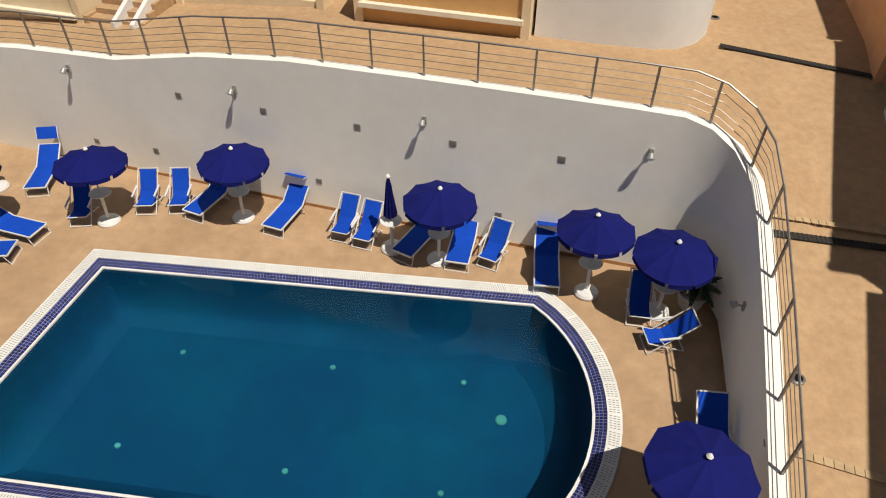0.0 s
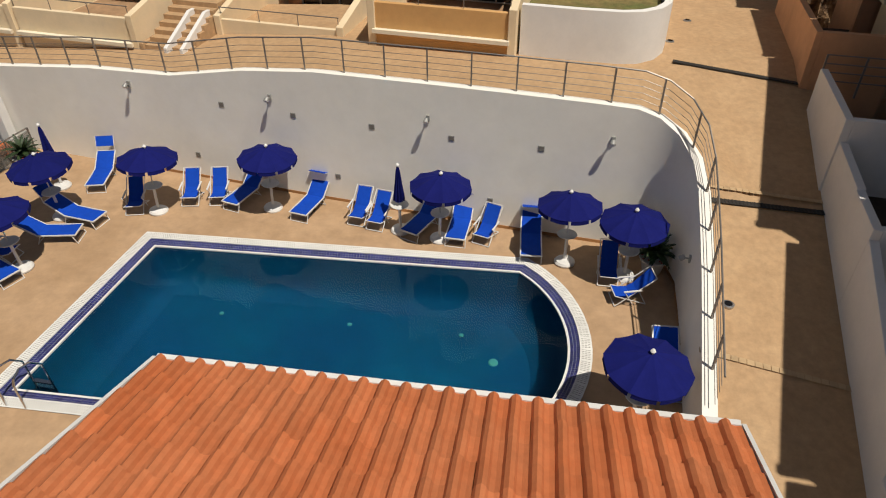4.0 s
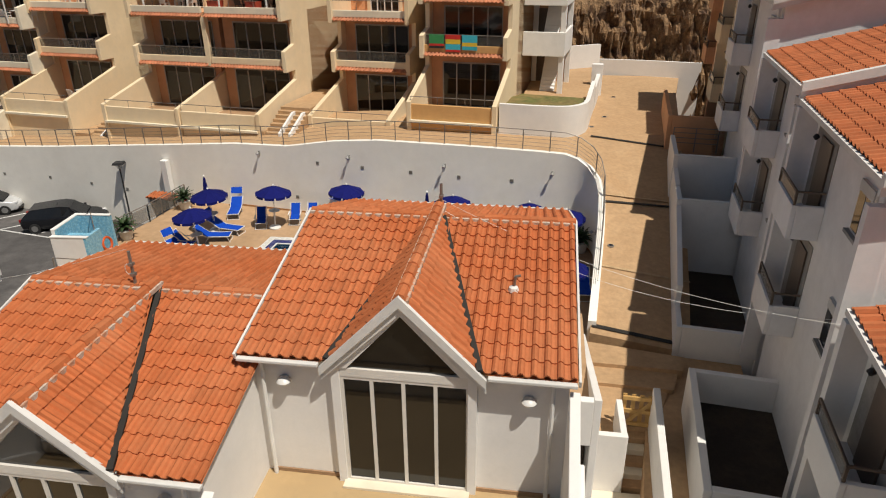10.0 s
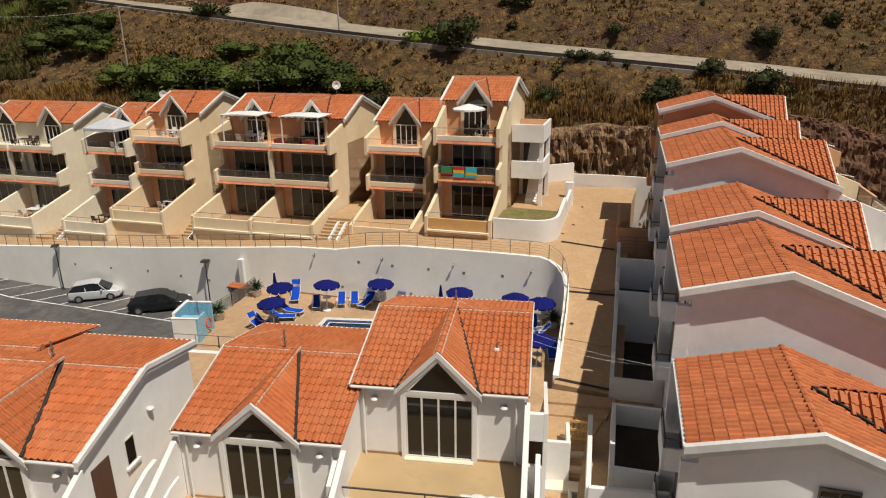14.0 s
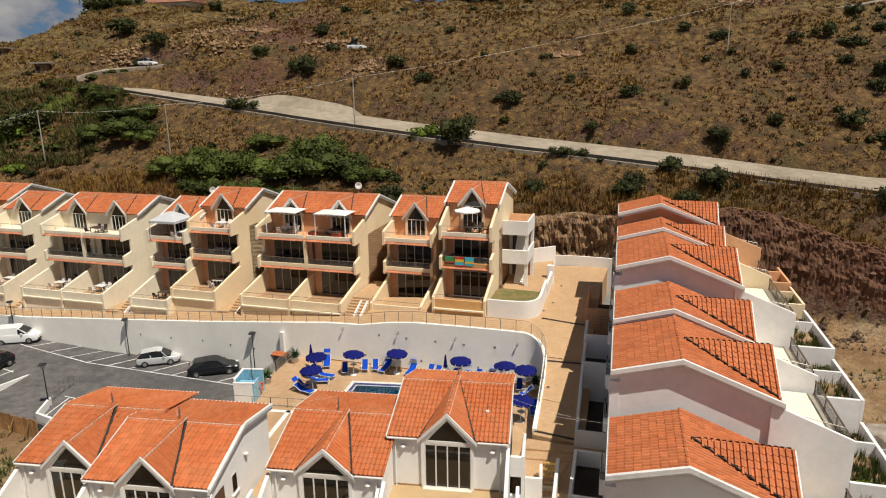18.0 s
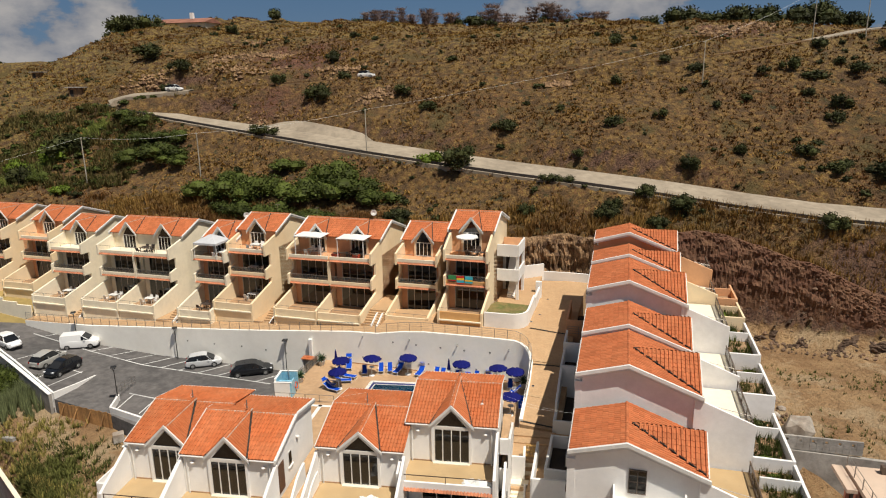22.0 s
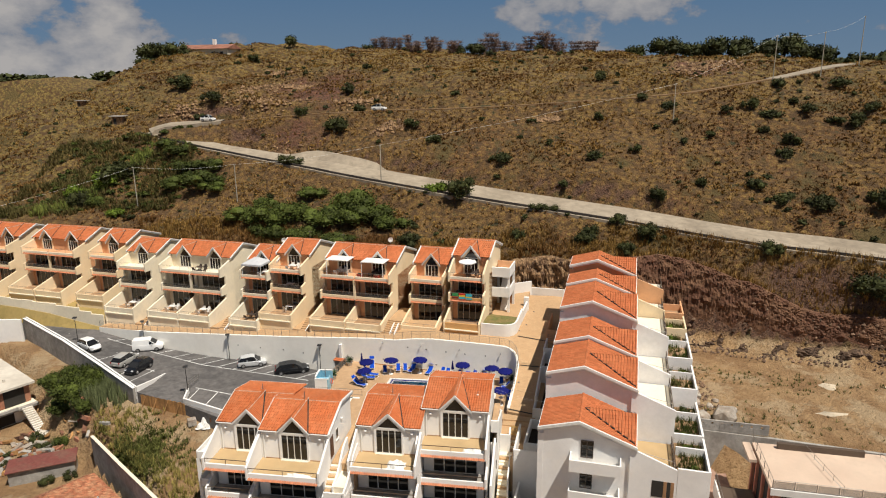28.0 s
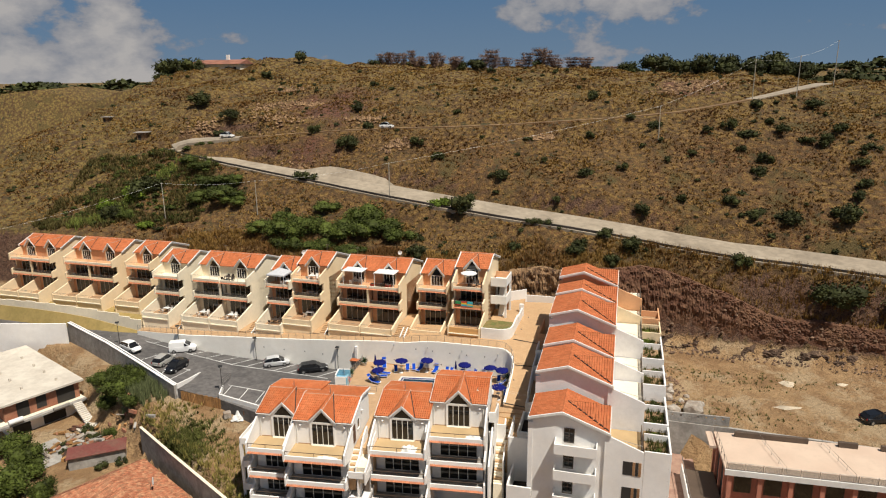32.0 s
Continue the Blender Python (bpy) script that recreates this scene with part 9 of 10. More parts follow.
def tuft_field(xs, ys, zs, blades, low, high, spread_r, wide):
    n = len(xs) * blades
    X, Y, Z = (np.repeat(a, blades) for a in (xs, ys, zs))
    ang = np.random.uniform(0, 2 * math.pi, n)
    h = np.random.uniform(low, high, n)
    out = np.random.uniform(0.15, 1.0, n) * spread_r
    bx, by = X + np.cos(ang) * out * 0.35, Y + np.sin(ang) * out * 0.35
    qx, qy = -np.sin(ang) * wide, np.cos(ang) * wide
    v = np.stack((np.stack((bx - qx, by - qy, Z - 0.05), -1), np.stack((bx + qx, by + qy, Z - 0.05), -1), np.stack((X + np.cos(ang) * out, Y + np.sin(ang) * out, Z + h), -1)), 1).reshape(-1, 3)
    g = Geo()
    g.v = v.tolist()
    g.f = np.arange(3 * n).reshape(-1, 3).tolist()
    return g


solo("dry_grass", tuft_field(tx, ty, tz, 6, 0.12, 0.5, 0.75, 0.11), DRYGRASS, "tufts of dry yellow grass covering the hillside", "grass", kind="stuff")

# scrub and tall grass on top of the cuts and behind the houses
bx = np.random.uniform(-60, 75, 4200)
by = np.interp(bx, FOOT_X, FOOT_Y) + np.interp(bx, FACE_X, FACE_DEPTH) + np.random.uniform(-0.6, 7.0, 4200)
ok = line_near(bx, by, ROAD_LOW, ROAD_LOW_Z)[0] > 3.4
bx, by = bx[ok], by[ok]
solo("tall_dry_grass", tuft_field(bx, by, ground_z(bx, by), 9, 0.35, 1.15, 0.8, 0.06), DRYGRASS, "tall dry grass and scrub along the foot of the hill", "grass", kind="stuff")

# green-grey scrub and a bright streak of reeds in the fold below the bend
OLIVE = mat("olive_scrub_blades", (0.130, 0.105, 0.038), 0.85, 0.15, 0.5, second=(0.080, 0.072, 0.024), second_scale=0.12, island_var=0.45, bump=0, spec=0.1)
FRESH = mat("fresh_green_reeds", (0.20, 0.235, 0.055), 0.8, 0.15, 0.8, island_var=0.4, bump=0, spec=0.1)
fx, fy = np.random.uniform(-92, -55, 3400), np.random.uniform(62, 92, 3400)
okf = (line_near(fx, fy, ROAD_LOW, ROAD_LOW_Z)[0] > 3.2) & (line_near(fx, fy, ROAD_UP, ROAD_UP_Z)[0] > 4.2) & (np.sin(fx * 0.33 + 2 * np.sin(fy * 0.2)) * np.sin(fy * 0.29) > -0.35)
fx, fy = fx[okf], fy[okf]
solo("slope_scrub", tuft_field(fx, fy, ground_z(fx, fy), 9, 0.35, 1.3, 0.9, 0.10), OLIVE, "olive green scrub in the fold of the hillside", "scrub", kind="stuff")
sf = np.random.rand(420)
sx = np.interp(sf, [0, 0.4, 0.75, 1], [-82, -73.3, -70.3, -66]) + np.random.normal(0, 0.9, 420)
sy = np.interp(sf, [0, 0.4, 0.75, 1], [62, 71.4, 77.2, 80.5]) + np.random.normal(0, 1.0, 420)
solo("reed_streak", tuft_field(sx, sy, ground_z(sx, sy), 12, 0.6, 1.7, 0.7, 0.09), FRESH, "bright green reeds down the fold of the hill", "reeds", kind="stuff")

# ---- cuts in the hill ----
RUBBLEBANK = mat("dark_stony_bank", (0.12, 0.075, 0.048), 0.95, 0.35, 2.5, second=(0.06, 0.035, 0.022), second_scale=0.9, bump=1.0, bump_scale=4.0, dist=0.15)
def cut_sheet(name, x0, x1, step, material, label, rib, rough_amp, lift, f0=0.0, f1=1.0):
    g = Geo()
    xs = np.arange(x0, x1, step)
    nv = 34
    for x in xs:
        foot, ramp = float(np.interp(x, FOOT_X, FOOT_Y)), float(np.interp(x, FACE_X, FACE_DEPTH))
        for j in range(nv):
            f = f0 + (f1 - f0) * j / (nv - 1)
            y = foot + ramp * (0.0 + 0.98 * f)
            z = hill_at(x, y)
            p = Vector((x * 0.8, y * 0.8, z * 0.8))
            d = noise.noise(p * 1.3) * rough_amp + abs(noise.noise(p * 3.1)) * rough_amp * 0.9 + noise.noise(p * 7.3) * rough_amp * 0.35 + abs(noise.noise(p * 14.0)) * rough_amp * 0.2 + rib * math.sin(x * 13 + 3 * noise.noise(p)) * smooth01((f - 0.35) / 0.2)
            edge = min(1.0, 8 * (f - f0), 8 * (f1 - f))
            g.v.append((x + 0.12 * noise.noise(p * 2.3), y - (lift + d) * edge, z + (lift * 0.3 + d * 0.4) * edge))
    for i in range(len(xs) - 1):
        for j in range(nv - 1):
            a = i * nv + j
            g.f.append((a, a + nv, a + nv + 1, a + 1))
    return solo(name, g, material, label, "rock face", kind="structure")


cut_sheet("earth_cut", 22.5, 86, 0.12, EARTH, "red-brown excavated bank with vertical tooth marks", 0.035, 0.42, 0.3, 0.42, 1.0)
cut_sheet("rubble_bank", 22.5, 60, 0.22, RUBBLEBANK, "dark stony bank below an earth ledge", 0.03, 0.6, 0.25, 0.0, 0.36)
cut_sheet("rock_face", 7.0, 22.4, 0.12, ROCK, "broken ochre rock face at the end of the lane", 0.0, 0.75, 0.5)


def boulder(seed, squash=0.8):
    r = random.Random(seed)
    bm = bmesh.new()
    bmesh.ops.create_icosphere(bm, subdivisions=2, radius=1)
    for v in bm.verts:
        k = 1 + 0.35 * noise.noise(v.co * 1.4 + Vector((seed, 0, 0))) + 0.12 * noise.noise(v.co * 4 + Vector((0, seed, 0)))
        v.co = Vector((v.co.x * k, v.co.y * k * 0.85, v.co.z * k * squash))
    me = bpy.data.meshes.new("boulder")
    bm.to_mesh(me)
    bm.free()
    me.materials.append(STONE)
    return me


rocks = [boulder(k) for k in (3, 7, 11, 17)]
for k, (x, y, s) in enumerate(((27.4, 4.6, 1.0), (29.9, 4.2, 1.6), (26.7, 7.0, 0.6), (27.8, 8.2, 0.8), (28.6, 9.8, 0.7), (26.5, 9.2, 0.5), (27.2, 11.2, 0.7), (28.0, 12.6, 0.55), (29.3, 11.8, 0.5), (28.2, 14.6, 0.6), (29.6, 15.6, 0.5), (31.6, 6.0, 0.5), (29.4, 7.4, 0.45), (30.6, 8.6, 0.4))):
    solo("boulder", rocks[k % 4], STONE, "pale grey boulder dumped beside the gardens", "boulder", "boulders beside the gardens", m=pose(x, y, hill_at(x, y) + 0.3 * s, 20 * k, 13 * k, 40 * k) @ Matrix.Diagonal((s, s, s, 1)))
RUBBLE = mat("brown_rubble", (0.22, 0.14, 0.09), 0.95, 0.25, 2.0, island_var=0.45, bump=0.4)
rub = Geo()
for k in range(1300):
    x = rnd.uniform(22, 78)
    f = rnd.uniform(-0.25, 0.45)
    y = float(np.interp(x, FOOT_X, FOOT_Y)) + 7 * f - 0.6 + rnd.uniform(-0.5, 0.5)
    if k > 900:
        x, y = rnd.uniform(24.5, 31), rnd.uniform(3, 24)
    s = 0.07 + 0.3 * rnd.random() ** 2
    z = hill_at(x, y)
    rub.add([(x + s * rnd.uniform(0.6, 1.2) * a, y - 0.35 + s * rnd.uniform(0.6, 1.2) * b, z + 0.12 + s * rnd.uniform(0.6, 1.1) * c) for a, b, c in ((1, 0, 0), (0, 1, 0), (-1, 0, 0), (0, -1, 0), (0, 0, 1), (0, 0, -1))], [(0, 1, 4), (1, 2, 4), (2, 3, 4), (3, 0, 4), (1, 0, 5), (2, 1, 5), (3, 2, 5), (0, 3, 5)])
solo("rubble", rub, RUBBLE, "rubble and stones along the foot of the cut", "rubble", kind="stuff")
outc = Geo()
for cx, cy, w in ((-65.6, 100.4, 7.0), (-39.4, 110.0, 7.0), (-45.4, 80.2, 9.0), (-37.5, 79.6, 7.0), (56.2, 95.4, 12.0), (19.6, 76.5, 4.0), (-49.1, 107.4, 12.0), (-44.3, 98.9, 12.0), (-22.0, 95.9, 8.0), (64.7, 95.7, 10.0), (-13.8, 79.6, 6.0), (-48.0, 128.0, 9.0), (60.0, 98.0, 9.0)):
    for k in range(120):
        x, y = cx + rnd.gauss(0, w / 3), cy + rnd.gauss(0, w / 6)
        s = rnd.uniform(0.12, 0.7)
        z = hill_at(x, y)
        outc.add([(x + s * rnd.uniform(0.6, 1.3) * a, y + s * rnd.uniform(0.6, 1.3) * b, z + s * rnd.uniform(0.5, 1.1) * c) for a, b, c in ((1, 0, 0), (0, 1, 0), (-1, 0, 0), (0, -1, 0), (0, 0, 1), (0, 0, -1))], [(0, 1, 4), (1, 2, 4), (2, 3, 4), (3, 0, 4), (1, 0, 5), (2, 1, 5), (3, 2, 5), (0, 3, 5)])
solo("rock_outcrops", outc, ROCK, "broken rock outcrops on the hillside", "rocks", kind="stuff")
PALEPATCH = mat("spilt_lime", (0.55, 0.46, 0.34), 0.95, 0.15, 3.0, bump=0.3)
for x, y, w, d in ((46.5, 12.6, 2.0, 1.2), (42.1, 5.0, 2.6, 0.9), (54.0, 11.9, 1.4, 0.6)):
    g = Geo()
    g.v = [(0, 0, 0.12)] + [(w * math.cos(a) * (1 + 0.2 * math.sin(3 * a)), d * math.sin(a) * (1 + 0.25 * math.cos(4 * a)), -0.25) for a in (2 * math.pi * k / 20 for k in range(20))]
    g.f = [(0, 1 + k, 1 + (k + 1) % 20) for k in range(20)]
    solo("lime_patch", g, PALEPATCH, "pale heap of spilt lime on the bare ground", "heap", "pale heaps", m=Matrix.Translation((x, y, hill_at(x, y) + 0.1)))

# ---- road edge, poles, crest ----
gut = thing("road_kerb", None, "low dark kerb and pale footing along the road", "kerb", kind="structure")
g, g2 = Geo(), Geo()
for a, b in zip(road_rows, road_rows[1:]):
    p0, p1 = Vector(a[1]), Vector(b[1])
    side = (p1 - p0).cross(Vector((0, 0, 1))).normalized()
    for gg, dz, off, w, h in ((g2, 0.34, -0.1, 0.2, 0.9), (g, -0.06, -0.5, 0.5, 1.6)):
        o = side * off + Vector((0, 0, dz))
        gg.beam(p0 + o, p1 + o, w, h)
part("footing", g, ROADTOP, gut, "pale concrete footing")
# dark low bar along the road's lower edge
part("kerb", g2, mat("dark_kerb", (0.055, 0.045, 0.04), 0.9, 0.2, 4.0, bump=0.3), gut, "low dark kerb")
apron = Geo()
for f in range(10):
    x = -37.0 + 2.6 * f
    y = 77.0 - 0.465 * (x + 37.0)
    z = float(line_near(np.array(x), np.array(y), ROAD_LOW, ROAD_LOW_Z)[1])
    h = (0.2, 0.7, 1.5, 2.0, 2.1, 2.0, 1.9, 1.8, 1.5, 0.2)[f]
    apron.v += [(x, y - 0.3, z - 0.5), (x, y + 0.1, z + 0.12), (x + 0.6, y + 0.5 + 0.8 * h, z + h), (x + 0.6, y + 0.9 + 0.8 * h, z + h), (x + 0.6, y + 4.0, z - 1.5)]
apron.f = [(5 * k + i, 5 * k + 5 + i, 5 * k + 6 + i, 5 * k + 1 + i) for k in range(9) for i in range(4)]
solo("wall_road", apron, ROADTOP, "pale sloping concrete apron above the road", "retaining wall", kind="structure")
POLEWOOD = mat("pale_pole", (0.42, 0.38, 0.31), 0.85, 0.15, 4.0, bump=0.1)
tops = []
for x, y, h in ((-62.8, 64.6, 8.0), (-41.9, 61.1, 7.6), (-14.0, 60.2, 7.4), (43.6, 69.0, 7.5), (69.2, 82.7, 9.5), (80.1, 84.0, 9.5), (93.0, 92.0, 11.0)):
    z = hill_at(x, y)
    t = thing("utility_pole", Matrix.Translation((x, y, z - 0.2)), "slim pale utility pole on the hillside", "utility pole", "utility poles")
    part("pole", Geo().rod((0, 0, 0), (0, 0, h), 0.11, 0.07, 8), POLEWOOD, t, smooth=True)
    part("insulator", Geo().box(-0.2, 0.2, -0.05, 0.05, h - 0.25, h - 0.15), POLEWOOD, t)
    tops.append(Vector((x, y, z + h - 0.3)))
for a, b in zip(tops, tops[1:]):
    if (a - b).length < 70:
        hanging_cable("power_line", a, b, 0.6, "thin overhead wire between poles", 0.014)
hanging_cable("power_line", tops[0], (-95, 52, 13), 0.6, "thin overhead wire between poles", 0.014)

# crest: trees, bare thicket, villa
def tree(m, crown_mesh, label, category="tree", group="trees on the crest", trunk_h=0.35):
    t = thing("tree", m, label, category, group)
    g = Geo().rod((0, 0, -0.1), (0, 0, trunk_h), 0.035, 0.022, 7)
    for k in range(6):
        a = k * 1.05
        g.rod((0, 0, trunk_h * 0.8), (0.2 * math.cos(a), 0.2 * math.sin(a), trunk_h + 0.28), 0.018, 0.006, 5)
    part("trunk", g, BARK, t)
    part("crown", crown_mesh, crown_mesh.materials[0], t, m=Matrix.Translation((0, 0, trunk_h * 0.6)))
    return t


tree_crowns = [leaf_cloud(70 + k, 11, 700, 0.055, 1.1).mesh("crown", SHRUB) for k in range(3)]


def twig_cloud(seed):
    """A leafless crown: many thin branching twigs."""
    r = random.Random(seed)
    g = Geo()
    for k in range(16):
        a = r.uniform(0, 6.28)
        p = Vector((0.04 * math.cos(a), 0.04 * math.sin(a), 0.0))
        d = Vector((0.33 * math.cos(a), 0.33 * math.sin(a), 1)).normalized()
        for s in range(4):
            q = p + (d + Vector((r.uniform(-0.3, 0.3), r.uniform(-0.3, 0.3), 0))) * 0.2
            g.rod(p, q, 0.018 - 0.004 * s, 0.014 - 0.004 * s, 3, False)
            for _ in range(11):
                e = q + Vector((r.uniform(-0.2, 0.2), r.uniform(-0.2, 0.2), r.uniform(0, 0.2)))
                g.rod(q, e, 0.009, 0.004, 3, False)
            p = q
    return g


twig_crowns = [twig_cloud(k).mesh("crown", BARETWIG) for k in (1, 2, 3)]
for k in range(34):
    x = -27 + 2.5 * k + rnd.uniform(-1.5, 1.5)
    y = 160 - 0.25 * x + rnd.uniform(0, 10)
    w = rnd.uniform(4.6, 7.4) if k < 31 else rnd.uniform(3.5, 5)
    if k in (0, 13, 14, 15, 22, 30):
        tree(Matrix.Translation((x, y, hill_at(x, y) - 0.4)) @ Matrix.Rotation(k, 4, "Z") @ Matrix.Diagonal((w, w, w * 0.85, 1)), tree_crowns[k % 3], "dark evergreen tree on the crest", trunk_h=0.1)
    else:
        t = thing("bare_tree", Matrix.Translation((x, y, hill_at(x, y) - 0.3)) @ Matrix.Rotation(k, 4, "Z") @ Matrix.Diagonal((w * 0.95, w * 0.95, w * (0.75 + 0.4 * rnd.random()), 1)), "leafless brownish tree on the crest", "tree", "trees on the crest")
        part("crown", twig_crowns[k % 3], BARETWIG, t)
for x, y, w in ((-54, 172, 5.5), (-94, 160, 7), (-98, 157, 7), (-102, 154, 6), (72, 140, 7), (77, 137, 8), (84, 135, 7.5), (90, 130, 8), (96, 126, 7), (81, 144, 9), (103, 128, 8), (112, 122, 8), (120, 128, 9), (128, 120, 8), (66, 146, 9), (69, 150, 8), (87, 140, 10), (93, 138, 9), (99, 134, 10), (106, 132, 9), (58, 150, 7), (-90, 164, 8), (-96, 160, 9)):
    tree(Matrix.Translation((x, y, hill_at(x, y) - 0.4)) @ Matrix.Rotation(x, 4, "Z") @ Matrix.Diagonal((w, w, w, 1)), tree_crowns[int(abs(x)) % 3], "dark evergreen tree on the skyline", trunk_h=0.15)
villa = thing("villa", Matrix.Translation((-82, 172, hill_at(-82, 172) - 0.6)) @ Matrix.Rotation(radians(-14), 4, "Z") @ Matrix.Diagonal((1.05, 1.0, 1.05, 1)), "low villa with a faded tiled roof on the crest", "house")
part("wall", Geo().box(-9, 9, -4, 4, 0, 3.2), PALE, villa)
part("roof", Geo().side([(-5, 3.1), (5, 3.1), (0, 4.6)], -9.6, 9.6), mat("faded_roof_tile", (0.30, 0.13, 0.085), 0.85, 0.15, 3.0, bump=0.3), villa, "faded terracotta roof")
part("chimney", Geo().box(2, 3, -0.5, 0.5, 4.5, 6.2), WHITE, villa)
part("porch", Geo().box(-13, -9, -4.5, 4, 2.7, 3.0), FRAMED, villa, "dark porch roof")
for x in (-12.8, -9.4):
    part("porch_post", Geo().box(x, x + 0.25, -4.3, -4.05, 0, 2.7), FRAMED, villa)
for x in (-7, -3.5, 0.5, 4, 7):
    part("window", Geo().box(x - 0.6, x + 0.6, -4.06, -4.003, 0.9, 2.2), GLASS, villa)
for x, y, s in ((-82, 101.5, 0.75), (-96, 112, 0.6)):
    hut = thing("stone_hut", Matrix.Translation((x, y, hill_at(x, y) - 0.5)), "small concrete hut with an overhanging flat roof", "hut", "huts on the slope")
    part("wall", Geo().box(-1.6 * s, 1.6 * s, -1.3 * s, 1.3 * s, 0, 2.6 * s), ROCK, hut)
    part("roof", Geo().box(-2.3 * s, 2.3 * s, -2.0 * s, 2.0 * s, 2.6 * s, 2.85 * s), CONCRETE, hut)
    # flat dark plate painted as the shade inside the doorway
    part("doorway", Geo().box(-1.2 * s, -0.2 * s, -1.34 * s, -1.302 * s, 0, 2.0 * s), DARK, hut)
# far belt of trees along the horizon
belt = Geo()
for k in range(420):
    a = radians(rnd.uniform(-62, 62))
    d = rnd.uniform(300, 900)
    x, y = d * math.sin(a), 60 + d * math.cos(a)
    if d < 430 and math.degrees(a) > -19:
        continue
    s = rnd.uniform(7, 16) * (0.7 + d / 900)
    m = Matrix.Translation((x, y, hill_at(x, y) - 1)) @ Matrix.Rotation(rnd.uniform(0, 6), 4, "Z") @ Matrix.Diagonal((s * 1.5, s * 1.5, s * 0.75, 1))
    t = template[k % 4]
    belt.add([m @ Vector(p) for p in t.v], t.f)
for k in range(520):
    x, y = rnd.uniform(104, 330), rnd.uniform(70, 330)
    s = rnd.uniform(6, 12)
    m = Matrix.Translation((x, y, hill_at(x, y) - 1)) @ Matrix.Rotation(rnd.uniform(0, 6), 4, "Z") @ Matrix.Diagonal((s * 1.3, s * 1.3, s * 0.8, 1))
    t = template[k % 4]
    belt.add([m @ Vector(p) for p in t.v], t.f)
solo("far_woods", belt, SHRUB, "dark belt of distant trees along the horizon", "trees", kind="stuff")

# two cars on the hill roads
def on_road(x, y, zs, pts):
    return float(line_near(np.array(x), np.array(y), pts, zs)[1])


car(pose(-16.5, 88.2, on_road(-16.5, 88.2, ROAD_UP_Z, ROAD_UP) + 0.08, 0, 0, -9), WHITECAR, 3.5, 1.6, 1.45, "white car on the upper hillside track")
car(pose(-57.0, 92.9, on_road(-57, 92.9, ROAD_UP_Z, ROAD_UP) + 0.35, 0, 0, -9), WHITECAR, 3.5, 1.6, 1.45, "white car near the bend of the hillside road")

# ---- neighbours below the gardens ----
PINKROOF = mat("pale_pink_roof_screed", (0.57, 0.44, 0.34), 0.85, 0.08, 0.8, second=(0.52, 0.39, 0.30), second_scale=0.2, bump=0.15)
SALMON = mat("salmon_stucco", (0.50, 0.20, 0.13), 0.85, 0.08, 2.0, bump=0.2)
SEM = pose(29.55, -3.1, 0, 0, 0, -13)
se = thing("flat_roofed_building", SEM, "salmon building with a flat pink roof terrace and metal railing", "building")
part("roof", Geo().box(0.0, 26, -8.3, 0.0, -0.25, 0.1), PINKROOF, se, "pale pink flat roof")
part("wall", Geo().box(0.4, 25.6, -7.1, -0.4, -7.5, -0.26), SALMON, se, "salmon rendered wall")
part("fascia", Geo().box(-0.1, 26.1, -8.45, -8.31, -0.45, 0.2), BARGE, se)
for k in range(9):
    part("column", Geo().box(0.3 + 3.1 * k, 0.75 + 3.1 * k, -8.2, -7.75, -7.5, -0.26), SALMON, se)
for k in range(8):
    win = part("window", Geo().box(1.2 + 3.1 * k, 3.0 + 3.1 * k, -7.18, -7.102, -3.2, -0.9), FRAMED, se, "dark shop window")
    part("pane", Geo().box(1.3 + 3.1 * k, 2.9 + 3.1 * k, -7.22, -7.181, -3.1, -1.0), GLASS, win)
for k in range(14):
    part("glass_panel", Geo().box(0.15 + 1.85 * k, 1.9 + 1.85 * k, -8.26, -8.24, 0.16, 0.95), GLASSRAIL, se)
    part("rail_post", Geo().box(0.05 + 1.85 * k, 0.11 + 1.85 * k, -8.28, -8.22, 0.1, 1.05), RAIL, se)
part("top_rail", Geo().rod((0.0, -8.25, 1.05), (26, -8.25, 1.05), 0.025, n=6), RAIL, se)
part("side_rail", Geo().rod((0.08, -8.25, 1.05), (0.08, 0.0, 1.05), 0.025, n=6).rod((0.08, -8.25, 0.55), (0.08, 0.0, 0.55), 0.015, n=6), RAIL, se)
for k in range(6):
    part("rail_post", Geo().box(0.05, 0.11, -8.2 + 1.63 * k, -8.14 + 1.63 * k, 0.1, 1.05), RAIL, se)
part("eave_strip", Geo().box(-0.9, -0.15, -3.2, 0.2, -0.35, -0.05), PINKROOF, se, "lower pink roof strip")
for x in (6.2, 13.0, 19.8):
    part("divider_rail", Geo().rod((x, -7.6, 0.8), (x - 1.4, -0.6, 0.8), 0.02, n=5), RAIL, se)
    for k in range(5):
        part("rail_post", Geo().rod((x - 0.33 * k, -7.6 + 1.75 * k, 0.1), (x - 0.33 * k, -7.6 + 1.75 * k, 0.85), 0.02, n=5), RAIL, se)
    part("joint", Geo().beam((x + 0.3, -7.8, 0.106), (x - 1.1, -0.5, 0.106), 0.06, 0.005), CONCRETE, se)
for x0, x1 in ((2.2, 10.2), (13.4, 15.4), (17.8, 25.0)):
    part("roof_light", Geo().box(x0, x1, -0.9, -0.5, 0.1, 0.75), FRAMED, se, "dark low roof light frame", bevel=0.02)
# near-black sheet on the west wall, painted where deep shade falls
part("west_loggia", Geo().box(0.32, 0.399, -6.9, -0.6, -6.8, -0.9), DARK, se, "dark plate standing in for shaded openings of the west side")
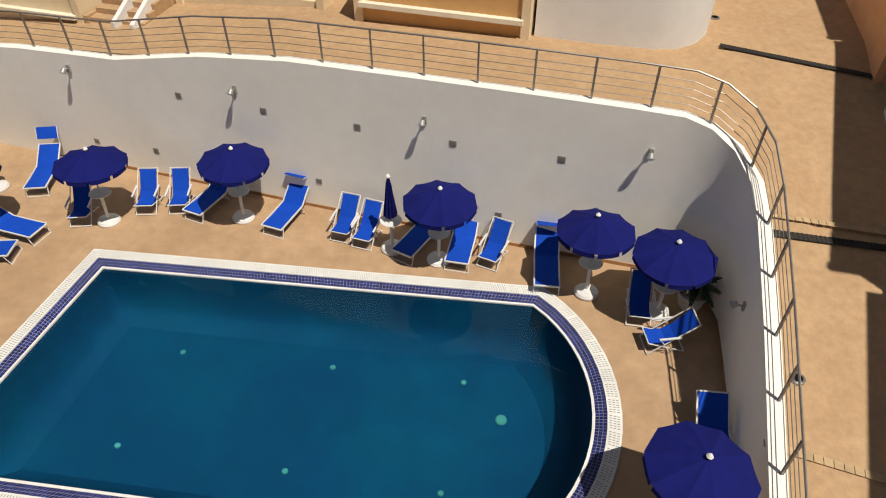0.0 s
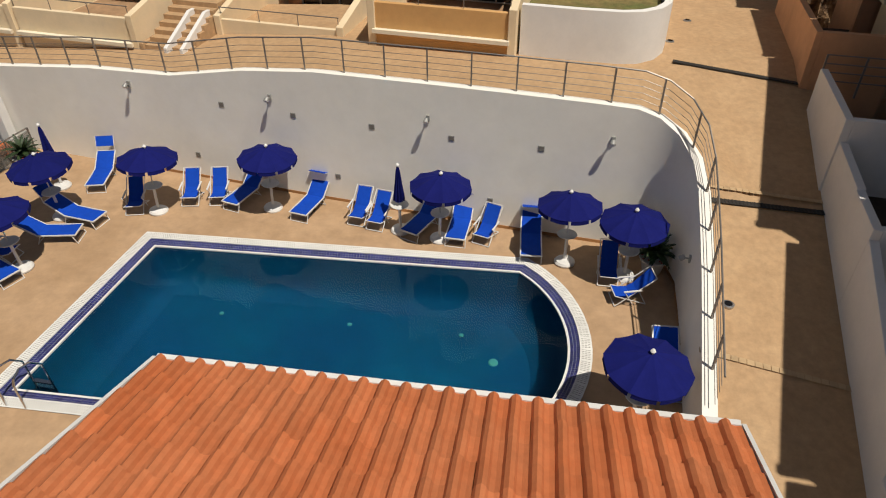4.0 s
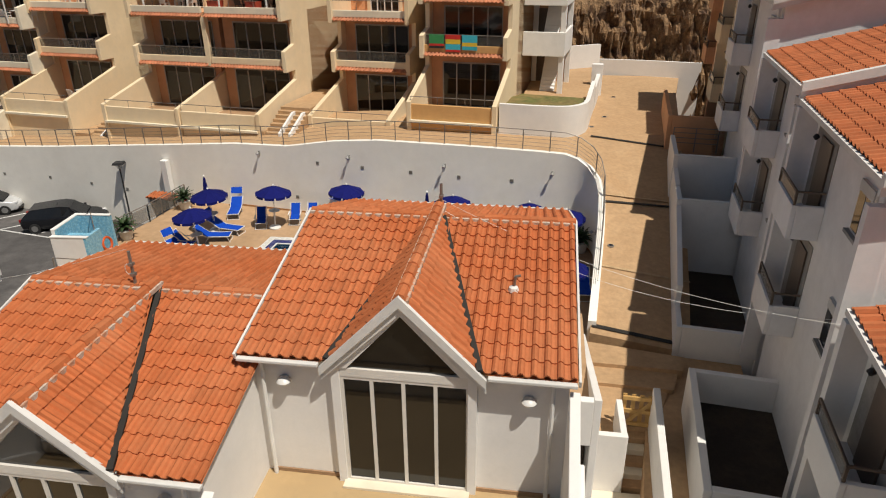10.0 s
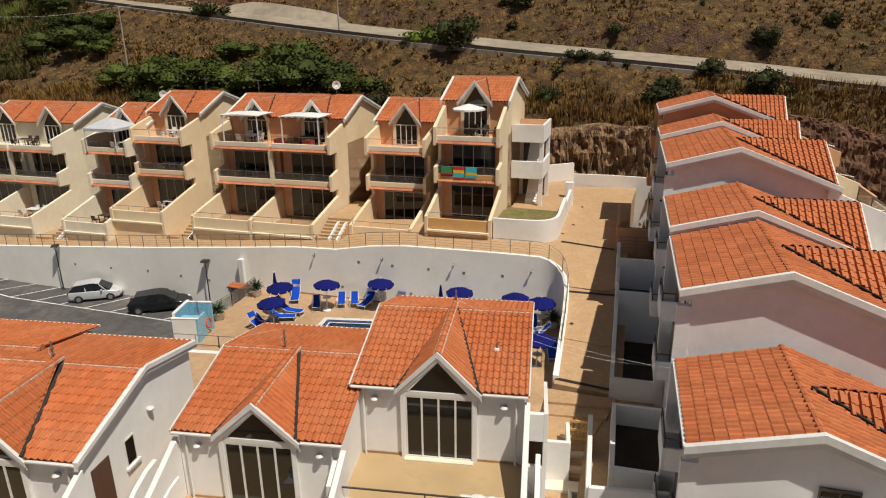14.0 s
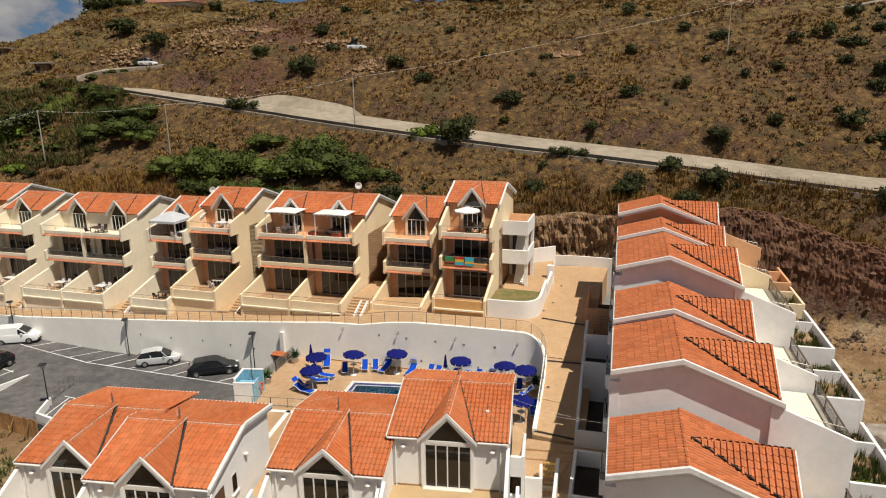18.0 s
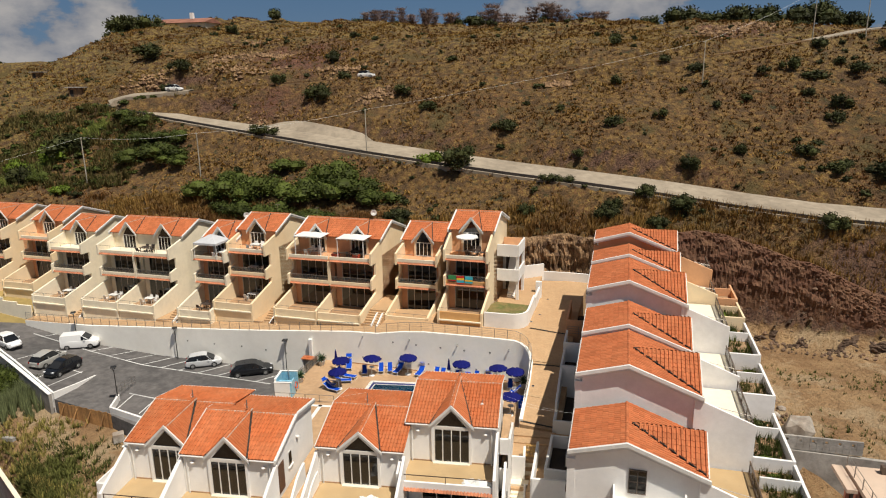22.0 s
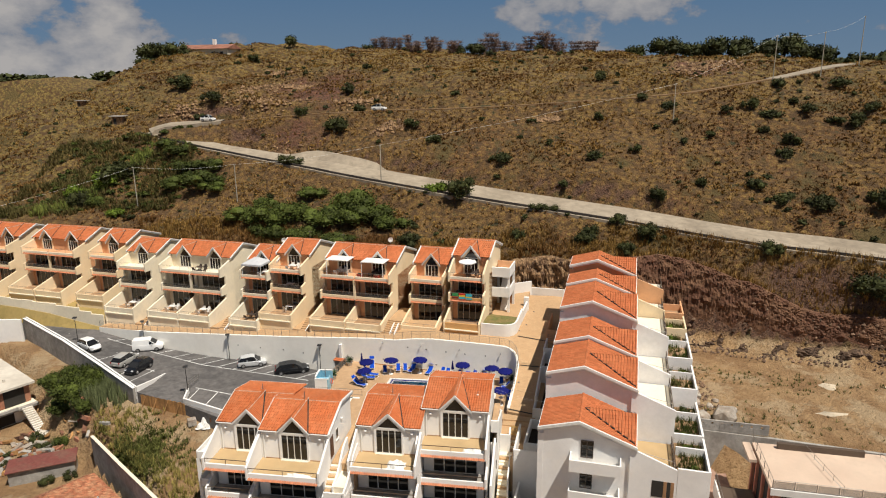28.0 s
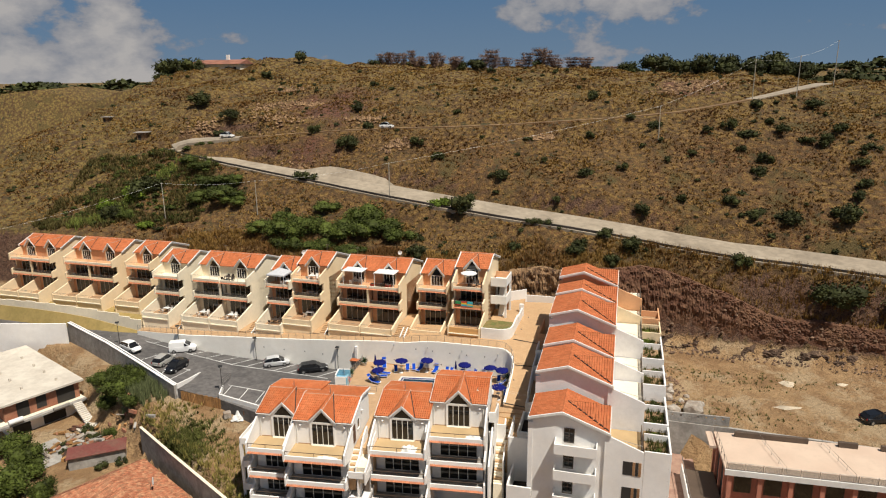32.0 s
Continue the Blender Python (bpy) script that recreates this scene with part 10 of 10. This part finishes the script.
for y in (-7.3, -4.8, -2.4, -0.7):
    part("column", Geo().box(0.05, 0.318, y, y + 0.35, -7.5, -0.26), SALMON, se)
annex = thing("lower_terrace", SEM, "dark lower terrace with a white railing beside the building", "terrace")
# the block's shade is put into its dark brown colour
part("block", Geo().box(-3.6, 0.0, -12.5, -2.0, -7.6, -4.2), FRAMED, annex, "dark block with its shade put into the colour", bevel=0.02)
part("parapet", Geo().box(-3.7, -3.55, -12.5, -2.0, -7.6, -3.5), BARGE, annex, "white parapet")
for k in range(6):
    part("post", Geo().rod((-3.62, -12.2 + 2.0 * k, -3.5), (-3.62, -12.2 + 2.0 * k, -2.6), 0.03, n=6), RAIL, annex)
part("rail", Geo().rod((-3.62, -12.4, -2.6), (-3.62, -2.0, -2.6), 0.03, n=6), RAIL, annex)
lane_s = thing("paved_ramp", pose(22.6, -10.4, -5.2, 0, 0, -13), "reddish striped concrete ramp beside the gardens", "ramp", kind="structure")
RAMP = mat("striped_red_concrete", (0.33, 0.21, 0.155), 0.9, 0.12, 2.0, second=(0.26, 0.15, 0.11), second_scale=1.2, bump=0.2)
part("surface", Geo().box(-2.4, 3.4, -12, 11.6, -2.0, 0.0), RAMP, lane_s)
line_wall("wall_retaining_east", [(25.2, 1.3, -0.75), (32.6, -0.6, -0.9), (48.5, -5.6, -1.0), (70, -12.5, -1.0)], 0.35, -7.5, CONCRETE, "grey board-marked concrete retaining wall")
bw = thing("block_wall", pose(25.3, 1.35, -0.75, 0, 0, -14.4), "grey hollow block wall with open holes", "wall")
for r in range(5):
    for k in range(15):
        if r == 3 and k % 2:
            for s in (0.0, 0.36):
                part("block", Geo().box(k * 0.5 + 0.01 + s, k * 0.5 + 0.13 + s, -0.1, 0.1, r * 0.25 + 0.01, r * 0.25 + 0.24), CONCRETE, bw)
            continue
        part("block", Geo().box(k * 0.5 + 0.01, k * 0.5 + 0.49, -0.1, 0.1, r * 0.25 + 0.01, r * 0.25 + 0.24), CONCRETE, bw)
car(pose(52.4, 1.4, hill_at(52.4, 1.4) + 0.05, 0, 0, 8), BLACKCAR, 4.3, 1.8, 1.45, "black car parked on the bare ground")

WEED = mat("dry_green_weeds", (0.11, 0.115, 0.032), 0.8, 0.2, 1.0, island_var=0.5, bump=0, spec=0.1)
# planting in the gardens of the stepped row
garden_crowns = [leaf_cloud(80 + k, 6, 150, 0.13, 0.8).mesh("crown", m_) for k, m_ in enumerate((GREENLEAF, BRIGHTLEAF, SHRUB))]
for k, (s0, s1, zr, *_) in enumerate(STEPPED[:5]):
    zg = GARDEN[s0] - 0.75
    ux, uy = np.random.uniform(8.6, 10.7, 90), np.random.uniform(s0 + 0.4, s1 - 0.3, 90)
    bed = [RM @ Vector((a, b, zg)) for a, b in zip(ux, uy)]
    solo("garden_weeds", tuft_field(np.array([p.x for p in bed]), np.array([p.y for p in bed]), np.array([p.z for p in bed]), 12, 0.2, 0.75, 0.45, 0.035), GREENLEAF if k % 2 else WEED, "tall green and straw weeds filling a walled garden bed", "weeds", "garden weeds", kind="stuff")
    for j in range(2):
        w = rnd.uniform(0.7, 1.4)
        m = RM @ Matrix.Translation((8.9 + rnd.uniform(0.2, 1.4), s0 + 0.9 + (s1 - s0 - 1.8) * j, zg - 0.05)) @ Matrix.Rotation(j + k, 4, "Z") @ Matrix.Diagonal((w, w, w, 1))
        t = thing("garden_shrub", m, "small green shrub in a walled garden bed", "shrub", "garden shrubs")
        part("crown", garden_crowns[(j + k) % 3], garden_crowns[(j + k) % 3].materials[0], t)
        part("stem", Geo().rod((0, 0, -0.03), (0, 0, 0.3), 0.02, 0.01, 5), BARK, t)

px_, py_ = np.random.uniform(28, 66, 1500), np.random.uniform(-4, 23, 1500)
okp = (np.sin(px_ * 0.21 + 1.3 * np.sin(py_ * 0.4)) + np.sin(py_ * 0.55 + 1 + 0.13 * px_) + 1.6 * np.random.rand(1500) > 1.55) & (py_ > 2.0 - 0.304 * (px_ - 25.5)) & (py_ < np.interp(px_, FOOT_X, FOOT_Y) + 1)
px_, py_ = px_[okp], py_[okp]
solo("plot_grass", tuft_field(px_, py_, ground_z(px_, py_), 7, 0.1, 0.4, 0.4, 0.05), WEED, "dry weeds scattered over the bare plot", "weeds", kind="stuff")

# ---- neighbours to the west ----
SWM = Matrix.Translation((-60.8, 20.76, 0)) @ Matrix.Rotation(radians(-38.5), 4, "Z")
BRICKW = mat("red_hollow_brick", (0.30, 0.12, 0.07), 0.9, 0.15, 3.0, second=(0.36, 0.17, 0.10), second_scale=0.7, bump=0.3)
SCREED = mat("white_roof_screed", (0.58, 0.53, 0.45), 0.9, 0.08, 1.0, second=(0.49, 0.44, 0.37), second_scale=0.3, bump=0.15)
sw = thing("unfinished_house", SWM, "unfinished brick house with a flat white roof and outside stairs", "house")
part("roof", Geo().box(-22, 0.5, -12.0, 0.6, -3.75, -3.45), SCREED, sw, "flat pale roof slab")
part("upper_wall", Geo().box(-21.5, -0.2, -10.6, 0.0, -6.4, -3.76), BRICKW, sw, "bare red brick upper wall")
part("floor_slab", Geo().box(-22, 0.6, -12.2, 0.4, -6.75, -6.45), PALE, sw, "concrete balcony slab")
part("lower_wall", Geo().box(-21.5, -0.2, -10.4, 0.0, -9.4, -6.76), WHITE, sw, "white lower wall")
# flat dark plates on solid walls; interior shade is put into their colour
for y0, y1, z0, z1 in ((-8.9, -7.2, -6.4, -4.0), (-6.2, -4.8, -6.0, -4.1), (-3.3, -0.7, -6.4, -4.0)):
    part("opening", Geo().box(-0.198, -0.16, y0, y1, z0, z1), DARK, sw, "dark window opening")
for y0, y1, z0, z1 in ((-9.8, -7.4, -9.3, -6.9), (-5.6, -2.4, -8.9, -6.9)):
    part("opening", Geo().box(-0.198, -0.16, y0, y1, z0, z1), DARK, sw, "dark doorway")
part("balcony", Geo().box(0.6, 1.3, -12.0, 0.4, -6.75, -6.45), CONCRETE, sw, "concrete balcony slab")
part("board", Geo().box(1.2, 1.5, -4.6, -2.2, -6.45, -6.1), CONCRETE, sw)
for x in (-3.5, -8.0, -12.0, -17.0):
    part("stub", Geo().box(x, x + 0.25, -7, -6.7, -3.45, -3.0), SCREED, sw)
    part("stub", Geo().box(x + 1, x + 1.25, -2.4, -2.1, -3.45, -3.0), SCREED, sw)
tank = part("water_tank", Geo().rod((1.2, -10.6, -6.05), (1.2, -8.7, -6.05), 0.4, n=14), PLASTIC, sw, "white water tank", smooth=True)
stair = part("stairs", Geo().front([(1.2, -6.75), (5.6, -9.25), (5.6, -9.0), (1.2, -6.5)], -1.8, -0.5), WHITE, sw, "white outside stairs")
for k in range(13):
    part("step", Geo().box(1.3 + 0.33 * k, 1.66 + 0.33 * k, -1.8, -0.5, -6.72 - 0.19 * k, -6.57 - 0.19 * k), SCREED, stair)
part("landing", Geo().box(5.3, 6.9, -3.4, -0.5, -9.1, -8.75), SCREED, stair)
OLDTILE = mat("old_mottled_tile", (0.36, 0.13, 0.065), 0.85, 0.25, 4.0, second=(0.42, 0.22, 0.12), second_scale=1.5, island_var=0.3, bump=0.3)
hm = Matrix.Translation((-41.2, -6.2, 0)) @ Matrix.Rotation(radians(-42), 4, "Z")
cot = thing("old_cottage", hm, "old cottage with a mottled hipped tile roof", "house")
part("wall", Geo().box(-6.5, 6.5, -6, 5.0, -9.5, -6.2), PALE, cot)
A0, A1, A2, A3, R0, R1_ = (-7, -7, -6.3), (7, -7, -6.3), (7, 5.4, -6.3), (-7, 5.4, -6.3), (-3.0, -0.5, -4.2), (3.0, -0.5, -4.2)
rf = part("roof", Geo().add([A0, A1, A2, A3, R0, R1_], [(0, 1, 5, 4), (1, 2, 5), (2, 3, 4, 5), (3, 0, 4)]), OLDTILE, cot, "mottled hipped tile roof")
for o, ac, u, poly in ((A2, (-1, 0, 0), (0, -5.9, 2.1), [(0, 0), (14, 0), (10, 6.26), (4, 6.26)]), (A0, (1, 0, 0), (0, 6.5, 2.1), [(0, 0), (14, 0), (10, 6.83), (4, 6.83)]), (A1, (0, 1, 0), (-4, 0, 2.1), [(0, 0), (12.4, 0), (6.5, 4.52)]), (A3, (0, -1, 0), (4, 0, 2.1), [(0, 0), (12.4, 0), (5.9, 4.52)])):
    tiled(rf, slope_frame(Vector(o) + Vector((0, 0, 0.01)), ac, u), poly, 0.24, 0.42, OLDTILE)
dish(hm @ Matrix.Translation((2.4, 2.2, -5.3)) @ Matrix.Rotation(2.6, 4, "Z") @ Matrix.Diagonal((1.4, 1.4, 1.4, 1)), "large white satellite dish on the cottage roof")
shed = thing("old_shed", Matrix.Translation((-51.0, 6.3, 0)) @ Matrix.Rotation(radians(22), 4, "Z"), "low shed with a rusty red sheet roof among scrap", "shed")
part("wall", Geo().box(-3.5, 3.5, -1.1, 1.1, -9.4, -7.2), CONCRETE, shed)
part("roof", Geo().side([(-1.4, -7.2), (1.4, -6.9), (1.4, -6.8), (-1.4, -7.1)], -3.7, 3.7), mat("rusty_red_sheet", (0.16, 0.045, 0.035), 0.8, 0.2, 3.0, second=(0.16, 0.07, 0.05), second_scale=0.8, bump=0.2), shed, "rusty red sheet roof")
RUSTY = mat("rusty_scrap", (0.13, 0.06, 0.035), 0.85, 0.25, 4.0, obj_var=0.4, bump=0.3)
scrap_mats = (WOOD, CONCRETE, BRICKW, RUSTY, STONE)
for k in range(110):
    x, y = -54.5 + rnd.gauss(0, 3.6), 11.0 + rnd.gauss(0, 2.6)
    s = rnd.uniform(0.15, 0.6)
    solo("scrap_board" if k % 2 else "scrap_block", Geo().box(-s * rnd.uniform(0.8, 2.5), s * rnd.uniform(0.8, 2.5), -s * 0.5, s * 0.5, -0.06 * (1 + k % 4), 0.06 * (1 + k % 4)), scrap_mats[k % 5], "scrap lying in the yard below the unfinished house", "scrap", "scrap in the yard", m=Matrix.Translation((x, y, hill_at(x, y) + 0.25)) @ Euler((rnd.uniform(-0.4, 0.4), rnd.uniform(-0.4, 0.4), rnd.uniform(0, 3))).to_matrix().to_4x4())
line_wall("wall_yard", [(-44.8, 6.7, -4.0), (-38.2, 0.3, -4.05), (-27.9, -9.5, -4.1), (-20, -17, -4.2)], 0.3, -10.0, CONCRETE, "long grey concrete wall with a pale coping", PALE)
solo("yard_concrete", Geo().prism([(-64, 7.5), (-58.0, 4.0), (-55.0, 8.0), (-60.5, 12.5)], -9.6, -8.9), CONCRETE, "pale concrete yard before the unfinished house", "yard", kind="structure")
yard_scrub = [(-57.0, 8.5, 1.6), (-55.0, 12.5, 2.0), (-52.5, 7.0, 1.8), (-56.5, 14.0, 2.2), (-50.5, 9.8, 1.5), (-58.5, 10.5, 1.3), (-49.5, 4.4, 2.0), (-47.5, 5.6, 1.6)]
make_bushes("yard_bush", yard_scrub, SHRUB, "scrubby bush among the scrap", "bush", "bushes below the wall", (93, 94), 7, 700, 0.045)
# bushes and upright reeds at the foot of the boundary wall
reed_xy = [(rnd.gauss(-47.0, 1.7), rnd.gauss(16.2, 1.9)) for _ in range(330)]
rx, ry = np.array([p[0] for p in reed_xy]), np.array([p[1] for p in reed_xy])
okr = ry < 16.6 - 0.82 * (rx + 47.0)
rx, ry = rx[okr], ry[okr]
solo("reed_thicket", tuft_field(rx, ry, ground_z(rx, ry), 30, 0.7, 2.3, 0.6, 0.05), REEDLEAF, "tall grey-green reed thicket beside the wall", "reeds", kind="stuff")
make_bushes("garden_bush", [(-56.5, 19.6, 4.2), (-54.4, 20.4, 3.6), (-52.6, 18.6, 4.4), (-50.6, 18.8, 4.2), (-54.2, 16.6, 4.0), (-51.6, 15.6, 4.4), (-49.6, 16.6, 4.0), (-47.6, 18.2, 3.0), (-49.2, 13.4, 3.4), (-52.2, 13.0, 2.6), (-51.0, 21.2, 2.4), (-60.5, 4.0, 5.0), (-64, 8.0, 6.0), (-57.9, -1.5, 7.0), (-62, -4, 8.0), (-54, -2.5, 4.0), (-58.6, 2.6, 4.6)], GREENLEAF, "dense green bush in the yards below", "bush", "bushes below the wall", (91, 92), 12, 2200, 0.032, 1.0)
PLOTGRASS = mat("yellow_green_grass", (0.30, 0.235, 0.075), 0.9, 0.15, 0.5, second=(0.17, 0.16, 0.042), second_scale=0.22, island_var=0.4, bump=0, spec=0.1)
yx, yy = np.random.uniform(-46, -23, 3400), np.random.uniform(-16, 12, 3400)
oky = ((yx + 44.6) * 0.693 + (yy - 6.5) * 0.723 > 0.6) & (yx < -25.2) & (np.hypot((yx + 33.5) / 1.2, yy - 7.5) > 5.2)
yx, yy = yx[oky], yy[oky]
solo("yard_grass", tuft_field(yx, yy, ground_z(yx, yy), 8, 0.25, 0.8, 0.5, 0.05), PLOTGRASS, "rough dry grass in the empty plot", "grass", kind="stuff")
gx2, gy2 = np.random.normal(-38.0, 2.4, 760), np.random.normal(3.2, 2.6, 760)
solo("green_weeds", tuft_field(gx2, gy2, ground_z(gx2, gy2), 14, 0.15, 0.6, 0.7, 0.06), WEED, "patch of green weeds in the empty plot", "weeds", kind="stuff")
mixer = thing("cement_mixer", Matrix.Translation((-30.2, 8.6, hill_at(-30.2, 8.6))) @ Matrix.Rotation(0.6, 4, "Z"), "rusty brown cement mixer beside bags", "cement mixer")
RUST = mat("rusty_brown_steel", (0.16, 0.07, 0.03), 0.8, 0.3, 5.0, bump=0.2)
part("drum", Geo().rod((-0.3, 0, 1.0), (0.5, 0, 1.5), 0.55, 0.3, 14), RUST, mixer, "rusty drum", smooth=True)
for x, y in ((-0.6, -0.5), (0.6, -0.5), (0.6, 0.5), (-0.6, 0.5)):
    part("leg", Geo().rod((x * 0.5, y * 0.6, 1.1), (x, y, 0.0), 0.05, n=6), RUST, mixer)
part("motor_box", Geo().box(-0.95, -0.45, -0.25, 0.25, 0.7, 1.25), RUST, mixer)
tarp(Matrix.Translation((-31.8, 8.2, hill_at(-31.8, 8.2) + 0.05)), 1.7, 1.4, 1.3, 5, "white builders' bag slumped on the soil")
blk = solo("concrete_block", Geo().box(-0.5, 0.5, -0.4, 0.4, 0, 0.9), STONE, "pale stone block on the soil", "block", m=Matrix.Translation((-33.4, 8.6, hill_at(-33.4, 8.6))) @ Matrix.Rotation(0.5, 4, "Z"), bevel=0.05)
